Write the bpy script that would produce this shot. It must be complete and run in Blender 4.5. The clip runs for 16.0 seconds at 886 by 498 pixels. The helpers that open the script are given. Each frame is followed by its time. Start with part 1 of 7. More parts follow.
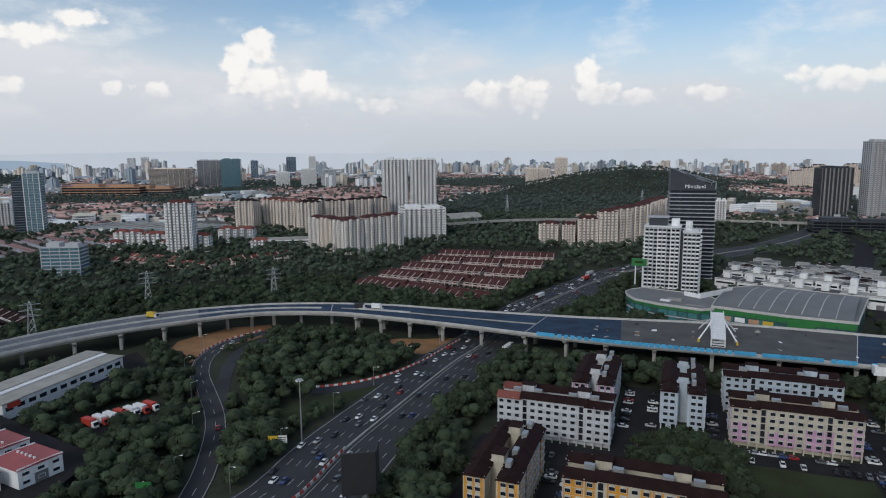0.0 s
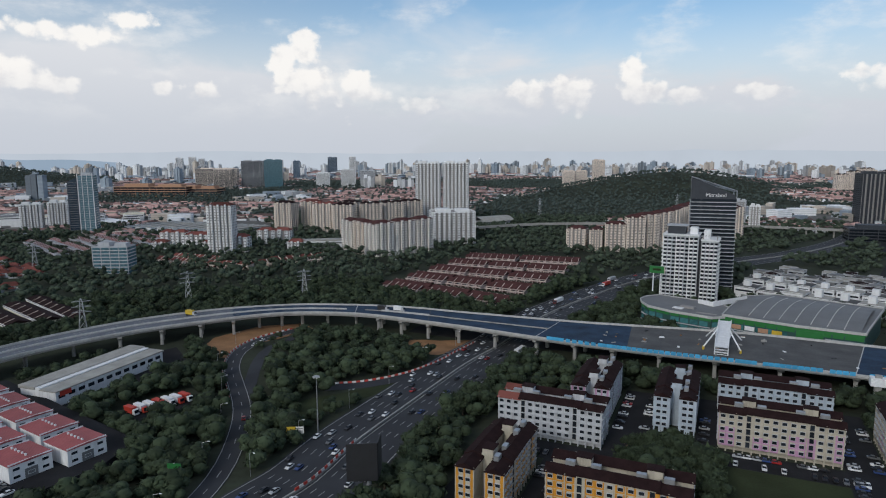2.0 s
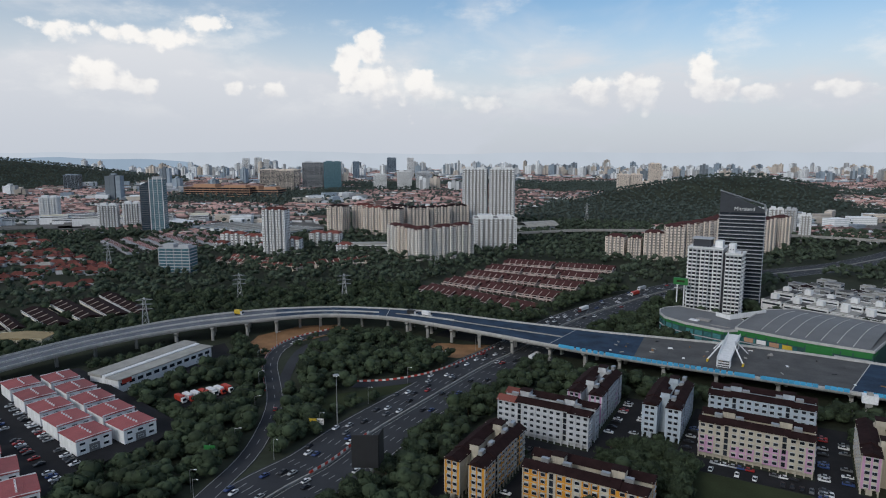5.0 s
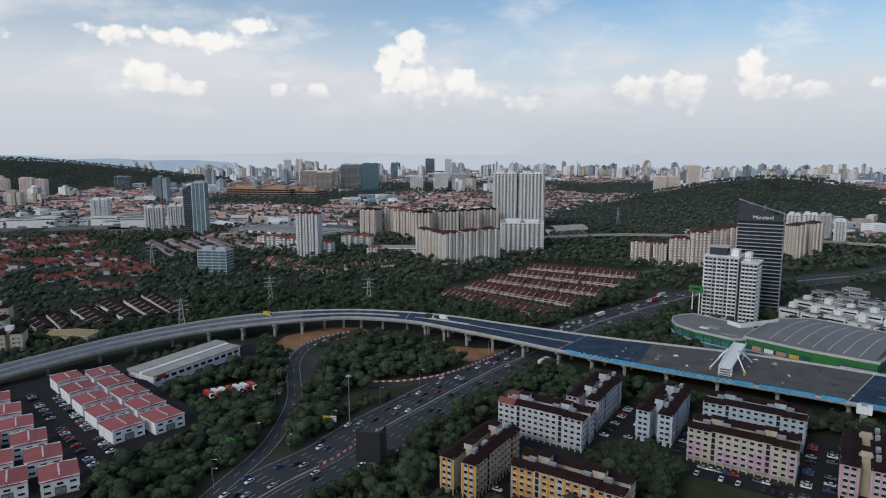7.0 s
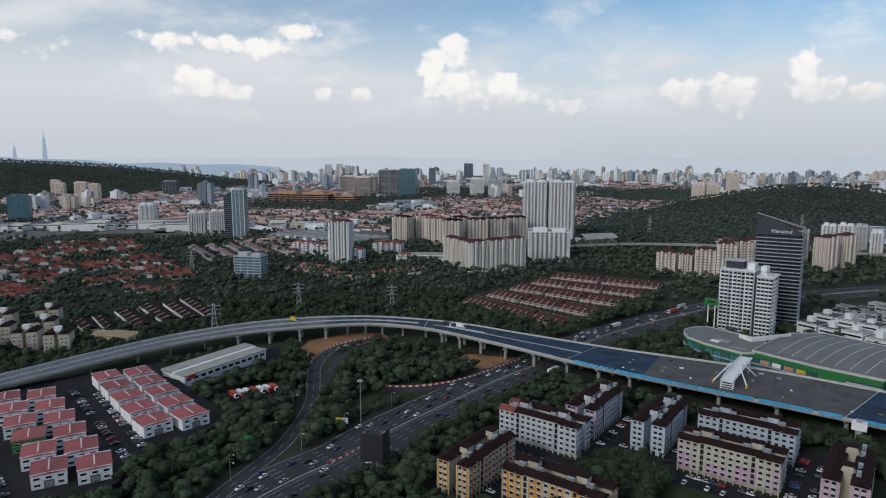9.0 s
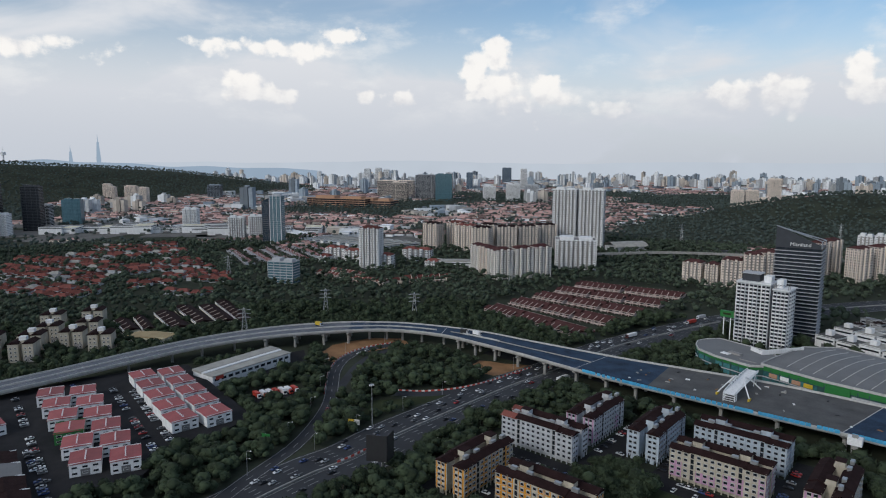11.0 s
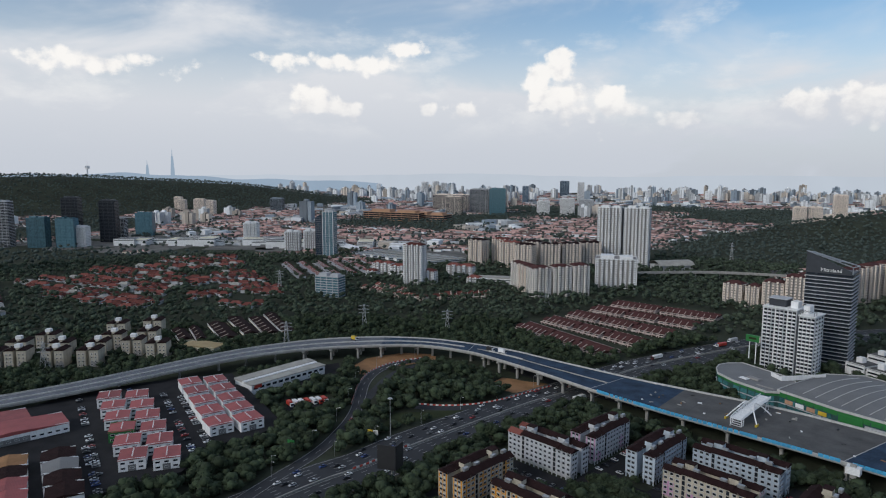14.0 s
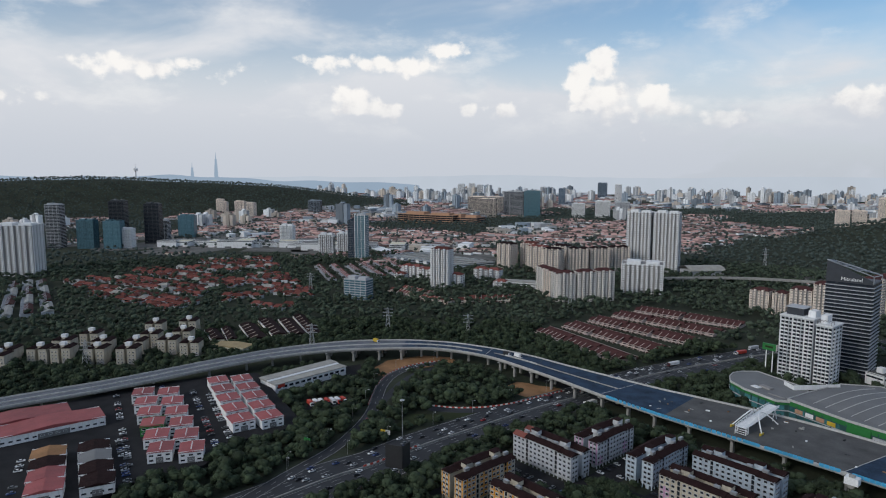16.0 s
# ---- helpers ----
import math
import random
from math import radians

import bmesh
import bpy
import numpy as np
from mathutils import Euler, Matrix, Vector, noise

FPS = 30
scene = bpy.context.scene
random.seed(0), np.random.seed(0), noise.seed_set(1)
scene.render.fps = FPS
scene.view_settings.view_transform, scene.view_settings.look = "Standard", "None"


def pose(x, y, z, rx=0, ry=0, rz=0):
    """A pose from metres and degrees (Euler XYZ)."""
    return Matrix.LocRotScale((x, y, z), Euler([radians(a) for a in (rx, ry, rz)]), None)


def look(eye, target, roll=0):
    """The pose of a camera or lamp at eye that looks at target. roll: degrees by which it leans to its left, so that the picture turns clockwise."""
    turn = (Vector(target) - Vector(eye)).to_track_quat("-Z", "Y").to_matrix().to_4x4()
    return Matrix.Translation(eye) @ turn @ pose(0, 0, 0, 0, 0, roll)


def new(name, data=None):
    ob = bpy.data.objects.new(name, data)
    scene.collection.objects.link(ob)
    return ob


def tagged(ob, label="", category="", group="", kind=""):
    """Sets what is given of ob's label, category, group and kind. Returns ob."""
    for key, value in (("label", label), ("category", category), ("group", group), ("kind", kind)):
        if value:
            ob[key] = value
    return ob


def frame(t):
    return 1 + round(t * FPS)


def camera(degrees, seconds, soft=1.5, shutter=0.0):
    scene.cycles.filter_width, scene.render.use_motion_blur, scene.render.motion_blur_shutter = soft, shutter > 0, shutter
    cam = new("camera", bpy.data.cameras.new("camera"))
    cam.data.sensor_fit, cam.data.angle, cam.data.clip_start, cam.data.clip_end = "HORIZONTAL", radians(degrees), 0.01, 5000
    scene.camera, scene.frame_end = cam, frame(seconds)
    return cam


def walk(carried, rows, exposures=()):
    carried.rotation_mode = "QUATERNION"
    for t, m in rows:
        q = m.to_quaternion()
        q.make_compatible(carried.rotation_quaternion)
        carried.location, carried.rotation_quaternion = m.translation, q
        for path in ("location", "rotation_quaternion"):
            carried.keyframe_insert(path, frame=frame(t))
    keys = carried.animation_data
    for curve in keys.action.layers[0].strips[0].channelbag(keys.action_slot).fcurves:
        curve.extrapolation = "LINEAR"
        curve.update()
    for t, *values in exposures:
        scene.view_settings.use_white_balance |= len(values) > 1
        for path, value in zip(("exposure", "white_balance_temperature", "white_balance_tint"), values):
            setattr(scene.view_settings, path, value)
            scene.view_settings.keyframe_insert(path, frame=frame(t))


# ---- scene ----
cam = camera(69.1, 16.0, soft=1.1)
PATH = [
    (0, (-5.241, 2.346, 106.939), (-5.361, 4.321, 106.648), -0.4),
    (0.5, (-1.748, -2.168, 108.608), (-1.899, -0.195, 108.318), -0.3),
    (1, (1.921, -6.602, 110.326), (1.74, -4.631, 110.035), -0.3),
    (1.5, (5.76, -10.952, 112.088), (5.547, -8.985, 111.797), -0.2),
    (2, (9.761, -15.216, 113.892), (9.517, -13.253, 113.6), -0.2),
    (2.5, (13.918, -19.392, 115.734), (13.643, -17.433, 115.442), -0.2),
    (3, (18.222, -23.478, 117.611), (17.917, -21.523, 117.318), -0.2),
    (3.5, (22.668, -27.47, 119.52), (22.331, -25.521, 119.226), -0.2),
    (4, (27.248, -31.367, 121.457), (26.881, -29.423, 121.163), -0.1),
    (6.5, (51.911, -49.327, 131.456), (51.393, -47.418, 131.159), -0.1),
    (7, (57.146, -52.597, 133.495), (56.598, -50.696, 133.199), -0.1),
    (7.5, (62.467, -55.753, 135.54), (61.888, -53.861, 135.248), -0.0),
    (8, (67.864, -58.794, 137.587), (67.255, -56.911, 137.297), -0.0),
    (8.5, (73.332, -61.716, 139.634), (72.693, -59.843, 139.346), -0.0),
    (9, (78.863, -64.518, 141.676), (78.195, -62.654, 141.391), 0.0),
    (11.5, (107.221, -76.624, 151.711), (106.407, -74.818, 151.437), 0.1),
    (12, (112.984, -78.648, 153.66), (112.141, -76.855, 153.389), 0.1),
    (12.5, (118.76, -80.533, 155.581), (117.888, -78.753, 155.314), 0.1),
    (13, (124.543, -82.278, 157.473), (123.642, -80.511, 157.21), 0.1),
    (13.5, (130.325, -83.879, 159.331), (129.396, -82.126, 159.077), 0.1),
    (14, (136.1, -85.334, 161.152), (135.144, -83.594, 160.91), 0.1),
    (14.5, (141.86, -86.64, 162.933), (140.878, -84.914, 162.695), 0.1),
    (15, (147.599, -87.796, 164.671), (146.59, -86.085, 164.432), 0.0),
    (15.5, (153.309, -88.798, 166.362), (152.274, -87.103, 166.122), 0.0),
    (16, (158.983, -89.644, 168.003), (157.922, -87.965, 167.763), -0.0),
]
walk(cam, [(t, look(eye, target, roll)) for t, eye, target, roll in PATH])

# ---- world, sun, exposure ----
SUN_EL, SUN_AZ = radians(30), radians(205)   # azimuth clockwise from +y
scene.view_settings.exposure = -0.05


def build_world():
    world = bpy.data.worlds.new("sky")
    scene.world = world
    world.use_nodes = True
    nt = world.node_tree
    nt.nodes.clear()
    n, l = nt.nodes, nt.links

    def math_node(op, a, b=None, c=None, clamp=False):
        m = n.new("ShaderNodeMath")
        m.operation, m.use_clamp = op, clamp
        for i, v in enumerate((a, b, c)):
            if v is None:
                continue
            if isinstance(v, (int, float)):
                m.inputs[i].default_value = v
            else:
                l.new(v, m.inputs[i])
        return m.outputs[0]

    def smooth(v, lo, hi):
        m = n.new("ShaderNodeMapRange")
        m.interpolation_type = "SMOOTHSTEP"
        l.new(v, m.inputs[0])
        m.inputs[1].default_value, m.inputs[2].default_value = lo, hi
        return m.outputs[0]

    def mix(f, a, b):
        m = n.new("ShaderNodeMix")
        m.data_type = "RGBA"
        for i, v in ((0, f), (6, a), (7, b)):
            if isinstance(v, (int, float)):
                m.inputs[i].default_value = v
            elif isinstance(v, tuple):
                m.inputs[i].default_value = (*v, 1)
            else:
                l.new(v, m.inputs[i])
        return m.outputs[2]

    tc = n.new("ShaderNodeTexCoord")
    sep = n.new("ShaderNodeSeparateXYZ")
    l.new(tc.outputs["Generated"], sep.inputs[0])
    x, y, z = sep.outputs
    el = math_node("MULTIPLY", math_node("ARCSINE", z), 57.2958)
    az = math_node("MULTIPLY", math_node("ARCTAN2", x, y), 57.2958)
    pos = n.new("ShaderNodeCombineXYZ")
    l.new(az, pos.inputs[0]), l.new(el, pos.inputs[1])

    def cloud_noise(scale, stretch, detail, rough, shift=0.0, dist=0.0):
        mp = n.new("ShaderNodeMapping")
        mp.inputs["Scale"].default_value = (1.0, stretch, 1.0)
        mp.inputs["Location"].default_value = (shift, shift * 0.37, shift)
        l.new(pos.outputs[0], mp.inputs[0])
        t = n.new("ShaderNodeTexNoise")
        t.inputs["Scale"].default_value, t.inputs["Detail"].default_value = scale, detail
        t.inputs["Roughness"].default_value, t.inputs["Distortion"].default_value = rough, dist
        l.new(mp.outputs[0], t.inputs["Vector"])
        return t.outputs["Fac"]

    sky = n.new("ShaderNodeTexSky")
    sky.sky_type, sky.sun_disc = "NISHITA", False
    sky.sun_elevation, sky.sun_rotation = SUN_EL, SUN_AZ
    sky.air_density, sky.dust_density, sky.ozone_density = 1.0, 1.5, 1.5
    blue = n.new("ShaderNodeMix")
    blue.data_type, blue.blend_type = "RGBA", "MULTIPLY"
    blue.inputs[0].default_value = 1.0
    blue.inputs[7].default_value = (SKY_GAIN * 0.85, SKY_GAIN * 1.0, SKY_GAIN * 1.08, 1)
    l.new(sky.outputs[0], blue.inputs[6])
    # high veil of thin cloud, thicker near the horizon
    veil = cloud_noise(0.055, 2.6, 5, 0.55, 3.0, 0.4)
    low = smooth(el, 13.0, 3.0)
    veil_f = math_node("ADD", math_node("MULTIPLY", smooth(veil, 0.44, 0.72), 0.62), math_node("ADD", math_node("MULTIPLY", low, 0.9), math_node("MULTIPLY", smooth(az, 2.0, -45.0), 0.22)), clamp=True)
    veil_col = mix(smooth(el, -1.0, 11.0), (0.58, 0.62, 0.69), (0.76, 0.78, 0.82))
    c = mix(veil_f, blue.outputs[2], veil_col)
    # soft grey-white banks
    bank = math_node("MULTIPLY", smooth(cloud_noise(0.10, 2.2, 7, 0.6, 11.0), 0.50, 0.68), smooth(el, 1.5, 6.0))
    c = mix(math_node("MULTIPLY", bank, 0.5), c, (0.90, 0.90, 0.90))
    # cumulus heads: azimuth, elevation, half width, half height
    cells = n.new("ShaderNodeTexVoronoi")
    cells.feature, cells.inputs["Scale"].default_value = "SMOOTH_F1", 0.95
    cells.inputs["Smoothness"].default_value = 0.35
    l.new(pos.outputs[0], cells.inputs["Vector"])
    billow = math_node("MULTIPLY", math_node("SUBTRACT", 0.46, cells.outputs["Distance"]), 0.6)
    edge = math_node("ADD", math_node("MULTIPLY", math_node("SUBTRACT", cloud_noise(0.5, 1.1, 9, 0.58, 5.0), 0.5), 1.9), billow)
    total = None
    for ca, ce, ra, re_, amp in CUMULUS:
        dx = math_node("DIVIDE", math_node("SUBTRACT", az, ca), ra)
        dy = math_node("DIVIDE", math_node("SUBTRACT", el, ce), re_)
        dy = math_node("MAXIMUM", dy, math_node("MULTIPLY", dy, -0.6))
        d = math_node("SUBTRACT", 1.0, math_node("SQRT", math_node("ADD", math_node("MULTIPLY", dx, dx), math_node("MULTIPLY", dy, dy))))
        d = math_node("MULTIPLY", math_node("MAXIMUM", d, -2.0), amp)
        total = d if total is None else math_node("SMOOTH_MAX", total, d, 0.25)
    body = math_node("ADD", total, edge)
    rise = smooth(el, 3.4, 6.8)
    shade = cloud_noise(0.8, 1.2, 8, 0.62, 5.25)
    lit = math_node("ADD", math_node("MULTIPLY", shade, 1.5), math_node("ADD", math_node("MULTIPLY", rise, 0.5), billow))
    heap_col = mix(smooth(lit, 0.50, 1.25), (0.74, 0.74, 0.765), (1.0, 0.975, 0.945))
    mask = math_node("MULTIPLY", smooth(body, -0.05, 0.38), math_node("MULTIPLY_ADD", rise, 0.52, 0.42))
    c = mix(mask, c, heap_col)
    bg = n.new("ShaderNodeBackground")
    l.new(c, bg.inputs[0])
    bg.inputs[1].default_value = SKY_STRENGTH
    out = n.new("ShaderNodeOutputWorld")
    l.new(bg.outputs[0], out.inputs[0])


SKY_GAIN, SKY_STRENGTH = 0.118, 1.0
CUMULUS = [(-18.7, 9.3, 1.3, 1.3, 1.2), (-20.6, 7.6, 1.3, 1.5, 1.2), (-19.0, 6.3, 3.0, 1.1, 1.0), (-14.6, 6.2, 1.7, 1.3, 1.15), (-16.2, 5.0, 4.6, 0.9, 0.5),
           (0.2, 5.3, 2.3, 1.0, 1.0), (3.8, 5.4, 2.2, 1.2, 1.05), (9.0, 6.5, 1.2, 1.5, 1.2), (10.2, 5.2, 2.0, 0.9, 1.05), (13.0, 4.8, 2.0, 0.7, 0.8),
           (27.5, 5.6, 3.6, 0.8, 0.8), (-27.0, 5.2, 1.3, 0.7, 0.7), (-30.5, 5.5, 1.0, 0.6, 0.6), (-9.0, 4.4, 1.6, 0.6, 0.7), (19.0, 4.9, 2.0, 0.5, 0.7),
           (-40.0, 6.4, 2.2, 1.1, 0.95), (-37.4, 5.4, 2.4, 0.7, 0.8), (-37.5, 9.2, 6.0, 0.6, 0.6), (-31.8, 10.4, 1.9, 0.5, 0.6), (-57.0, 8.4, 6.5, 0.7, 0.5),
           (-68.0, 5.6, 4.0, 0.5, 0.5), (-15.0, 15.0, 6.0, 0.35, 0.75)]
build_world()
sun = new("sun", bpy.data.lights.new("sun", "SUN"))
sun.data.energy, sun.data.angle, sun.data.color = 1.0, radians(14), (1.0, 0.96, 0.91)
sun.matrix_world = look((math.sin(SUN_AZ) * math.cos(SUN_EL), math.cos(SUN_AZ) * math.cos(SUN_EL), math.sin(SUN_EL)), (0, 0, 0))


# ---- materials ----
def material(name, base, rough=0.7, metal=0.0, dark=0.75, light=1.15, scale=0.4, fine=8.0, bump=0.15, vary=0.0, island=0.0,
             ribs=None, spec=0.5, stain=0.0, floors=0.0):
    m = bpy.data.materials.new(name)
    m.use_nodes = True
    nt = m.node_tree
    n, l = nt.nodes, nt.links
    b = n["Principled BSDF"]
    b.inputs["Metallic"].default_value = metal
    b.inputs["Specular IOR Level"].default_value = spec
    tc = n.new("ShaderNodeTexCoord")
    big, small = n.new("ShaderNodeTexNoise"), n.new("ShaderNodeTexNoise")
    for t, sc, de in ((big, scale, 5), (small, fine, 4)):
        t.inputs["Scale"].default_value, t.inputs["Detail"].default_value = sc, de
        l.new(tc.outputs["Object"], t.inputs["Vector"])
    fac = n.new("ShaderNodeMath")
    fac.operation = "MULTIPLY_ADD"
    l.new(big.outputs["Fac"], fac.inputs[0])
    fac.inputs[1].default_value = 0.65
    half = n.new("ShaderNodeMath")
    half.operation = "MULTIPLY"
    half.inputs[1].default_value = 0.35
    l.new(small.outputs["Fac"], half.inputs[0])
    l.new(half.outputs[0], fac.inputs[2])
    last = fac.outputs[0]
    for amount, node, sock in ((vary, "ShaderNodeObjectInfo", "Random"), (island, "ShaderNodeNewGeometry", "Random Per Island")):
        if amount:
            r = n.new(node)
            a = n.new("ShaderNodeMath")
            a.operation = "MULTIPLY_ADD"
            l.new(r.outputs[sock], a.inputs[0])
            a.inputs[1].default_value = amount
            l.new(last, a.inputs[2])
            o = n.new("ShaderNodeMath")
            o.operation = "SUBTRACT"
            o.inputs[1].default_value = amount / 2
            l.new(a.outputs[0], o.inputs[0])
            last = o.outputs[0]
    ramp = n.new("ShaderNodeValToRGB")
    e = ramp.color_ramp.elements
    e[0].position, e[1].position = 0.28, 0.72
    e[0].color = (*[c * dark for c in base], 1)
    e[1].color = (*[min(1, c * light) for c in base], 1)
    l.new(last, ramp.inputs[0])
    col = ramp.outputs[0]
    if stain:
        mp = n.new("ShaderNodeMapping")
        mp.inputs["Scale"].default_value = (1.2, 1.2, 0.08)
        l.new(tc.outputs["Object"], mp.inputs[0])
        st = n.new("ShaderNodeTexNoise")
        st.inputs["Scale"].default_value, st.inputs["Detail"].default_value = 1.0, 4
        l.new(mp.outputs[0], st.inputs["Vector"])
        sr = n.new("ShaderNodeMapRange")
        sr.inputs[1].default_value, sr.inputs[2].default_value = 0.5, 0.75
        sr.inputs[4].default_value = stain
        l.new(st.outputs["Fac"], sr.inputs[0])
        mx = n.new("ShaderNodeMix")
        mx.data_type = "RGBA"
        l.new(sr.outputs[0], mx.inputs[0])
        l.new(col, mx.inputs[6])
        mx.inputs[7].default_value = (*[c * 0.35 for c in base], 1)
        col = mx.outputs[2]
    if floors:
        w = n.new("ShaderNodeTexWave")
        w.bands_direction = "Z"
        w.inputs["Scale"].default_value = 0.314 / floors
        w.inputs["Distortion"].default_value = 0.0
        l.new(tc.outputs["Object"], w.inputs["Vector"])
        mr = n.new("ShaderNodeMapRange")
        mr.inputs[1].default_value, mr.inputs[2].default_value = 0.45, 0.6
        mr.inputs[3].default_value, mr.inputs[4].default_value = 0.0, 0.30
        l.new(w.outputs["Fac"], mr.inputs[0])
        mx = n.new("ShaderNodeMix")
        mx.data_type = "RGBA"
        l.new(mr.outputs[0], mx.inputs[0])
        l.new(col, mx.inputs[6])
        mx.inputs[7].default_value = (0.08, 0.10, 0.13, 1)
        col = mx.outputs[2]
    l.new(col, b.inputs["Base Color"])
    rr = n.new("ShaderNodeMapRange")
    rr.inputs[3].default_value, rr.inputs[4].default_value = max(0.02, rough - 0.08), min(1, rough + 0.08)
    l.new(small.outputs["Fac"], rr.inputs[0])
    l.new(rr.outputs[0], b.inputs["Roughness"])
    height = small.outputs["Fac"]
    if ribs:
        axis, per = ribs
        w = n.new("ShaderNodeTexWave")
        w.bands_direction = axis
        w.inputs["Scale"].default_value = 0.314 / per
        l.new(tc.outputs["Object"], w.inputs["Vector"])
        add = n.new("ShaderNodeMath")
        add.operation = "ADD"
        l.new(height, add.inputs[0]), l.new(w.outputs["Fac"], add.inputs[1])
        height = add.outputs[0]
    if bump:
        bp = n.new("ShaderNodeBump")
        bp.inputs["Strength"].default_value, bp.inputs["Distance"].default_value = bump, 0.1
        l.new(height, bp.inputs["Height"])
        l.new(bp.outputs[0], b.inputs["Normal"])
    return m


def paint(name, base, **kw):
    return material(name, base, **{**dict(rough=0.75, dark=0.82, light=1.08, scale=0.25, fine=3.0, bump=0.08, stain=0.35, spec=0.3), **kw})


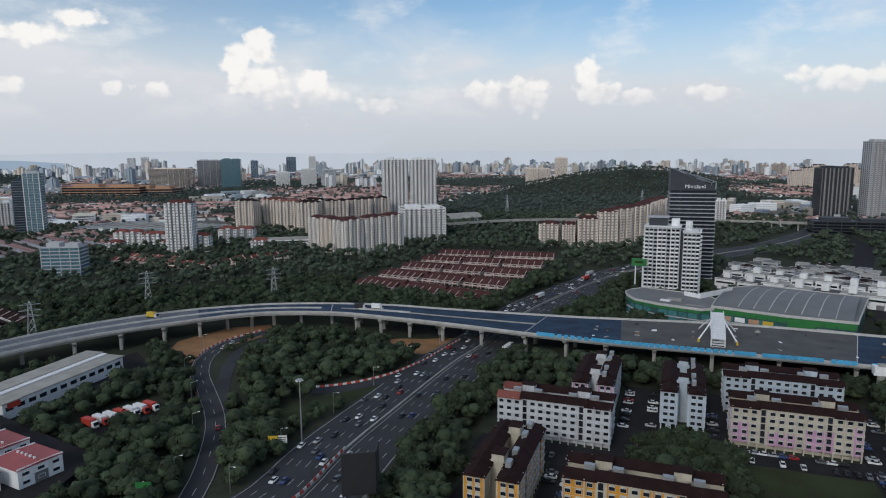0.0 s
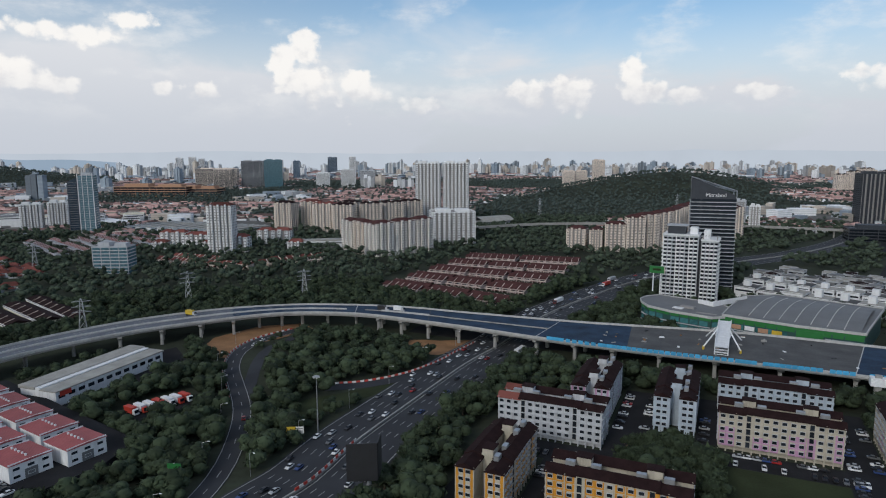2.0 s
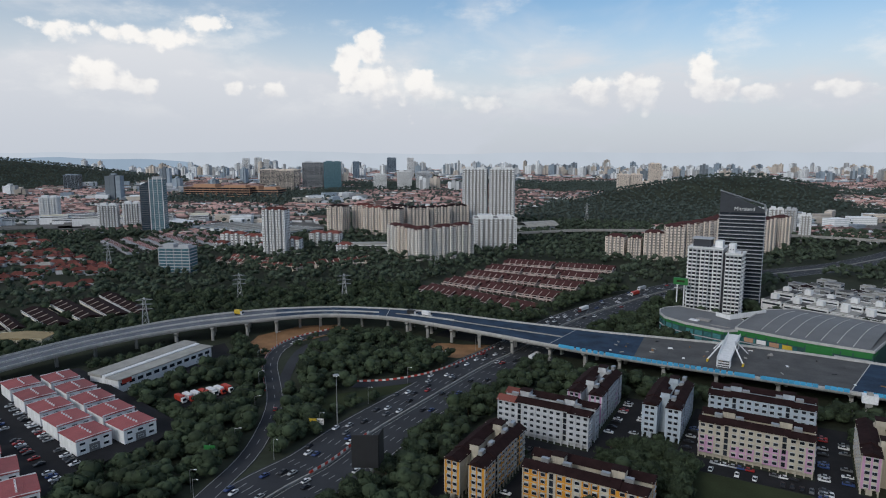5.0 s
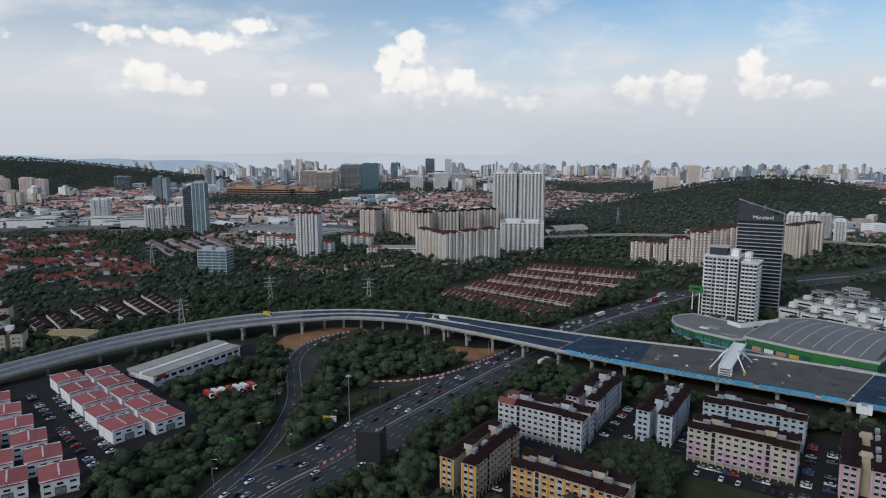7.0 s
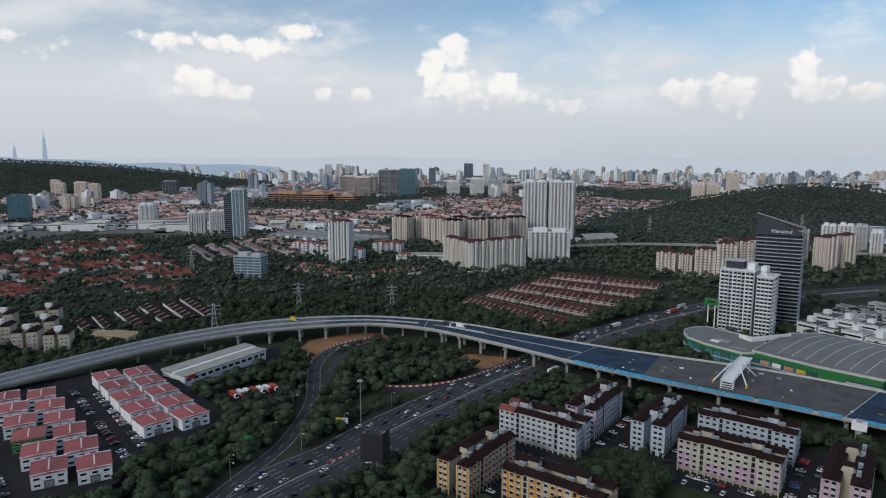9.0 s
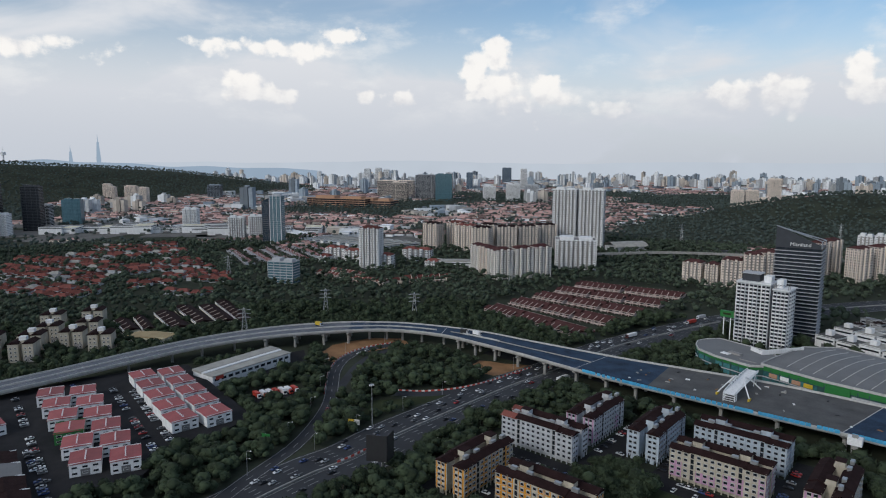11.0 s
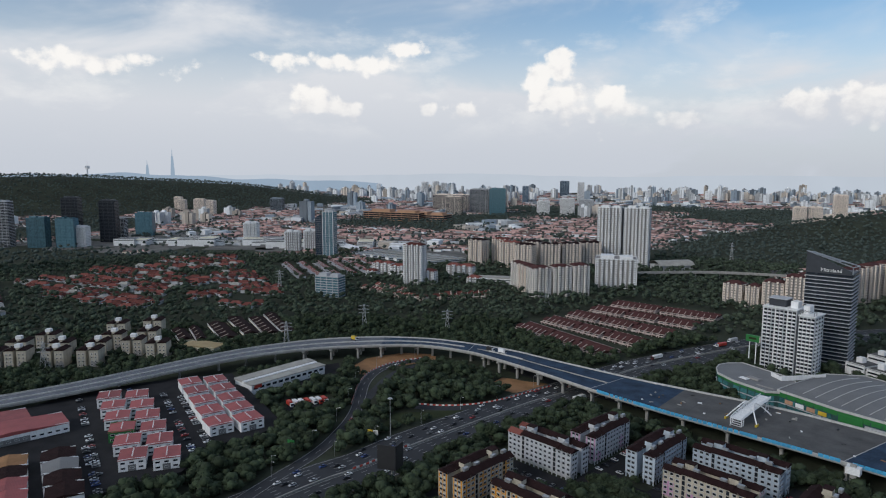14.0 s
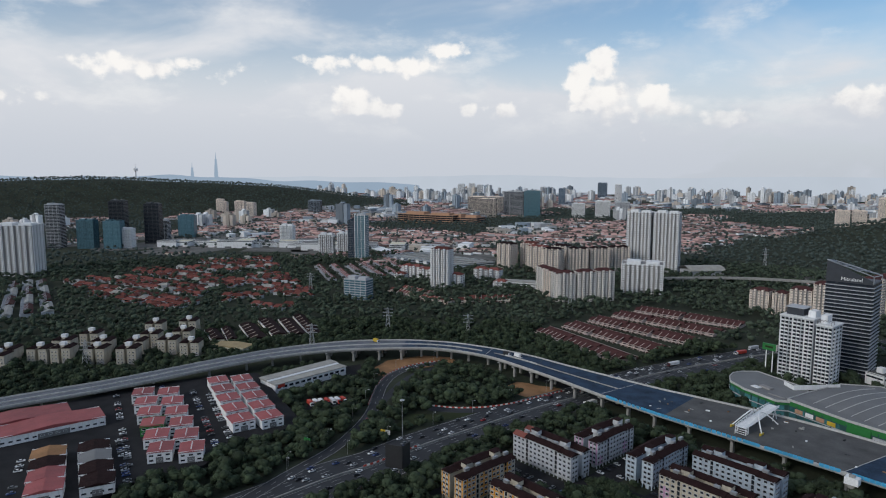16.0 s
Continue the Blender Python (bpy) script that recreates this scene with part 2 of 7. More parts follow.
M = dict(
    ground=material("ground_soil_and_grass", (0.038, 0.044, 0.030), 0.95, dark=0.55, light=1.5, scale=0.02, fine=0.35, bump=0.3, spec=0.1),
    grass=material("mown_grass", (0.036, 0.045, 0.022), 0.95, dark=0.6, light=1.4, scale=0.06, fine=1.2, bump=0.4, spec=0.1),
    sand=material("bare_orange_earth", (0.30, 0.165, 0.085), 0.95, dark=0.6, light=1.3, scale=0.08, fine=1.0, bump=0.3, spec=0.1),
    asphalt=material("asphalt", (0.040, 0.042, 0.047), 0.85, dark=0.75, light=1.3, scale=0.06, fine=1.5, bump=0.1, spec=0.2),
    lot=material("worn_car_park_asphalt", (0.024, 0.024, 0.026), 0.9, dark=0.6, light=1.4, scale=0.09, fine=1.0, bump=0.1, spec=0.1),
    deck_old=material("grey_deck_concrete", (0.085, 0.083, 0.082), 0.9, dark=0.45, light=1.35, scale=0.09, fine=1.2, bump=0.1, stain=0.0),
    deck_blue=material("dark_blue_waterproofed_deck", (0.020, 0.036, 0.062), 0.8, dark=0.45, light=2.1, scale=0.10, fine=1.0, bump=0.05, spec=0.15),
    deck_light=material("paved_deck", (0.105, 0.115, 0.135), 0.75, dark=0.75, light=1.2, scale=0.1, fine=1.2, bump=0.05),
    paleroof=material("weathered_pale_flat_roof", (0.36, 0.345, 0.31), 0.8, dark=0.65, light=1.15, scale=0.15, fine=1.2, bump=0.1),
    paleconcrete=material("pale_new_concrete", (0.52, 0.51, 0.49), 0.85, dark=0.65, light=1.1, scale=0.25, fine=2.0, bump=0.1, stain=0.3),
    concrete=material("raw_concrete", (0.33, 0.32, 0.30), 0.85, dark=0.7, light=1.15, scale=0.2, fine=2.0, bump=0.15, stain=0.4),
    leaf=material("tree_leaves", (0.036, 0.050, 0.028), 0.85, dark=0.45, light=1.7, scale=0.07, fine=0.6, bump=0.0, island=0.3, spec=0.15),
    # mid and far leaves are paled in their base colour to mimic haze
    hazed_midleaf=material("haze_paled_mid_leaves", (0.054, 0.071, 0.049), 0.88, dark=0.5, light=1.6, scale=0.05, fine=0.4, bump=0.0, island=0.25, spec=0.1),
    hazed_farleaf=material("haze_paled_far_leaves", (0.064, 0.082, 0.072), 0.9, dark=0.7, light=1.35, scale=0.02, fine=0.2, bump=0.0, island=0.14, spec=0.1),
    bark=material("bark", (0.10, 0.075, 0.05), 0.9, scale=1.0),
    # flat paints: weather stains, plus a base darkened for the foreground's cloud shade
    flatwhite=paint("weathered_shade_toned_white_walls", (0.56, 0.575, 0.60), dark=0.7),
    flatblue=paint("weathered_shade_toned_blue_walls", (0.47, 0.54, 0.61), dark=0.7),
    flatcream=paint("weathered_shade_toned_cream_walls", (0.52, 0.47, 0.38), dark=0.7),
    # grey for trim parts, and painted shade in the tower slots
    recess=paint("grey_trim_and_recess_shade", (0.30, 0.285, 0.275), stain=0.1),
    teal=paint("dark_teal_mall_cladding", (0.035, 0.085, 0.080), rough=0.4, stain=0.1),
    white=paint("white_wall_paint", (0.80, 0.80, 0.80)),
    paleblue=paint("pale_blue_wall_paint", (0.56, 0.66, 0.74)),
    cream=paint("cream_wall_paint", (0.70, 0.65, 0.50)),
    beige=paint("beige_wall_paint", (0.58, 0.48, 0.40)),
    pinkbeige=paint("pinkish_cream_wall_paint", (0.56, 0.46, 0.42)),
    sandwall=paint("sandy_wall_paint", (0.80, 0.69, 0.60)),
    pink=paint("lilac_pink_wall_paint", (0.52, 0.29, 0.44)),
    orange=paint("orange_wall_paint", (0.60, 0.27, 0.03)),
    maroon=paint("maroon_wall_paint", (0.13, 0.03, 0.03)),
    greywall=paint("grey_wall_paint", (0.46, 0.47, 0.49)),
    darkwall=paint("charcoal_cladding", (0.045, 0.05, 0.06), rough=0.45, stain=0.1),
    green=paint("bright_green_cladding", (0.028, 0.17, 0.045), rough=0.5, stain=0.1),
    tile=material("dark_maroon_roof_tiles", (0.022, 0.011, 0.011), 0.95, spec=0.1, dark=0.6, light=1.5, scale=0.3, fine=3.0, bump=0.3, ribs=("Y", 0.4), stain=0.3),
    redtile=material("orange_red_roof_tiles", (0.16, 0.055, 0.044), 0.9, spec=0.15, dark=0.55, light=1.35, scale=0.2, fine=2.0, bump=0.3, vary=0.5, island=0.6),
    browntile=material("brown_terrace_roof_tiles", (0.066, 0.027, 0.025), 0.9, spec=0.15, dark=0.5, light=1.5, scale=0.2, fine=2.0, bump=0.3, island=0.5),
    redroof=material("faded_red_metal_roof", (0.29, 0.065, 0.065), 0.65, dark=0.75, light=1.25, scale=0.15, fine=1.5, bump=0.4, vary=0.35, ribs=("X", 0.6), stain=0.25),
    greyroof=material("grey_metal_roof", (0.16, 0.16, 0.16), 0.65, dark=0.8, light=1.15, scale=0.08, fine=1.0, bump=0.4, ribs=("X", 0.9), stain=0.2),
    glass=material("dark_window_glass", (0.016, 0.020, 0.026), 0.25, dark=0.6, light=1.6, scale=0.8, fine=0.2, bump=0.0, vary=0.5, spec=0.25),
    blueglass=material("blue_curtain_glass", (0.07, 0.14, 0.17), 0.15, dark=0.6, light=1.5, scale=0.2, fine=0.5, bump=0.0, vary=0.4, spec=0.8),
    metal=material("galvanised_steel", (0.45, 0.46, 0.47), 0.45, metal=0.7, scale=1.0, bump=0.05),
    whitesteel=material("white_painted_steel", (0.80, 0.80, 0.80), 0.5, scale=1.0, bump=0.05),
    bluefence=material("sky_blue_hoarding", (0.06, 0.36, 0.62), 0.5, dark=0.75, light=1.2, scale=0.2, fine=2.0, bump=0.1, vary=0.3),
    line=material("white_road_paint", (0.36, 0.36, 0.35), 0.8, scale=0.5, bump=0.0),
    redplastic=material("red_barrier_plastic", (0.50, 0.05, 0.03), 0.5, scale=0.5, bump=0.0),
    whiteplastic=material("white_barrier_plastic", (0.75, 0.73, 0.70), 0.5, scale=0.5, bump=0.0),
    black=material("black_sheet", (0.02, 0.02, 0.022), 0.6, scale=0.5, bump=0.05),
    rubber=material("tyre_rubber", (0.02, 0.02, 0.02), 0.8, scale=2.0),
    farwall=material("far_city_walls", (0.80, 0.81, 0.82), 0.8, dark=0.5, light=1.15, scale=0.01, fine=0.1, bump=0.0, island=0.9, floors=3.3),
    # far roof colour is lightened to carry the hazy brightness of distance
    farroof=material("far_city_roofs", (0.27, 0.165, 0.145), 0.9, dark=0.4, light=2.0, scale=0.01, fine=0.1, bump=0.0, island=1.0),
    sandyroof=material("sandy_yellow_roof", (0.36, 0.28, 0.16), 0.9, scale=0.2, fine=1.0, bump=0.1, spec=0.1),
    farstreet=material("far_streets_and_yards", (0.15, 0.145, 0.135), 0.9, dark=0.45, light=1.5, scale=0.03, fine=0.2, bump=0.0, spec=0.1),
    creamwhite=paint("warm_white_wall_paint", (0.82, 0.77, 0.72)),
    farbeige=material("far_city_beige_walls", (0.62, 0.54, 0.46), 0.8, dark=0.65, light=1.2, scale=0.01, fine=0.1, bump=0.0, island=0.8, floors=3.3),
    fargrey=material("far_city_grey_walls", (0.26, 0.31, 0.36), 0.6, dark=0.5, light=1.3, scale=0.01, fine=0.1, bump=0.0, island=0.8, floors=3.3),
    darkglass=material("dark_blue_curtain_glass", (0.03, 0.055, 0.085), 0.2, dark=0.6, light=1.5, scale=0.2, fine=0.5, bump=0.0, vary=0.4, spec=0.6),
    greenglass=material("teal_curtain_glass", (0.05, 0.15, 0.16), 0.2, dark=0.6, light=1.5, scale=0.2, fine=0.5, bump=0.0, vary=0.4, spec=0.6),
    yellow=material("yellow_painted_steel", (0.55, 0.38, 0.03), 0.6, scale=0.6),
    malltan=paint("terracotta_wall_paint", (0.46, 0.27, 0.17)),
)


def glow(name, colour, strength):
    """A plain far surface whose own glow stands in for the light of hazy air."""
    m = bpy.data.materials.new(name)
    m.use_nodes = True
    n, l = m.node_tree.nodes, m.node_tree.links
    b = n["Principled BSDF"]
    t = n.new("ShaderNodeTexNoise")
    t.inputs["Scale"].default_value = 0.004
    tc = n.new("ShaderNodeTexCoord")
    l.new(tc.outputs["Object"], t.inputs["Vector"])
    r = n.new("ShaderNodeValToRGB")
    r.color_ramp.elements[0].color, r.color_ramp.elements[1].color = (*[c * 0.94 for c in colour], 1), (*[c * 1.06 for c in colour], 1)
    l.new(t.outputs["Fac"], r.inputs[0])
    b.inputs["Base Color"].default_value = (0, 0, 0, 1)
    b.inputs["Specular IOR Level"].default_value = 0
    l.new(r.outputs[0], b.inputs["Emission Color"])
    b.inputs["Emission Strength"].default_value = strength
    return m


M["haze_glow_far"] = glow("pale_haze_glow", (0.52, 0.58, 0.66), 1.0)
M["haze_glow_near"] = glow("blue_haze_glow", (0.30, 0.39, 0.50), 1.0)


# ---- mesh helpers ----
class Shape:
    """Collects faces for one mesh."""

    def __init__(self):
        self.v, self.f, self.mi = [], [], []

    def add(self, verts, faces, mi=0):
        k = len(self.v)
        self.v += [tuple(p) for p in verts]
        self.f += [tuple(i + k for i in f) for f in faces]
        self.mi += [mi] * len(faces)
        return self

    def box(self, x0, y0, z0, x1, y1, z1, mi=0):
        return self.add([(x0, y0, z0), (x1, y0, z0), (x1, y1, z0), (x0, y1, z0), (x0, y0, z1), (x1, y0, z1), (x1, y1, z1), (x0, y1, z1)],
                        [(0, 3, 2, 1), (4, 5, 6, 7), (0, 1, 5, 4), (1, 2, 6, 5), (2, 3, 7, 6), (3, 0, 4, 7)], mi)

    def slab(self, pts, z0, z1, mi=0):
        """A prism over a counter-clockwise outline."""
        k = len(pts)
        v = [(x, y, z0) for x, y in pts] + [(x, y, z1) for x, y in pts]
        f = [tuple(range(k - 1, -1, -1)), tuple(range(k, 2 * k))] + [(i, (i + 1) % k, k + (i + 1) % k, k + i) for i in range(k)]
        return self.add(v, f, mi)

    def gable(self, x0, y0, x1, y1, z, h, over=0.5, hip=0.0, along="x", mi=0, thick=0.15):
        """A pitched roof with eaves; hip draws in the ridge's ends."""
        x0, y0, x1, y1 = x0 - over, y0 - over, x1 + over, y1 + over
        if along == "x":
            ym = (y0 + y1) / 2
            r = [(x0 + hip, ym, z + h), (x1 - hip, ym, z + h)]
        else:
            xm = (x0 + x1) / 2
            r = [(xm, y0 + hip, z + h), (xm, y1 - hip, z + h)]
        b = [(x0, y0, z), (x1, y0, z), (x1, y1, z), (x0, y1, z)]
        low = [(x, y, z - thick) for x, y, _ in b]
        v = low + b + r
        if along == "x":
            f = [(4, 5, 9, 8), (6, 7, 8, 9), (7, 4, 8), (5, 6, 9)]
        else:
            f = [(5, 6, 9, 8), (7, 4, 8, 9), (4, 5, 8), (6, 7, 9)]
        f += [(3, 2, 1, 0)] + [(i, (i + 1) % 4, 4 + (i + 1) % 4, 4 + i) for i in range(4)]
        return self.add(v, f, mi)

    def tube(self, a, b, ra, rb=None, k=8, mi=0):
        rb = ra if rb is None else rb
        a, b = Vector(a), Vector(b)
        q = (b - a).to_track_quat("Z", "Y")
        ring = [Vector((math.cos(2 * math.pi * i / k), math.sin(2 * math.pi * i / k), 0)) for i in range(k)]
        v = [a + q @ (p * ra) for p in ring] + [b + q @ (p * rb) for p in ring]
        f = [tuple(range(k - 1, -1, -1)), tuple(range(k, 2 * k))] + [(i, (i + 1) % k, k + (i + 1) % k, k + i) for i in range(k)]
        return self.add(v, f, mi)

    def beam(self, a, b, w, mi=0):
        return self.tube(a, b, w / 2 * 1.4, None, 4, mi)

    def mesh(self, name, *mats):
        me = bpy.data.meshes.new(name)
        me.from_pydata(self.v, [], self.f)
        for m in mats:
            me.materials.append(m)
        if len(mats) > 1:
            me.polygons.foreach_set("material_index", self.mi)
        me.update()
        return me


def part(name, shape, mat, parent, label="", at=None):
    data = shape if isinstance(shape, bpy.types.Mesh) else shape.mesh(name, *(mat if isinstance(mat, tuple) else (mat,)))
    ob = new(name, data)
    ob.parent = parent
    if at is not None:
        ob.matrix_basis = at
    return tagged(ob, label)


def thing(name, m, label, category, group="", kind=""):
    ob = new(name)
    ob.matrix_basis = m
    return tagged(ob, label, category, group, kind)


def whole(name, shape, mat, label, category, m=None, group="", kind=""):
    ob = new(name, shape if isinstance(shape, bpy.types.Mesh) else shape.mesh(name, *(mat if isinstance(mat, tuple) else (mat,))))
    if m is not None:
        ob.matrix_basis = m
    return tagged(ob, label, category, group, kind)


def gz(x, y):
    """Height of the land."""
    h = 0.0
    for cx, cy, ang, ra, rb, top in HILLS:
        c, s = math.cos(ang), math.sin(ang)
        u, v = ((x - cx) * c + (y - cy) * s) / ra, (-(x - cx) * s + (y - cy) * c) / rb
        h += top * math.exp(-u * u - v * v)
    return h


HILLS = [(330, 1880, 0.2, 230, 170, 40), (540, 2000, 0.0, 230, 180, 42), (-2480, 1380, 1.05, 760, 340, 132), (-2200, 2150, 0.95, 480, 260, 55),
         (-2550, 800, 1.2, 420, 300, 34)]
ROADS = []      # polyline, half width: kept free of trees
KEEP = []       # outlines kept free of trees
WOODS = [[(-1201, 572), (-1103, 699), (-954, 830), (-700, 800), (-714, 713), (-893, 707), (-796, 610), (-884, 470), (-930, 431)],
         [(-61, 1046), (-119, 1543), (92, 1880), (382, 2500), (820, 2400), (560, 1512), (400, 1380), (300, 1120), (116, 1040), (28, 1000)],
         [(-90, 980), (-130, 1250), (60, 1300), (60, 960)]]
RED_TOWN = [[(-520, 1320), (-640, 2000), (-60, 2150), (80, 1900), (-110, 1500), (-140, 1250)], [(-1050, 1080), (-1000, 1360), (-560, 1420), (-480, 1180), (-700, 1010)]]


def inside(x, y, poly):
    hit, j = False, len(poly) - 1
    for i in range(len(poly)):
        (xi, yi), (xj, yj) = poly[i], poly[j]
        if (yi > y) != (yj > y) and x < (xj - xi) * (y - yi) / (yj - yi) + xi:
            hit = not hit
        j = i
    return hit


def near_line(x, y, pts, half):
    for (x0, y0), (x1, y1) in zip(pts, pts[1:]):
        dx, dy = x1 - x0, y1 - y0
        t = max(0, min(1, ((x - x0) * dx + (y - y0) * dy) / (dx * dx + dy * dy)))
        if (x - x0 - t * dx) ** 2 + (y - y0 - t * dy) ** 2 < half * half:
            return True
    return False


def curve(pts, step=6.0):
    """Points spaced along a smooth line through pts (2D or 3D)."""
    p = [Vector(q) for q in pts]
    p = [p[0] * 2 - p[1]] + p + [p[-1] * 2 - p[-2]]
    out = []
    for a, b, c, d in zip(p, p[1:], p[2:], p[3:]):
        k = max(1, int((c - b).length / step))
        for i in range(k):
            t = i / k
            out.append(0.5 * ((2 * b) + (c - a) * t + (2 * a - 5 * b + 4 * c - d) * t * t + (3 * b - a - 3 * c + d) * t ** 3))
    return out + [p[-2]]


def sides(line, left, right):
    """Offset points to the left and right of a line."""
    a, b = [], []
    for i, p in enumerate(line):
        d = (line[min(i + 1, len(line) - 1)] - line[max(i - 1, 0)])
        nrm = Vector((-d.y, d.x)).normalized()
        a.append((p.x + nrm.x * left, p.y + nrm.y * left))
        b.append((p.x - nrm.x * right, p.y - nrm.y * right))
    return a, b


def ribbon(s, line, left, right, z0, z1, mi=0):
    """A strip with thickness along a line; z may vary with the line's own z."""
    a, b = sides(line, left, right)
    zz = [(p.z if len(p) > 2 else 0.0) for p in line]
    v = []
    for (x0, y0), (x1, y1), z in zip(a, b, zz):
        v += [(x0, y0, z + z0), (x0, y0, z + z1), (x1, y1, z + z1), (x1, y1, z + z0)]
    f = []
    for i in range(len(line) - 1):
        k = 4 * i
        f += [(k + 1, k + 2, k + 6, k + 5), (k, k + 1, k + 5, k + 4), (k + 2, k + 3, k + 7, k + 6), (k + 3, k, k + 4, k + 7)]
    f += [(0, 3, 2, 1), (len(v) - 4, len(v) - 3, len(v) - 2, len(v) - 1)]
    return s.add(v, f, mi)


# ---- ground ----
def build_ground():
    xs = np.unique(np.r_[np.arange(-900, 701, 50), np.geomspace(700, 4950, 26), -np.geomspace(900, 4950, 30)])
    ys = np.unique(np.r_[np.arange(-400, 1301, 50), np.geomspace(1300, 4950, 34), -np.geomspace(400, 1500, 5)])
    v = [(x, y, gz(x, y)) for y in ys for x in xs]
    k = len(xs)
    f = [(j * k + i, j * k + i + 1, (j + 1) * k + i + 1, (j + 1) * k + i) for j in range(len(ys) - 1) for i in range(k - 1)]
    ob = whole("ground", Shape().add(v, f), M["ground"], "dark green and brown land with grass and soil", "ground", kind="structure")
    for p in ob.data.polygons:
        p.use_smooth = True


build_ground()

# ---- roads ----
HIGHWAY = [(-92, 90), (-74, 160), (-62, 190), (-55, 221), (-42, 260), (-20, 322), (-2, 362), (26, 434), (64, 500), (112, 570), (165, 625), (240, 690), (340, 770), (470, 930), (640, 1250), (820, 1650)]
RAMP = [(-92, 90), (-96, 150), (-97, 188), (-104, 219), (-115, 249), (-134, 283), (-145, 303), (-153, 330), (-150, 356), (-136, 378)]
RAMP_B = [(-116, 254), (-128, 290), (-136, 318), (-138, 340), (-132, 362)]
LOOP = [(-86, 279), (-66, 286), (-47, 301), (-32, 323), (-24, 341), (-14, 362)]


def road(name, pts, half, label, mat="asphalt", z=0.12, lines=(), dash=()):
    line = curve([Vector(p) for p in pts], 8)
    s = Shape()
    ribbon(s, line, half, half, -0.3, z)
    ob = whole(name, s, M[mat], label, "road", kind="structure")
    ROADS.append((pts, half + 2.2))
    for off, w in lines:
        s = Shape()
        ribbon(s, line, off + w / 2, -off + w / 2, z, z + 0.012)
        part("edge_line", s, M["line"], ob)
    for off in dash:
        s = Shape()
        fine = curve([Vector(p) for p in pts], 4)
        for i in range(0, len(fine) - 3, 3):
            ribbon(s, fine[i:i + 2], off + 0.12, -off + 0.12, z, z + 0.012)
        part("lane_dashes", s, M["line"], ob)
    return ob


road("road_motorway", HIGHWAY, 20, "grey asphalt motorway with white lane markings", lines=((19, 0.3), (1.2, 0.3), (-1.2, 0.3), (-19, 0.3)), dash=(15.2, 11.6, 8, 4.4, -4.4, -8, -11.6, -15.2))
road("road_ramp", RAMP, 4.2, "curving two-lane asphalt slip road", z=0.2, lines=((3.8, 0.25), (-3.8, 0.25)), dash=(0,))
road("road_ramp_inner", RAMP_B, 3.2, "short closed asphalt slip road branch", z=0.16)
road("road_loop", LOOP, 4, "narrow asphalt loop road beside the motorway", z=0.16)
SIDE = [("road_side", [(-330, 30), (-300, 130), (-240, 190)], 5), ("road_east", [(200, 260), (262, 440), (307, 545), (420, 741), (470, 900)], 9),
        ("road_viaduct_service", [(-60, 392), (20, 366), (110, 345), (220, 310)], 9)]
for nm, pts, hw in SIDE:
    road(nm, pts, hw, "worn grey asphalt street", "lot", 0.06)

# median barrier of the motorway
s = Shape()
ribbon(s, curve([Vector(p) for p in HIGHWAY], 8), 0.35, 0.35, 0.05, 1.0)
whole("median_barrier", s, M["concrete"], "long grey concrete barrier along the motorway median", "barrier", kind="structure")

# ---- elevated highway ----
NEAR = [(-400, -80), (-358, 20), (-323, 105), (-292, 168), (-264, 246), (-244, 290), (-216, 326), (-182, 355), (-152, 375), (-126, 382), (-92, 381), (-60, 371), (-20, 356), (24, 337), (65, 322), (115, 307), (174, 289), (235, 266), (330, 225)]
FAR = [(-420, -75), (-378, 28), (-343, 115), (-311, 180), (-283, 260), (-263, 306), (-231, 351), (-194, 382), (-165, 396), (-137, 404), (-95, 406), (-60, 402), (-26, 393), (44, 377), (76, 372), (137, 362), (204, 340), (270, 315), (370, 272)]
DECK_Z = [3.5, 5.5, 7.5, 9.0, 10.2, 10.8] + [11.2] * 13


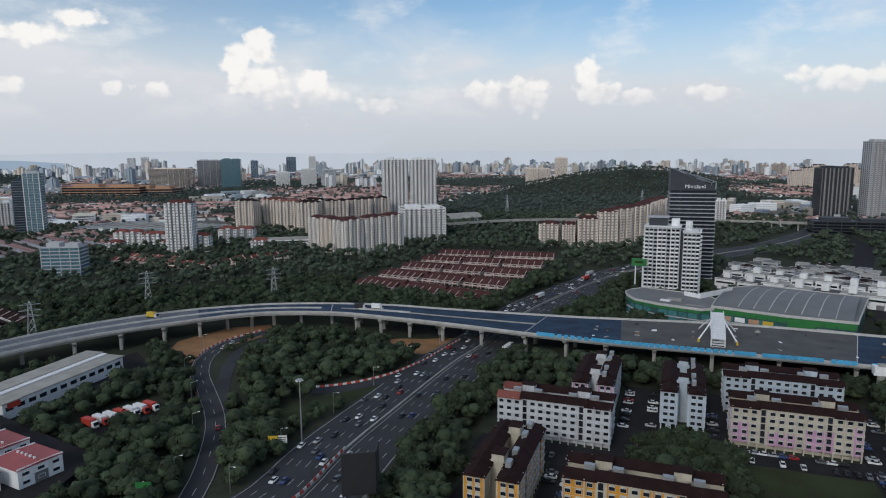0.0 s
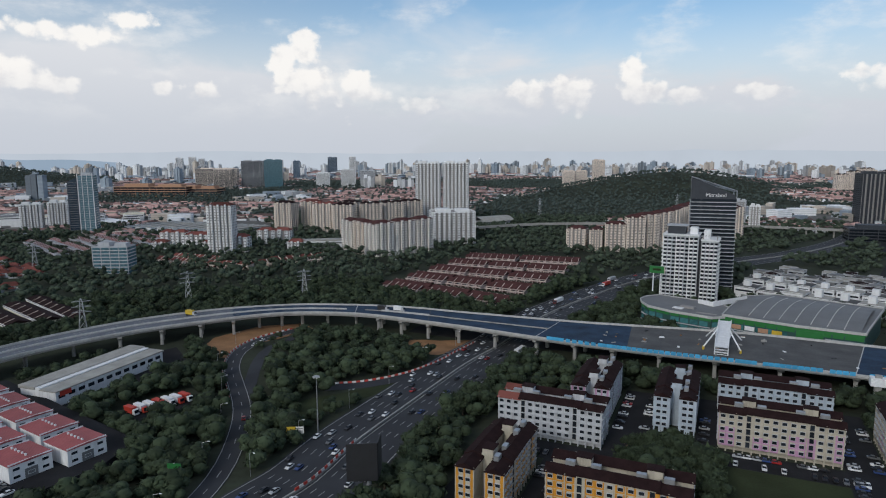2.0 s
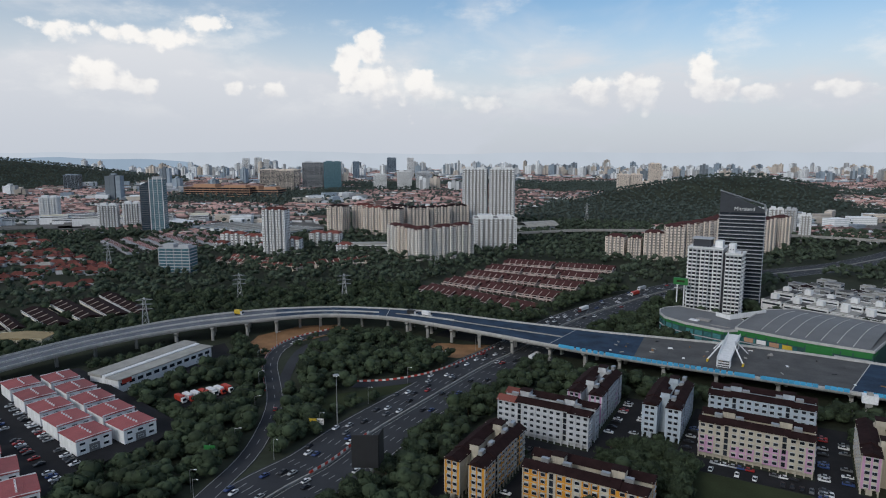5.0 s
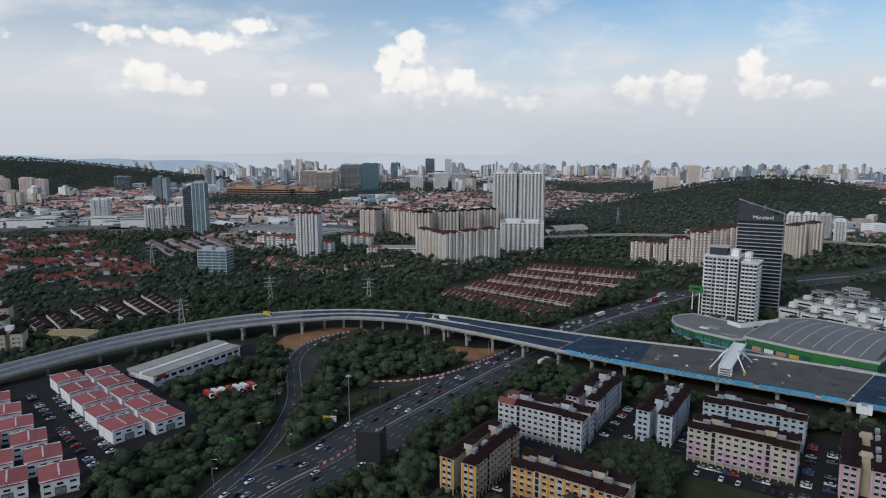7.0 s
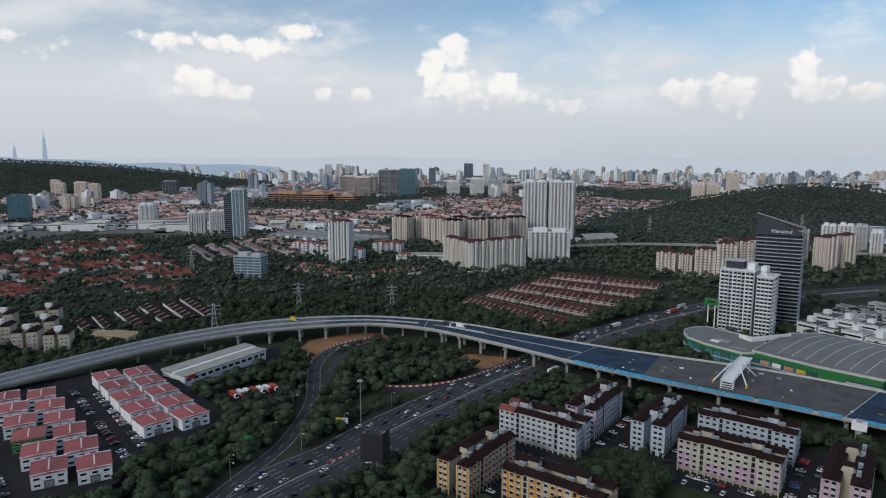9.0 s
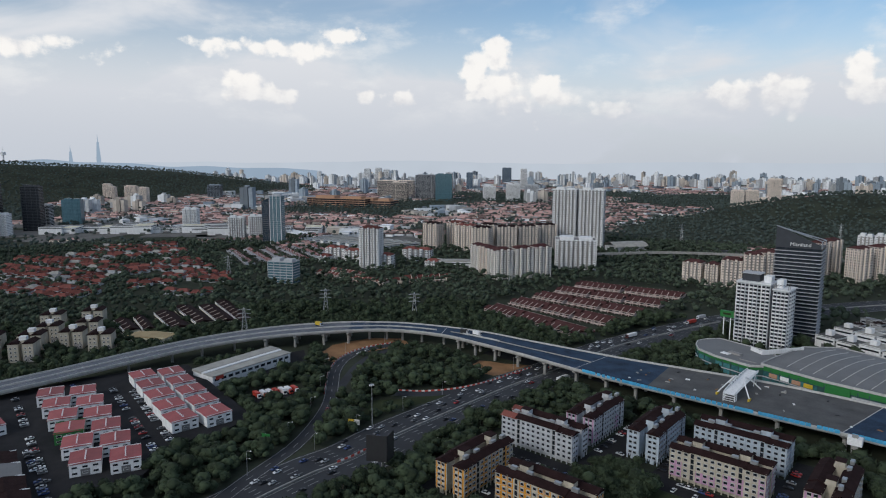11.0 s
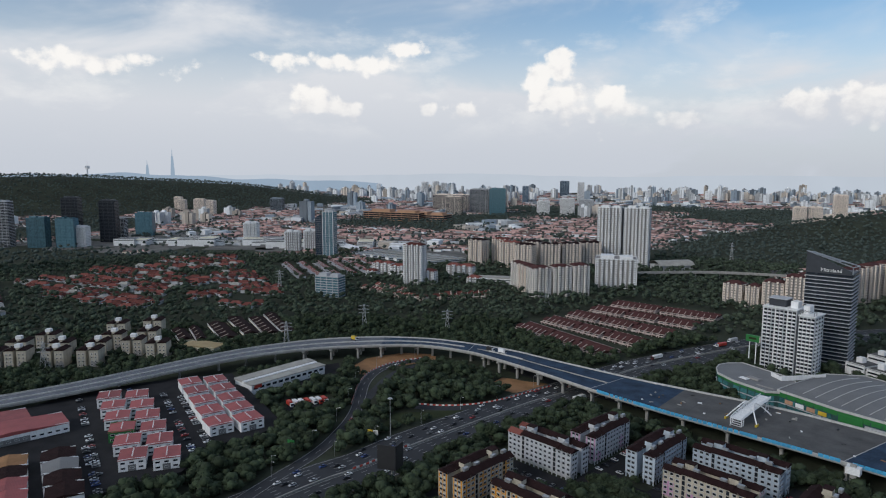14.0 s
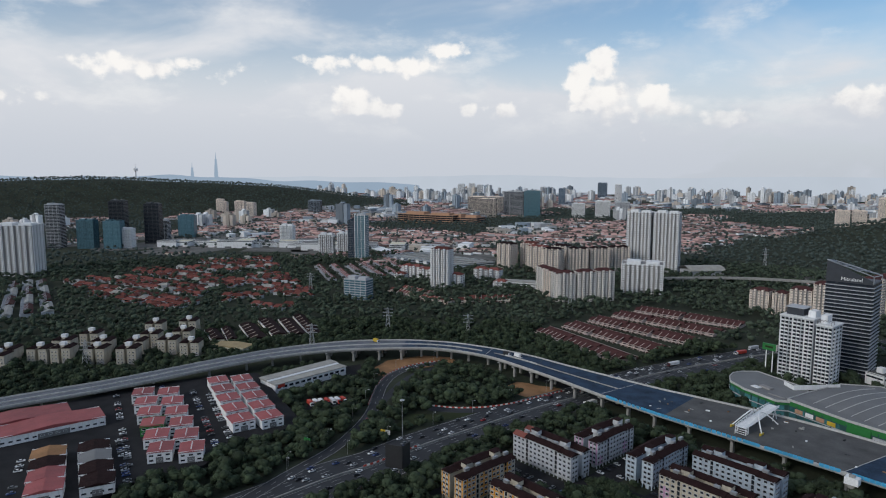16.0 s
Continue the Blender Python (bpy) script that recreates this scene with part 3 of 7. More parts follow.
def build_deck():
    a = curve([(*p, z) for p, z in zip(NEAR, DECK_Z)], 1e9)
    b = curve([(*p, z) for p, z in zip(FAR, DECK_Z)], 1e9)

    def dense(pts):
        p = [Vector(q) for q in pts]
        p = [p[0] * 2 - p[1]] + p + [p[-1] * 2 - p[-2]]
        return [0.5 * ((2 * q) + (r - o) * t + (2 * o - 5 * q + 4 * r - w) * t * t + (3 * q - o - 3 * r + w) * t ** 3)
                for o, q, r, w in zip(p, p[1:], p[2:], p[3:]) for t in (0, .167, .333, .5, .667, .833)] + [p[-2]]
    a, b = dense(a), dense(b)
    root = thing("elevated_highway", Matrix(), "new curved concrete flyover with partly paved deck", "flyover", kind="structure")

    def strip(f0, f1, i0, i1, lo, hi):
        s, v, f = Shape(), [], []
        for p, q in zip(a[i0:i1 + 1], b[i0:i1 + 1]):
            u, w = p.lerp(q, f0), p.lerp(q, f1)
            v += [(u.x, u.y, u.z + lo), (u.x, u.y, u.z + hi), (w.x, w.y, w.z + hi), (w.x, w.y, w.z + lo)]
        for i in range(i1 - i0):
            k = 4 * i
            f += [(k + 2, k + 1, k + 5, k + 6), (k + 1, k, k + 4, k + 5), (k + 3, k + 2, k + 6, k + 7), (k, k + 3, k + 7, k + 4)]
        n = len(v)
        f += [(0, 1, 2, 3), (n - 1, n - 2, n - 3, n - 4)]
        return s.add(v, f)
    n = len(a) - 1
    part("girder", strip(0.04, 0.96, 0, n, -1.9, -0.25), M["concrete"], root, "pale concrete box girders")
    part("deck_slab", strip(0.0, 1.0, 0, n, -0.25, 0.0), M["concrete"], root)
    c1, c2, c0 = 14 * 6, 16 * 6 - 1, 44
    part("paving", strip(0.03, 0.97, 0, c0, 0.0, 0.02), M["deck_light"], root, "pale blue-grey finished paving")
    part("paving", strip(0.03, 0.97, c0, c1, 0.0, 0.02), M["deck_blue"], root, "dark blue waterproofed surface")
    part("paving", strip(0.03, 0.97, c1, c2, 0.0, 0.02), M["deck_old"], root, "bare grey concrete surface")
    part("paving", strip(0.03, 0.97, c2, n, 0.0, 0.02), M["deck_blue"], root, "dark blue waterproofed surface")
    for f0 in (0.0, 0.98):
        part("parapet", strip(f0, f0 + 0.02, 0, n, -0.6, 1.0), M["paleconcrete"], root, "pale new concrete parapet")
    part("median", strip(0.478, 0.512, 0, c0 + 14, 0.02, 0.85), M["paleconcrete"], root, "pale concrete median barrier")
    part("median", strip(0.485, 0.505, c0 + 16, c1 - 7, 0.02, 0.6), M["concrete"], root, "bare concrete median kerb")
    part("stacked_kerb", strip(0.482, 0.515, c1 - 22, c1 - 16, 0.02, 1.0), M["paleconcrete"], root)
    for f0 in (0.045, 0.44, 0.545, 0.945):
        part("lane_line", strip(f0, f0 + 0.012, 0, c0 + 14, 0.02, 0.032), M["line"], root)
    for f0 in (0.18, 0.31, 0.68, 0.81):
        s = Shape()
        for i in range(0, c0 + 12, 2):
            t = strip(f0, f0 + 0.01, i, i + 1, 0.02, 0.032)
            s.add(t.v, t.f)
        part("lane_dashes", s, M["line"], root)
    for i in range(c0 + 6, n - 2, 9):
        p, q = a[i].lerp(b[i], 0.03), a[i].lerp(b[i], 0.97)
        L = (q - p).length
        part("deck_joint", Shape().box(0, -0.22, 0.02, L, 0.22, 0.034), M["paleconcrete"] if i % 2 else M["black"], root, at=pose(p.x, p.y, p.z, 0, 0, math.degrees(math.atan2(q.y - p.y, q.x - p.x))))
    # piers with cross heads
    count = 0
    for i in range(8, n, 3):
        p, q = a[i], b[i]
        wide = (q - p).length
        d = (q - p).normalized()
        ang = math.degrees(math.atan2(d.y, d.x))
        for f in ((0.5,) if wide < 26 else (0.12, 0.5, 0.88)):
            c = p.lerp(q, f)
            if near_line(c.x, c.y, RAMP, 6):
                continue
            s = Shape()
            h = c.z - 1.9
            s.slab([(-1.1, -0.9), (1.1, -0.9), (1.4, 0), (1.1, 0.9), (-1.1, 0.9), (-1.4, 0)], -0.5, h - 1.6)
            s.add([(-1.1, -0.9, h - 2.2), (1.1, -0.9, h - 2.2), (1.1, 0.9, h - 2.2), (-1.1, 0.9, h - 2.2), (-4, -1.1, h - 0.7), (4, -1.1, h - 0.7), (4, 1.1, h - 0.7), (-4, 1.1, h - 0.7),
                   (-4, -1.1, h), (4, -1.1, h), (4, 1.1, h), (-4, 1.1, h)],
                  [(0, 3, 2, 1)] + [(j, (j + 1) % 4, 4 + (j + 1) % 4, 4 + j) for j in range(4)] + [(4 + j, 4 + (j + 1) % 4, 8 + (j + 1) % 4, 8 + j) for j in range(4)] + [(8, 9, 10, 11)])
            part("pier", s, M["concrete"], root, at=pose(c.x, c.y, 0, 0, 0, ang))
            count += 1
    # blue hoarding sheets on the near edge
    sheet = Shape().box(0, -0.04, 0, 2.42, 0.04, 1.9).mesh("hoarding_sheet", M["bluefence"])
    rnd = random.Random(4)
    for i in range(78, n - 3):
        p, q = a[i], a[i + 1]
        d = q - p
        k = int(d.length / 2.4)
        for j in range(k):
            if rnd.random() < 0.04 or (i * 7 + j) % 29 > 26:
                continue
            c = p.lerp(q, j / k)
            part("hoarding_sheet", sheet, None, root, at=pose(c.x, c.y - 0.5, c.z + 0.3, rnd.uniform(-3, 3), 0, math.degrees(math.atan2(d.y, d.x))))
    return a, b


DECK_A, DECK_B = build_deck()
ROADS.append((NEAR, 6)), ROADS.append((FAR, 4))
ROADS.append(([((p[0] + q[0]) / 2, (p[1] + q[1]) / 2) for p, q in zip(NEAR, FAR)], 22))


# ---- window pieces shared by the buildings ----
def window_mesh(w, h, name="window", frame_mat="white", sill=True, glass="glass"):
    """A pane sunk in a raised frame, with a deeper lip on top."""
    t, f, lip = 0.1, -0.1, (-0.45 if sill else -0.1)
    x0, x1 = -w / 2, w / 2
    v = [(x0 - t, 0.05, -t), (x1 + t, 0.05, -t), (x1 + t, 0.05, h + t), (x0 - t, 0.05, h + t),
         (x0 - t, f, -t), (x1 + t, f, -t), (x1 + t, lip, h + t), (x0 - t, lip, h + t),
         (x0, f, 0), (x1, f, 0), (x1, lip, h), (x0, lip, h),
         (x0, -0.03, 0), (x1, -0.03, 0), (x1, -0.03, h), (x0, -0.03, h)]
    fr = [(0, 1, 5, 4), (1, 2, 6, 5), (2, 3, 7, 6), (3, 0, 4, 7)] + [(4 + i, 4 + (i + 1) % 4, 8 + (i + 1) % 4, 8 + i) for i in range(4)]
    fr += [(8 + i, 8 + (i + 1) % 4, 12 + (i + 1) % 4, 12 + i) for i in range(4)]
    return Shape().add(v, fr, 1).add(v, [(12, 13, 14, 15)], 0).mesh(name, M[glass], M[frame_mat])


WIN = {}


def window(w, h, sill=True, glass="glass", frame_mat="white"):
    k = (w, h, sill, glass, frame_mat)
    if k not in WIN:
        WIN[k] = window_mesh(w, h, sill=sill, glass=glass, frame_mat=frame_mat)
    return WIN[k]


U, V = Vector((0.957, -0.289)), Vector((0.289, 0.957))     # street grid of the flats
GRID = math.degrees(math.atan2(-0.289, 0.957))


# ---- walk-up flats: two slabs with a gap and stair cores ----
def flat_block(ox, oy, turn, length, wall, panel, panel_bays, label, tank=True, red_end=False):
    root = thing("apartment_block", pose(ox, oy, 0, 0, 0, turn), label, "apartment building", "walk-up flats beside the flyover")
    deep, gap, floors, fh, g = 6.0, 4.0, 5, 2.62, 2.3
    top = g + floors * fh
    bays = int(length / 2.9)
    bw = length / bays
    for k, y0 in enumerate((0.0, deep + gap)):
        ends = 3 * bw
        s = Shape()
        s.box(0, y0, g, length, y0 + deep, top)
        s.box(0.3, y0 + 2.0, 0, length - 0.3, y0 + deep - 2.0, g)
        part("wall", s, wall, root)
        s = Shape()
        for i in range(bays + 1):
            x = min(max(i * bw, 0.25), length - 0.25)
            for y in (y0 + 0.25, y0 + deep - 0.25):
                s.box(x - 0.25, y - 0.25, 0, x + 0.25, y + 0.25, g)
        tagged(part("column_row", s, wall, root), kind="stuff")
        for x0, x1, dz in ((0, ends, -0.5), (ends, length - ends, 0.0), (length - ends, length, -0.5)):
            s = Shape().gable(x0, y0, x1, y0 + deep, top + 0.55 + dz, 1.7, 0.55, 0.0, "x")
            part("roof", s, M["redtile"] if red_end and x0 == 0 else M["tile"], root, "dark maroon tiled pitched roof")
            s = Shape().box(x0 + .02, y0 + 0.02, top, x1 - .02, y0 + deep - 0.02, top + 0.5 + dz + 0.02)
            part("parapet", s, wall, root)
        wm, wv = window(1.6, 1.3, frame_mat="flatwhite"), window(1.4, 2.2, False, frame_mat="recess")
        for fl in range(floors):
            z = g + fl * fh + 0.75
            for i in range(bays):
                x = (i + 0.5) * bw
                stair = i % 7 == 3
                if k == 0:
                    part("stair_opening" if stair else "window", wv if stair else wm, None, root, at=pose(x, y0, z - (0.4 if stair else 0)))
                elif turn != GRID:
                    part("window", wm, None, root, at=pose(x, y0 + deep, z, 0, 0, 180))
            if k and turn == GRID:
                part("window_band", Shape().box(1.0, y0 + deep - 0.1, z, length - 1.0, y0 + deep + 0.06, z + 1.2), M["glass"], root)
            for j in range(2):
                for x, r in ((0, -90), (length, 90)):
                    part("window", wm, None, root, at=pose(x, y0 + deep * (0.3 + 0.4 * j), z, 0, 0, r))
        rel = Shape()
        for y, sg in ((y0, -1), (y0 + deep, 1)):
            ya, yb = min(y, y + sg * 0.28), max(y, y + sg * 0.28)
            for i in range(0, bays + 1, 2):
                x = min(max(i * bw, 0.2), length - 0.2)
                rel.box(x - 0.18, ya, g, x + 0.18, yb, top + 0.3)
            for fl in range(1, floors + 1):
                rel.box(0, min(y, y + sg * 0.14), g + fl * fh - 0.12, length, max(y, y + sg * 0.14), g + fl * fh)
        tagged(part("facade_relief", rel, wall, root), kind="stuff")
        for i0, i1, f0, f1 in panel_bays:
            i1 = min(i1, bays)
            y, sg = (y0, -1) if k == 0 else (y0 + deep, 1)
            s = Shape()
            for i in range(i0, i1):
                x = (i + 0.5) * bw
                za, zb = g + f0 * fh, g + f1 * fh
                for xa, xb in ((x - bw / 2, x - 0.8), (x + 0.8, x + bw / 2)):
                    s.box(xa, min(y, y + sg * 0.04), za, xb, max(y, y + sg * 0.04), zb)
                for fl in range(f0, f1):
                    zz = g + fl * fh
                    s.box(x - 0.8, min(y, y + sg * 0.04), zz, x + 0.8, max(y, y + sg * 0.04), zz + 0.65)
            part("painted_panel", s, panel, root, "accent-coloured painted wall panel")
        if panel_bays:
            for x, sg in ((0, -1), (length, 1)):
                s = Shape().box(min(x, x + sg * 0.04), y0 + 0.1, g, max(x, x + sg * 0.04), y0 + 1.0, g + 5 * fh)
                s.box(min(x, x + sg * 0.04), y0 + 2.65, g, max(x, x + sg * 0.04), y0 + 3.35, g + 5 * fh)
                s.box(min(x, x + sg * 0.04), y0 + deep - 1.0, g, max(x, x + sg * 0.04), y0 + deep - 0.1, g + 5 * fh)
                part("painted_panel", s, panel, root)
    for i in range(3, bays, 7):
        x = (i + 0.5) * bw
        part("stair_core", Shape().box(x - 1.5, deep - 0.5, 0, x + 1.5, deep + gap + 0.5, top + 1.2), wall, root)
        house_box = part("tank_house", Shape().box(x - 2.3, deep + 0.1, top + 1.2, x + 2.3, deep + gap - 0.1, top + 3.6), wall, root, "plain rooftop tank housing")
        part("tank_house_roof", Shape().box(x - 2.6, deep - 0.2, top + 3.6, x + 2.6, deep + gap + 0.2, top + 3.85), M["tile"], house_box)
        for sx in (-4.6, 3.4):
            s = Shape().box(x + sx - 0.6, deep * 0.55, top + 1.4, x + sx + 2.4, deep * 0.55 + 1.7, top + 3.1)
            part("water_tank", s, M["metal"], root, "grey steel rooftop water tank")
    KEEP.append([tuple((Vector((ox, oy)) + Matrix.Rotation(radians(turn), 2) @ Vector(c))) for c in ((-4, -7), (length + 4, -7), (length + 4, 20), (-4, 20))])
    return root


flat_block(1, 238, GRID, 42, M["flatwhite"], M["orange"], (), "white walk-up flats with dark maroon roofs, one end orange-tiled", red_end=True)
P7 = ((0, 2, 0, 3), (4, 7, 0, 2), (8, 11, 0, 3), (13, 15, 0, 4))
flat_block(86, 232, GRID, 42, M["flatcream"], M["pink"], P7, "cream flats with lilac pink panels and dark roofs")
flat_block(95.5, 265, GRID, 43, M["flatblue"], M["white"], (), "pale blue-white flats with dark maroon roofs beside the flyover")
YB = ((0, 3, 0, 5), (4, 6, 0, 5), (7, 9, 0, 5), (10, 12, 0, 5), (13, 15, 0, 5))
flat_block(18, 177, GRID, 43, M["flatcream"], M["orange"], YB, "cream and orange flats with dark maroon roofs")
# end-on blocks: turned a quarter
for ox, oy, ln, wl, pn, pb, lb in ((80, 242, 36, "flatblue", "white", (), "pale blue flats with dark roofs, seen end-on between car parks"),
                                  (47, 251, 36, "flatwhite", "pink", ((0, 2, 0, 2), (8, 10, 0, 3)), "white and pink flats with partly red roofs"),
                                  (5, 172.5, 38, "flatcream", "orange", YB, "cream and bright orange flats beside trees and motorway"),
                                  (155, 208, 36, "flatcream", "pink", ((0, 3, 0, 4), (6, 9, 0, 3)), "lilac pink and cream flats with dark roofs")):
    flat_block(ox, oy, GRID + 90, ln, M[wl], M[pn], pb, lb)


# ---- towers and larger buildings ----
def tower(name, x, y, turn, w, d, h, wall, label, floors=None, bays=8, balcony=True, crown=True, band=False, glass="glass", group="", roof=None, z=0.0, category="building", side_bays=None, trim=None):
    """A slab tower with storeys of windows, ledges, ribs and a rooftop core."""
    root = thing(name, pose(x, y, z, 0, 0, turn), label, category, group)
    trim = trim or wall
    floors = floors or max(2, int(h / 3.1))
    fh = h / floors
    bw = w / bays
    sb = side_bays or max(2, int(d / bw))
    bs = d / sb
    if band:
        part("wall", Shape().box(0, 0, -3, w, d, h), wall, root)
        rows = Shape()
        for i in range(floors):
            z0, z1 = i * fh + fh * 0.2, i * fh + fh * 0.9
            rows.box(0.3, -0.08, z0, w - 0.3, 0.1, z1).box(w - 0.1, 0.3, z0, w + 0.08, d - 0.3, z1).box(-0.08, 0.3, z0, 0.1, d - 0.3, z1)
        tagged(part("window_grid", rows, M[glass], root), kind="stuff")
        pier = Shape().box(-0.3, -0.4, 0, 0.3, 0, h + 0.6).mesh("facade_pier", trim)
        for j in range(0, bays + 1, 2):
            part("facade_pier", pier, None, root, at=pose(min(max(j * bw, 0.3), w - 0.3), 0, 0))
    else:
        # set-back core with projecting window bays, alternately deep
        core = Shape().box(0.9, 0.9, -3, w - 0.9, d, h)
        # the core is coloured darker than the bays to deepen the slots' shade
        slot = M["recess"]
        grid, ledge = Shape(), Shape()
        far = math.hypot(x, y) > 1250
        if far:
            core.box(0, 1.0, -3, 0.9, d, h), core.box(w - 0.9, 1.0, -3, w, d, h)
        tagged(part("wall", core, slot if not far else wall, root), kind="stuff" if far else "")
        flank = Shape().box(0, 0, -3, 0.95, bs * 0.76, h - 0.3).mesh("side_bay", wall)
        for j in range(0 if far else sb):
            for x0 in (0.0, w - 0.95):
                part("side_bay", flank, None, root, at=pose(x0, (j + 0.12) * bs, 0))
        deep = (0.0, 1.5) if balcony else (0.0, 0.5)
        gap = 0.24 if balcony else 0.1
        kinds = [Shape().box(bw * gap, -dp, -3, bw * (1 - gap), 0.95, h + (1.2 if dp > 1 else 0.0)).mesh("window_bay", trim) for dp in deep]
        for j in range(bays):
            dp = deep[j % 2]
            part("window_bay", kinds[j % 2], None, root, at=pose(j * bw, 0, 0))
            for i in range(floors):
                zz = i * fh + fh * 0.3
                grid.box(j * bw + bw * (gap + 0.06), -dp - 0.06, zz, j * bw + bw * 0.44, -dp + 0.1, zz + fh * 0.42)
                grid.box(j * bw + bw * 0.57, -dp - 0.06, zz, j * bw + bw * (0.94 - gap), -dp + 0.1, zz + fh * 0.42)
                ledge.box(j * bw - bw * gap if j else 0.9, 0.1, i * fh, j * bw + bw * gap, 0.9, i * fh + fh * 0.28)
        for i in range(floors):
            zz = i * fh + fh * 0.3
            for j in range(sb):
                y0, y1 = j * bs + bs * 0.28, j * bs + bs * 0.68
                grid.box(w - 0.1, y0, zz, w + 0.06, y1, zz + fh * 0.5).box(-0.06, y0, zz, 0.1, y1, zz + fh * 0.5)
        tagged(part("window_grid", grid, M[glass], root), kind="stuff")
        tagged(part("recess_ledge", ledge, M["recess"], root), kind="stuff")
    if crown:
        s = Shape().box(w * 0.12, d * 0.2, h, w * 0.45, d * 0.8, h + fh * 1.3).box(w * 0.58, d * 0.25, h, w * 0.9, d * 0.8, h + fh * 1.0)
        part("roof_house", s, trim, root)
        s = Shape()
        for x0, y0, x1, y1 in ((0, 0, w, 0.3), (0, d - 0.3, w, d), (0, 0.3, 0.3, d - 0.3), (w - 0.3, 0.3, w, d - 0.3)):
            s.box(x0, y0, h, x1, y1, h + 1.1)
        part("parapet", s, trim, root)
    if roof:
        s = Shape()
        k = max(1, int(w / 16))
        for j in range(k):
            s.gable(j * w / k + 1, 0.5, (j + 1) * w / k - 1, d - 0.5, h + 0.2, 3.4, 0.6, d * 0.3, "x")
        part("roof", s, M[roof], root, "hipped tile roofs")
    KEEP.append([tuple(Vector((x, y)) + Matrix.Rotation(radians(turn), 2) @ Vector(c)) for c in ((-4, -6), (w + 4, -6), (w + 4, d + 4), (-4, d + 4))])
    return root


def ang(x0, y0, x1, y1):
    return math.degrees(math.atan2(y1 - y0, x1 - x0))


# condominium beside the mall
def condominium():
    """Two wings of balconied flats with a dark slot between them and stepped penthouses."""
    w, d, fl, fh = 39.0, 20.0, 17, 3.0
    root = thing("condominium_tower", pose(117.5, 492, 0, 0, 0, ang(117.5, 492, 154.7, 479)), "white condominium tower with rows of balconies", "apartment tower")
    hl, hr = fl * fh + 1.0, (fl - 1) * fh + 1.0
    part("wing", Shape().box(0, 0, -1, 25.2, d, hl), M["flatwhite"], root)
    part("wing", Shape().box(27.4, -1.5, -1, w, d - 2, hr), M["flatwhite"], root)
    part("link", Shape().box(25.2, 3.5, -1, 27.4, d - 4, hl - 3), M["darkwall"], root, "dark recessed link")
    bays = [(0.4 + 3.1 * j, 2.35, 0.0) for j in range(8)] + [(27.9 + 2.85 * j, 2.2, -1.5) for j in range(4)]
    deepset = {bw: Shape().box(0, -0.06, 0, bw, 0.1, 1.75).mesh("window", M["glass"]) for bw in (2.35, 2.2)}
    rail = {bw: Shape().slab([(0, -1.35), (bw, -1.35), (bw, 0), (0, 0)], -0.12, 0.1).box(0, -1.35, 0.1, bw, -1.2, 1.0).mesh("balcony", M["white"]) for bw in (2.35, 2.2)}
    for k, (x, bw, y) in enumerate(bays):
        for i in range(fl if y == 0 else fl - 1):
            part("window", deepset[bw], None, root, at=pose(x, y, i * fh + 0.95))
            if k % 3 != 2 or y < 0:
                part("balcony", rail[bw], None, root, at=pose(x, y, i * fh + 0.3))
    fin = Shape().box(-0.3, -1.3, -1, 0.3, 0, hl + 0.4).mesh("fin", M["white"])
    for j in range(0, 9, 3):
        part("fin", fin, None, root, at=pose(0.1 + 3.1 * j, 0, 0))
    sw = Shape().box(-0.06, 0, 0, 0.06, 2.4, 1.6).mesh("window", M["glass"])
    sb = Shape().box(0, -0.3, -0.12, 1.3, 2.7, 0.95).mesh("balcony", M["white"])
    for i in range(fl - 1):
        for y in (2.0, 8.5, 14.5):
            part("window", sw, None, root, at=pose(w, y - 1, i * fh + 1.0))
            part("window", sw, None, root, at=pose(0, y, i * fh + 1.0))
        part("balcony", sb, None, root, at=pose(w, 1.0, i * fh + 0.2))
        part("balcony", sb, None, root, at=pose(w, 7.5, i * fh + 0.2))
        part("balcony", sb, None, root, at=pose(-1.3, 2.0, i * fh + 0.2))
    part("cornice", Shape().box(-0.6, -1.5, hl, 25.6, d + 0.4, hl + 0.9), M["white"], root)
    part("cornice", Shape().box(27.0, -2.6, hr, w + 0.8, d - 1.6, hr + 0.9), M["white"], root)
    part("penthouse", Shape().box(2.5, 4, hl + 0.9, 15.5, 15, hl + 6.8), M["darkwall"], root, "dark glazed penthouse")
    part("penthouse_roof", Shape().box(1.5, 3, hl + 6.8, 16.5, 16, hl + 7.5), M["greywall"], root)
    part("penthouse", Shape().box(18.5, 5, hl + 0.9, 24.0, 14, hl + 6.0), M["white"], root, "plain white lift housing")
    part("penthouse", Shape().box(28.5, 4, hr + 0.9, 33.0, 13, hr + 7.4), M["white"], root, "plain white lift housing")
    s = Shape()
    for i in range(6):
        s.box(28.0 + i * 2.0, -2, hr + 3.6, 28.4 + i * 2.0, 3.4, hr + 3.9)
    for x in (28.0, 38.0):
        for y in (-1.8, 3.2):
            s.box(x, y, hr + 0.9, x + 0.4, y + 0.3, hr + 3.6)
    part("pergola", s, M["recess"], root, "grey roof terrace pergola")
    KEEP.append([(110, 486), (158, 470), (168, 495), (122, 515)])


condominium()


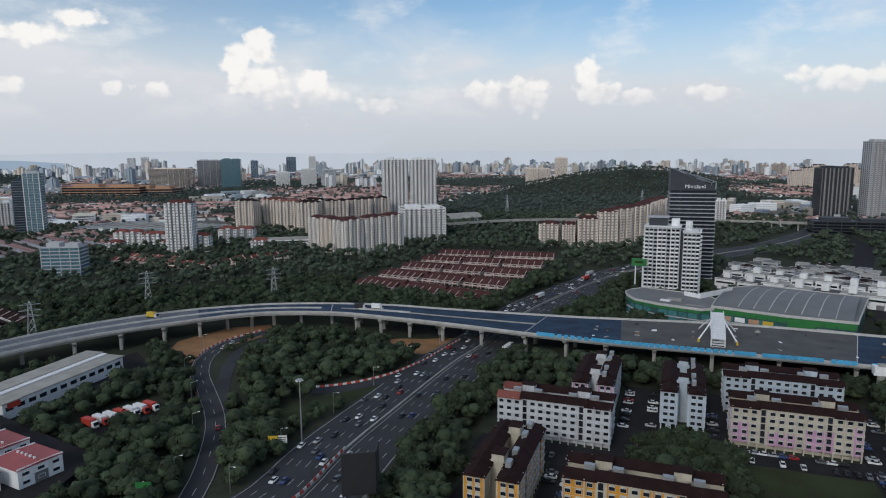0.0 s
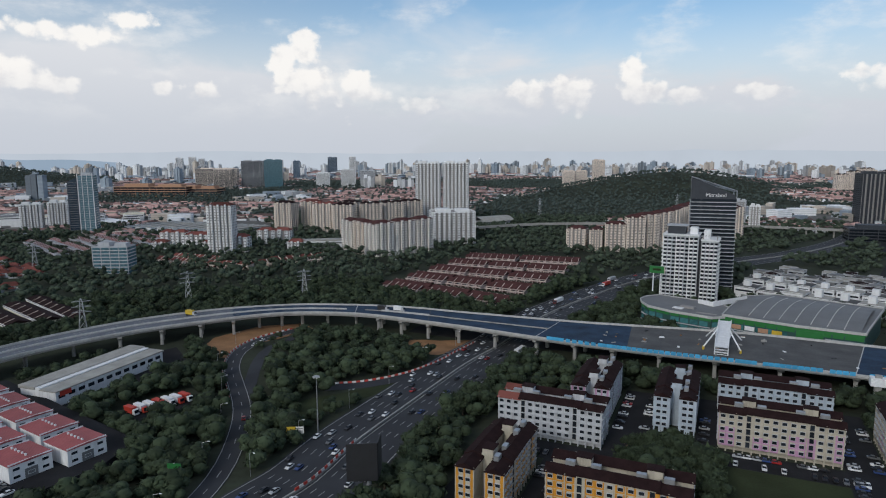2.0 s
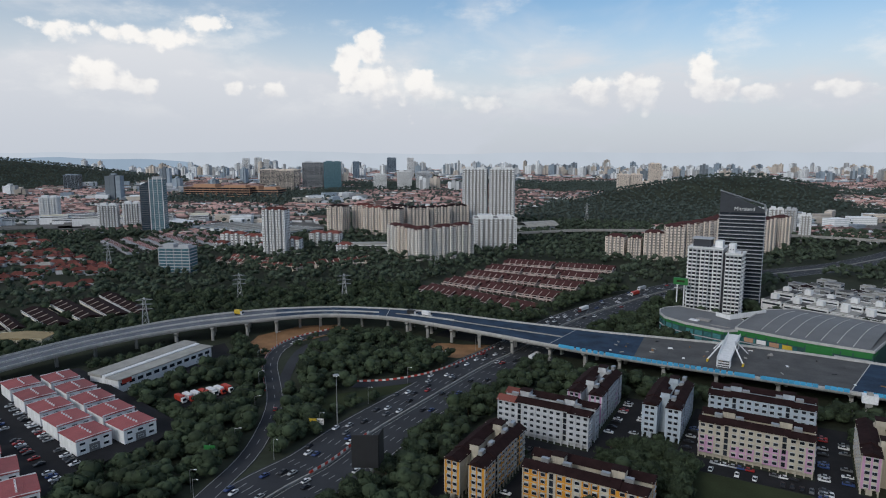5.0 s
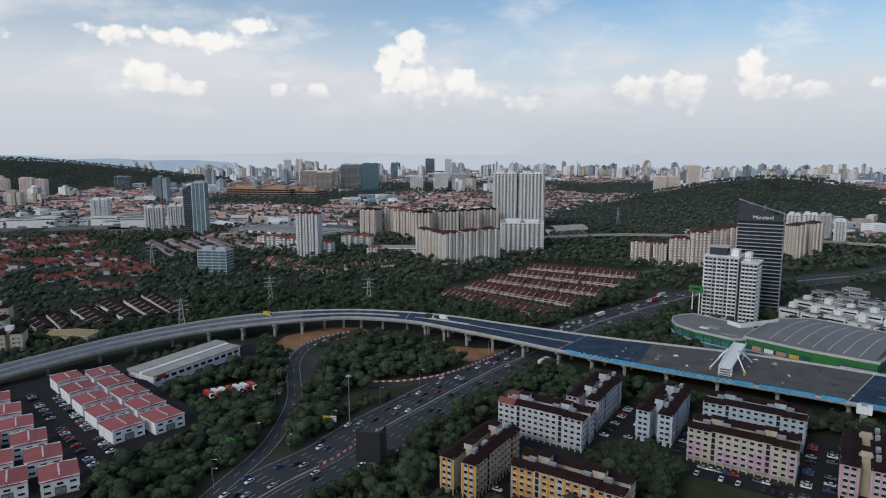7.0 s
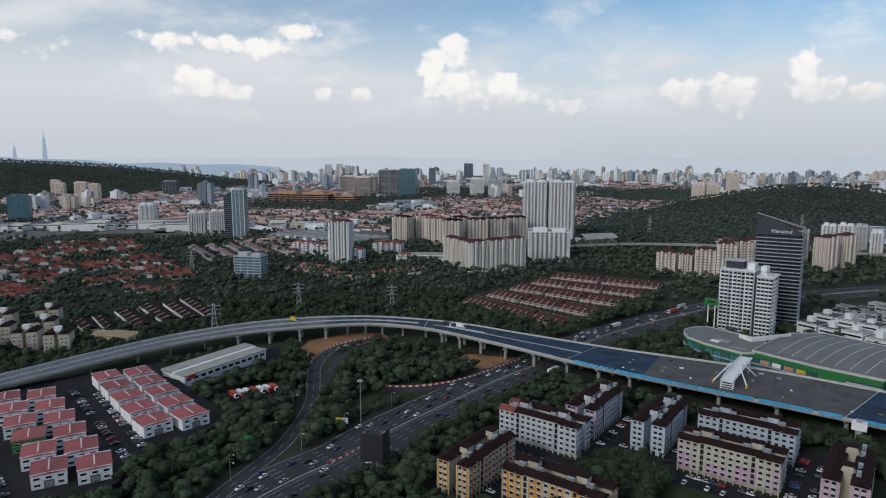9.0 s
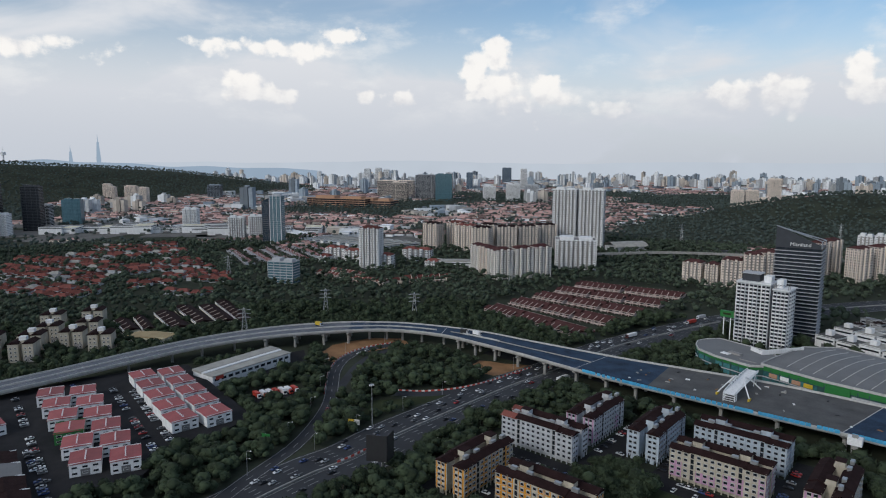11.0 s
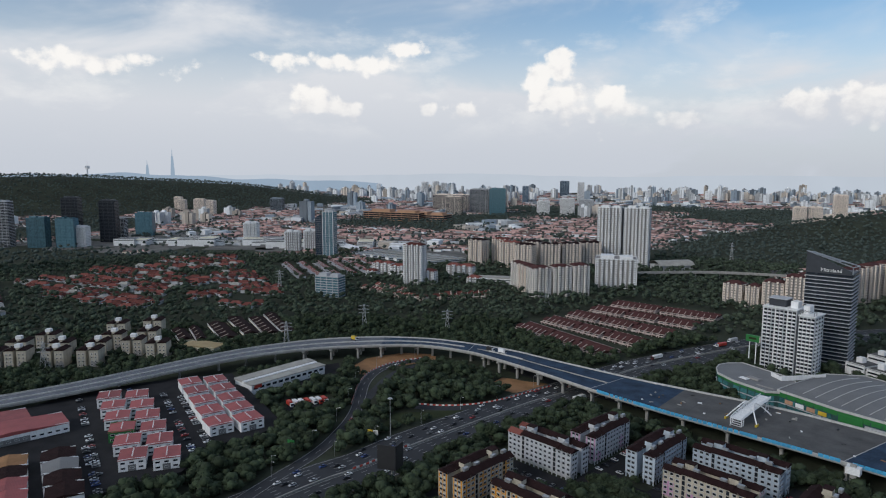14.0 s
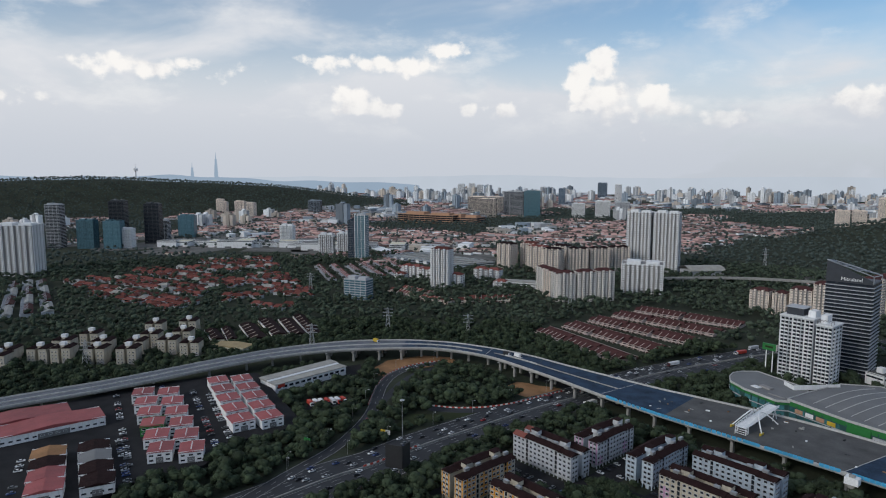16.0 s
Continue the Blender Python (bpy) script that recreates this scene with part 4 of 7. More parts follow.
def office_slant():
    """Dark glass office tower with pale floor bands and a slanted top."""
    w, d, h0, h1 = 34, 30, 95, 84
    root = thing("office_tower", pose(146, 531, 0, 0, 0, ang(146, 531, 177, 524)), "dark glass office tower with slanted crown and pale bands", "office tower")
    part("body", Shape().add([(0, 0, 0), (w, 0, 0), (w, d, 0), (0, d, 0), (0, 0, 78), (w, 0, 78), (w, d, 78), (0, d, 78)],
                             [(0, 3, 2, 1), (4, 5, 6, 7), (0, 1, 5, 4), (1, 2, 6, 5), (2, 3, 7, 6), (3, 0, 4, 7)]), M["darkwall"], root)
    part("crown_wall", Shape().add([(0, 0, 78), (w, 0, 78), (0, 0, h0), (w, 0, 80), (0, 0.5, 78), (w, 0.5, 78), (0, 0.5, h0), (w, 0.5, 80)],
                                   [(0, 1, 3, 2), (5, 4, 6, 7), (2, 3, 7, 6), (1, 5, 7, 3), (4, 0, 2, 6)]), M["darkwall"], root, "slanted dark glazed crown wall")
    part("crown_wall", Shape().add([(0, 0.5, 78), (0, d, 78), (0, d, h0 - 4), (0, 0.5, h0), (0.5, 0.5, 78), (0.5, d, 78), (0.5, d, h0 - 4), (0.5, 0.5, h0)],
                                   [(0, 3, 2, 1), (4, 5, 6, 7), (3, 7, 6, 2), (1, 2, 6, 5)]), M["darkwall"], root)
    fl = Shape().box(-0.5, -0.5, 0, w + 0.9, d + 0.5, 0.55).mesh("floor_band", M["greywall"])
    gl = Shape().box(0.5, -0.1, 0, w + 0.1, d + 0.1, 1.7).mesh("window_band", M["glass"])
    for i in range(24):
        part("floor_band", fl, None, root, at=pose(0, 0, 3 + i * 3.1))
        part("window_band", gl, None, root, at=pose(0, 0, 4.2 + i * 3.1))
    s = Shape()
    for a, b in (((0, 0, h0), (w, 0, h1)), ((w, 0, h1), (w, d, h1 - 2)), ((0, 0, h0), (0, d, h0 - 4)), ((0, d, h0 - 4), (w, d, h1 - 2)), ((w * 0.33, 0, 91), (w * 0.33, d, 87.5)), ((w * 0.66, 0, 87.5), (w * 0.66, d, 84.8)), ((w, 0, 78), (w, 0, h1)), ((w, d, 78), (w, d, h1 - 2)), ((0, 0, h0), (w * 0.66, d, 84.8)), ((w * 0.33, 0, 91), (w, d, h1 - 2))):
        s.beam(a, b, 0.6)
    part("crown_frame", s, M["metal"], root, "steel crown framing")
    KEEP.append([(140, 525), (182, 515), (190, 560), (148, 566)])
    cu = bpy.data.curves.new("sign_letters", "FONT")
    cu.body, cu.size, cu.align_x, cu.extrude = "Mitraland", 4.1, "CENTER", 0.1
    cu.materials.append(M["whitesteel"])
    tmp = new("sign_letters", cu)
    me = bpy.data.meshes.new_from_object(tmp)
    bpy.data.objects.remove(tmp)
    part("sign_letters", me, None, root, "white sign letters", at=pose(w * 0.55, -0.7, 79, 90, 0, 0))


office_slant()


def mall():
    root = thing("shopping_mall", Matrix(), "large low mall with pale grey roof and green facade", "shopping mall")
    left = [(97, 440), (92, 433), (91, 424), (93, 412), (104, 399), (125, 384.5), (133, 387), (143, 407), (141, 422), (107, 446)]
    right = [(133, 387), (166, 365), (196, 351), (203, 362), (236, 412), (186, 448), (162, 440), (143, 407)]
    for o, h in ((left, 14.2), (right, 15.6)):
        part("wall", Shape().slab(o, 0, h), M["teal"], root)
        cx, cy = sum(p[0] for p in o) / len(o), sum(p[1] for p in o) / len(o)
        part("roof", Shape().slab([(cx + (x - cx) * 1.015, cy + (y - cy) * 1.015) for x, y in o], h, h + 0.5), M["greyroof"], root, "pale grey membrane roof")
        grow = [(cx + (x - cx) * 1.022, cy + (y - cy) * 1.022) for x, y in o]
        for p, q in zip(grow, grow[1:] + grow[:1]):
            part("parapet", Shape().box(0, -0.3, h - 0.5, math.dist(p, q), 0.3, h + 1.0), M["paleconcrete"], root, at=pose(*p, 0, 0, 0, ang(*p, *q)))
    # shallow vaulted main roof with raised seams
    p, q, r = Vector((140, 390)), Vector((196, 354)), Vector((231, 410))
    u, v = (q - p), (r - q)
    s = Shape()
    for i in range(9):
        for t in (0.0, 1.0):
            c = p + u * t + v * (i / 8)
            s.v.append((c.x, c.y, 16.2 + 2.6 * math.sin(math.pi * i / 8)))
    for i in range(8):
        s.f.append((2 * i, 2 * i + 1, 2 * i + 3, 2 * i + 2)), s.mi.append(0)
    part("roof_vault", s, M["greyroof"], root, "shallow curved main roof")
    seam = Shape()
    for k in range(1, 8):
        for i in range(8):
            a, b = p + u * (k / 8) + v * (i / 8), p + u * (k / 8) + v * ((i + 1) / 8)
            seam.beam((a.x, a.y, 16.3 + 2.6 * math.sin(math.pi * i / 8)), (b.x, b.y, 16.3 + 2.6 * math.sin(math.pi * (i + 1) / 8)), 0.45)
    part("roof_seam", seam, M["paleconcrete"], root, "pale raised roof seams")
    part("plant_room", Shape().box(0, 0, 14.7, 34, 0.8, 18.0).box(0, 0.8, 14.7, 0.8, 12, 17.4), M["white"], root, "white plant screen", at=pose(134, 413, 0, 0, 0, 36))
    part("plant_room", Shape().box(0, 0, 14.7, 9, 4, 15.9), M["recess"], root, at=pose(112, 409, 0, 0, 0, -35))
    part("skylight", Shape().box(0, 0, 14.7, 6, 4, 15.2), M["white"], root, at=pose(107, 407, 0, 0, 0, -35))
    part("skylight", Shape().box(0, 0, 14.7, 12, 1.2, 15.1), M["recess"], root, at=pose(119, 396, 0, 0, 0, -30))
    edges = [((91, 424), (93, 412)), ((93, 412), (104, 399)), ((104, 399), (125, 384.5)), ((125, 384.5), (133, 387)), ((133, 387), (166, 365)), ((166, 365), (196, 351)), ((196, 351), (203, 362))]
    pane = Shape().box(0, -0.2, 0, 5.2, 0, 3.0).mesh("glass_panel", M["greenglass"])
    pil = Shape().box(-0.3, -0.5, 0, 0.3, 0, 13.4).mesh("pilaster", M["teal"])
    for k, (p, q) in enumerate(edges):
        L = math.dist(p, q)
        at = pose(*p, 0, 0, 0, ang(*p, *q))
        part("green_band", Shape().box(0, -0.35, 11.9 if k != 5 else 11.4, L, 0, 13.5 if k < 4 else 14.9), M["green"], root, "bright green fascia", at=at)
        for z in (3.2, 7.6) if k < 5 else (6.5,):
            part("ledge", Shape().box(0, -0.7, z, L, 0, z + 0.5), M["greywall"], root, "pale grey floor ledge", at=at)
        for j in range(int(L / 6)):
            for z in (0.1, 4.2, 8.4):
                if k < 5:
                    part("glass_panel", pane, None, root, at=at @ pose(j * 6 + 0.4, 0, z))
            part("pilaster", pil, None, root, at=at @ pose(j * 6, 0, 0))
        if k == 4:
            for j, m in enumerate(("malltan", "white", "malltan", "yellow")):
                part("advert_panel", Shape().box(5 + j * 7.5, -0.75, 8.6, 10.5 + j * 7.5, -0.5, 11.2), M[m], root, "plain coloured advert panel", at=at)
        if k == 5:
            part("green_box", Shape().box(0.5, -1.0, 3.0, 14, 0, 13.6), M["green"], root, "plain green sign box", at=at)
            part("pale_wall", Shape().box(15, -0.7, 0.0, L + 0.5, 0, 10.4), M["greywall"], root, "pale grey blank wall", at=at)
    KEEP.append([(84, 434), (95, 405), (130, 376), (200, 342), (245, 412), (185, 460), (100, 455)])


mall()

# twin residential towers on a podium
tower("residential_tower", -161, 1003, 4, 40, 30, 99, M["flatwhite"], "tall grey-white twin residential tower", 32, 7, trim=M["white"], group="twin residential towers", category="apartment tower")
tower("residential_tower", -117, 1006, 4, 41, 30, 99, M["flatwhite"], "tall grey-white twin residential tower", 32, 7, trim=M["white"], group="twin residential towers", category="apartment tower")
tower("apartment_block_white", -104, 790, 14, 56, 40, 40, M["white"], "white residential block with stepped balconies beside trees", 13, 9, category="apartment building")
# white and beige rows of apartment slabs
ROWS = [(-207, 733, -44, 24, 18, 36, "creamwhite"), (-188, 713, -44, 24, 18, 37, "sandwall"), (-170, 697, -44, 22, 18, 36, "creamwhite"), (-152, 682, 40, 24, 20, 37, "creamwhite"), (-132, 698, 40, 26, 20, 38, "creamwhite"), (-111, 715, 42, 24, 20, 39, "creamwhite")]
for i, (x, y, t, w, d, h, wl) in enumerate(ROWS):
    tower("apartment_slab", x, y, t, w - 1, d, h, M[wl], "pale apartment slab with small brown roof caps", 13, 5, group="white apartment row", roof="browntile", crown=False, category="apartment building")
BEIGE = [(-362, 912, -12, 30), (-330, 940, -8, 30), (-300, 905, -10, 32), (-268, 930, -5, 30), (-262, 880, 0, 30), (-226, 905, 20, 32), (-196, 925, 30, 32), (-172, 955, 35, 34)]
for x, y, t, w in BEIGE:
    tower("apartment_slab_beige", x, y, t, w, 22, 42, M["sandwall"], "beige apartment slab with red-brown tile roof", 14, 6, group="beige apartment estate", roof="redtile" if (x * 7) % 3 == 0 else "tile", crown=False, category="apartment building")
RC = [(62, 764, -18, 24, 25), (88, 753, -12, 16, 25), (106, 750, -5, 24, 32), (130, 748, 0, 22, 40), (150, 756, 25, 24, 42), (172, 772, 40, 24, 43), (192, 792, 55, 26, 44), (206, 822, 60, 26, 44), (222, 852, 60, 28, 45), (240, 885, 60, 28, 45), (262, 835, 50, 26, 42), (288, 865, 50, 26, 42)]
for x, y, t, w, h in RC:
    tower("apartment_slab_tan", x, y, t, w - 1, 20, h, M["sandwall"], "tan apartment slab with maroon hipped roof", max(8, int(h / 3.1)), 5, group="tan apartment row by the motorway", roof="browntile", crown=False, category="apartment building")
# orange-roofed estate
tower("apartment_tower_red_roof", -352, 684, 6, 29, 20, 56, M["white"], "white apartment tower with orange-red roof", 18, 7, roof="redtile", crown=False, category="apartment tower")
for x, y, t, w, h in ((-446, 742, 3, 34, 17), (-410, 738, 3, 30, 15), (-340, 700, 4, 28, 18), (-332, 776, 2, 44, 17), (-440, 714, 5, 18, 8), (-380, 722, -4, 18, 8), (-276, 735, 4, 20, 8)):
    tower("apartment_house_orange_roof", x, y, t, w, 16, h, M["white"], "white low apartment house with orange-red tile roof", None, 5, group="orange-roofed estate", roof="redtile", crown=False, category="apartment building")
tower("glass_office", -402, 552, 8, 34, 18, 26, M["greywall"], "blue-grey glass office block", 8, 8, False, True, True, "blueglass", category="office building")


def glass_tower():
    """A slim blue glass tower: a taller bright slab with pale fins against a darker lower one."""
    root = thing("glass_tower", pose(-636, 832, 0, 0, 0, 22), "blue-green glass office tower with pale vertical fins", "office tower")
    part("body", Shape().box(14, 0, 0, 34, 26, 85), M["blueglass"], root)
    part("body", Shape().add([(0, 1.5, 0), (14, 1.5, 0), (14, 24, 0), (0, 24, 0), (0, 1.5, 76), (14, 1.5, 83), (14, 24, 83), (0, 24, 76)],
                             [(0, 3, 2, 1), (4, 5, 6, 7), (0, 1, 5, 4), (1, 2, 6, 5), (2, 3, 7, 6), (3, 0, 4, 7)]), M["darkglass"], root, "dark blue glass slab")
    line = Shape().box(13.8, -0.25, 0, 34.25, 26.2, 0.5).mesh("floor_band", M["greywall"])
    dark = Shape().box(-0.15, 1.3, 0, 14, 24.2, 0.4).mesh("floor_band", M["recess"])
    for i in range(1, 25):
        part("floor_band", line, None, root, at=pose(0, 0, i * 3.4))
        if i < 23:
            part("floor_band", dark, None, root, at=pose(0, 0, i * 3.4))
    for x, w in ((14, 0.9), (20, 0.5), (26.5, 0.5), (33.4, 0.9)):
        part("fin", Shape().box(x, -0.7, 0, x + w, 0.2, 88), M["white"], root, "pale vertical fin")
    part("roof_house", Shape().box(18, 5, 85, 31, 20, 89), M["greywall"], root)
    KEEP.append([(-640, 825), (-600, 840), (-610, 875), (-650, 862)])


glass_tower()


# ---- factories with red metal roofs, on ground raised by a retaining wall ----
LOT_Z = 3.8

def workshop(name, m, w, d, h, label, roof="redroof", wall="white", group="", pitch=1.2):
    root = thing(name, m, label, "factory", group)
    part("wall", Shape().box(0, 0, 0, w, d, h), M[wall], root)
    part("roof", Shape().gable(0, 0, w, d, h + 0.35, pitch, 0.35, 0.0, "y"), M[roof], root)
    s = Shape()
    for x0, y0, x1, y1 in ((-0.1, -0.1, w + 0.1, 0.15), (-0.1, d - 0.15, w + 0.1, d + 0.1)):
        s.box(x0, y0, h, x1, y1, h + 0.9)
    part("parapet", s, M[wall], root)
    if name in ("shop_block", "retail_hall", "market_shed", "white_shed", "white_hall"):
        part("window_strip", Shape().box(1, -0.06, h - 3.0, w - 1, 0.1, h - 1.6), M["glass"], root)
        part("window_strip", Shape().box(w - 0.1, 1, h - 3.0, w + 0.06, d - 1, h - 1.6), M["glass"], root)
    else:
        wm = window(2.2, 1.0, False)
        for i in range(max(1, int(w / 4))):
            for z in (1.2, 4.0) if h > 5.5 else (1.6,):
                part("window", wm, None, root, at=pose((i + 0.5) * w / max(1, int(w / 4)), 0, z))
        for i in range(max(1, int(d / 4))):
            part("window", wm, None, root, at=pose(w, (i + 0.5) * d / max(1, int(d / 4)), 4.0 if h > 5.5 else 1.6, 0, 0, 90))
    if name == "factory":
        vent = WIN.setdefault("vent", Shape().slab([(-0.3, -0.3), (0.3, -0.3), (0.3, 0.3), (-0.3, 0.3)], 0.0, 0.7).mesh("roof_vent", M["whitesteel"]))
        for i in range(5):
            part("roof_vent", vent, None, root, at=pose(w * 0.5, d * (0.2 + 0.15 * i), h + 0.3 + pitch))
    part("roller_door", Shape().box(w * 0.35, -0.08, 0, w * 0.65, 0.1, 3.4), M["greyroof"], root)
    return root


def corners(pts):
    return [Vector(p) for p in pts]


def factory_grid(bl, br, fl, fr, rows, h, group):
    """Two columns of factories in a skewed field given by its four roof corners."""
    bl, br, fl, fr = corners((bl, br, fl, fr))
    for r in range(rows):
        for c in range(2):
            f0, f1 = (r + 0.02 + 0.22 * c) / rows, (r + 0.74 + 0.22 * c) / rows
            a0, a1 = (0.0, 0.45) if c == 0 else (0.55, 1.0)
            p = bl.lerp(fl, f1).lerp(br.lerp(fr, f1), a0)
            q = bl.lerp(fl, f1).lerp(br.lerp(fr, f1), a1)
            b = bl.lerp(fl, f0).lerp(br.lerp(fr, f0), a0)
            ux = (q - p).normalized()
            d = abs((b - p).dot(Vector((-ux.y, ux.x))))
            workshop("factory", pose(p.x, p.y, LOT_Z, 0, 0, math.degrees(math.atan2(ux.y, ux.x))), (q - p).length, d, h,
                     "white workshop factory with faded red metal roof", pitch=0.55, group=group, wall="green" if (rows == 6 and r == 3 and c == 0) else "white")
    KEEP.append([tuple(bl + (bl - fr).normalized() * 14), tuple(br + (br - fl).normalized() * 14), tuple(fr + (fr - bl).normalized() * 4), tuple(fl + (fl - br).normalized() * 4)])


factory_grid((-277, 172), (-258, 195), (-162, 111), (-143, 133), 6, 5.9, "red-roofed factories")
factory_grid((-251, 219), (-236, 245), (-156, 166), (-143, 195), 5, 5.9, "red-roofed factories")
# parking lots between
for nm, o, zt in (("pavement_lot_west", [(-306, 165), (-285, 212), (-243, 262), (-138, 206), (-139, 184), (-150, 162), (-139, 130), (-156, 92), (-150, 62), (-180, 36), (-300, 50)], LOT_Z),
                  ("pavement_lot_north", [(-240, 262), (-200, 236), (-165, 300), (-195, 335)], 0.05)):
    whole(nm, Shape().slab(list(reversed(o)), -0.3, zt), M["lot"], "worn dark car park around factories", "car park", kind="structure")
    KEEP.append(o)
workshop("warehouse_long", pose(-262, 79, LOT_Z, 0, 0, ang(-262, 79, -243, 131)), 58, 22, 5.2, "long white warehouse with red metal roof", pitch=2)
workshop("warehouse_long", pose(-290, 70, LOT_Z, 0, 0, ang(-262, 79, -243, 131)), 60, 22, 5.2, "long white warehouse with red metal roof", pitch=2)
for i, rf in enumerate(("redroof", "redroof", "tile", "sand")):
    p = Vector((-176, 53)).lerp(Vector((-229, 82)), i / 4)
    workshop("workshop_row", pose(p.x, p.y, LOT_Z, 0, 0, 28 + 30), 17, 14.5, 5, "terraced workshop with red and rusty metal roof", rf, pitch=1.5)
for i, rf in enumerate(("tile", "tile", "greyroof", "tile")):
    p = Vector((-160, 72)).lerp(Vector((-216, 101)), i / 4)
    workshop("workshop_row", pose(p.x, p.y, LOT_Z, 0, 0, 28 + 30), 16, 15, 5, "terraced workshop with dark maroon metal roof", rf, pitch=1.5)
KEEP.append([(-170, 40), (-140, 80), (-220, 125), (-260, 150), (-300, 90), (-250, 40)])
# the white showroom warehouse by the flyover
root = thing("showroom_warehouse", pose(-200, 241, 0, 0, 0, ang(-200, 241, -186, 306)), "long pale warehouse with two grey flat roofs", "warehouse")
part("wall", Shape().box(0, 0, 0, 66, 22, 7), M["white"], root)
part("roof", Shape().box(-0.6, -0.6, 7, 66.6, 9.5, 7.5), M["paleroof"], root, "stained grey flat roof")
part("roof", Shape().box(-0.6, 12.5, 7, 66.6, 22.6, 8.4), M["paleroof"], root, "stained grey flat roof")
part("clerestory", Shape().box(0, 9.5, 7, 66, 12.5, 8.0), M["white"], root)
for i in range(12):
    part("window", window(3.6, 1.8, False), None, root, at=pose(3 + i * 5.4, 0, 3.6))
part("sign_panel", Shape().box(2, -0.3, 4.5, 8, -0.1, 6.8), M["redplastic"], root, "red sign panel with plain mark")
KEEP.append([(-232, 250), (-198, 232), (-178, 308), (-200, 325)])


# ---- terraced houses ----
def terrace(name, p, q, depth, tiles, wall, label, group, unit=7.0, h=6.0, porch=True):
    p, q = Vector(p), Vector(q)
    L = (q - p).length
    root = thing(name, pose(p.x, p.y, gz(p.x, p.y), 0, 0, ang(p.x, p.y, q.x, q.y)), label, "terraced houses", group)
    n = max(1, int(L / unit))
    u = L / n
    part("wall", Shape().box(0, 0, -2, L, depth, h), wall, root)
    rnd = random.Random(int(p.x * 13 + p.y))
    g, wn, pr = Shape(), Shape(), Shape()
    s = Shape().gable(0, 0, L, depth, h, 2.3, 0.5, 0, "x")
    for i in range(n):
        x = (i + 1) * u
        y0, z0 = (-4.2, h - 1.5) if porch else (0.2, h - 0.1)
        if porch or i % 2:
            # party wall that follows the slope of the roof
            g.add([(x - 0.22, y0, z0 - 1.6), (x + 0.22, y0, z0 - 1.6), (x + 0.22, depth * 0.5, z0 - 1.6), (x - 0.22, depth * 0.5, z0 - 1.6),
                   (x - 0.22, y0, z0 + 0.4), (x + 0.22, y0, z0 + 0.4), (x + 0.22, depth * 0.5, h + 2.75), (x - 0.22, depth * 0.5, h + 2.75)],
                  [(0, 3, 2, 1), (4, 5, 6, 7), (0, 1, 5, 4), (1, 2, 6, 5), (2, 3, 7, 6), (3, 0, 4, 7)])
        if porch:
            g.box(i * u + 0.4, -4.1, h - 1.9, x - 0.3, -3.8, h - 1.0).box(i * u + u * 0.3, -4.1, 0, i * u + u * 0.38, -3.8, h - 1.9)
        if not porch:
            continue
        if rnd.random() < 0.8:
            pr.gable(i * u + 0.6, -3.6, i * u + u * 0.62, 0.8, h - 2.6, 1.3, 0.3, 0, "y")
        else:
            g.box(i * u + 0.5, -3.6, h - 2.8, i * u + u * 0.9, 0, h - 2.5)
        wn.box(i * u + u * 0.2, -0.06, h - 2.2, i * u + u * 0.7, 0.1, h - 0.9)
        wn.box(i * u + u * 0.15, -0.06, 0.4, i * u + u * 0.75, 0.1, 2.3)
    part("roof", s, M[tiles], root, "tiled pitched roof")
    if not porch:
        tagged(part("party_wall_set", g, M["beige"], root), kind="stuff")
    if not porch:
        part("shop_window", Shape().box(0.6, -0.06, 0.6, L - 0.6, 0.1, 2.6), M["glass"], root)
        part("parapet", Shape().box(-0.2, -0.3, h - 1.2, L + 0.2, 0.0, h + 0.4), M["white"], root, "white shopfront parapet")
    for nm, sh, mt in () if not porch else (("porch_roof_set", pr, M[tiles]), ("party_wall_set", g, wall), ("window_set", wn, M["glass"])):
        tagged(part(nm, sh, mt, root), kind="stuff")


TA, TB, TC, TD = Vector((-112, 515)), Vector((-40, 708)), Vector((88, 692)), Vector((-6, 452))
for r in range(5):
    p = TA.lerp(TB, (r + 0.08) / 5)
    q = TD.lerp(TC, (r + 0.08) / 5)
    back = Vector((-(q - p).y, (q - p).x)).normalized() * 23
    for a, b in ((0.02, 0.34), (0.37, 0.66), (0.69, 0.99)) if r < 4 else ((0.02, 0.45), (0.49, 0.97)):
        terrace("terrace_row", p.lerp(q, a), p.lerp(q, b), 11.5, "browntile", M["pinkbeige"], "row of terraced houses with dark brown roofs", "brown terraces behind the flyover", 6.5, 3.6)
        terrace("terrace_row", p.lerp(q, b) + back, p.lerp(q, a) + back, 11.3, "browntile", M["pinkbeige"], "row of terraced houses with dark brown roofs", "brown terraces behind the flyover", 6.5, 3.6)
KEEP.append([(-120, 515), (-45, 720), (95, 700), (0, 445)])
for a, b in (((-376, 618), (-318, 600)), ((-316, 598), (-262, 592)), ((-255, 605), (-205, 645)), ((-370, 640), (-310, 622)), ((-250, 625), (-205, 662))):
    terrace("terrace_row", a, b, 10, "redtile", M["sandwall"], "row of terraced houses with red roofs among trees", "red terraces", 6.5, 5.0)
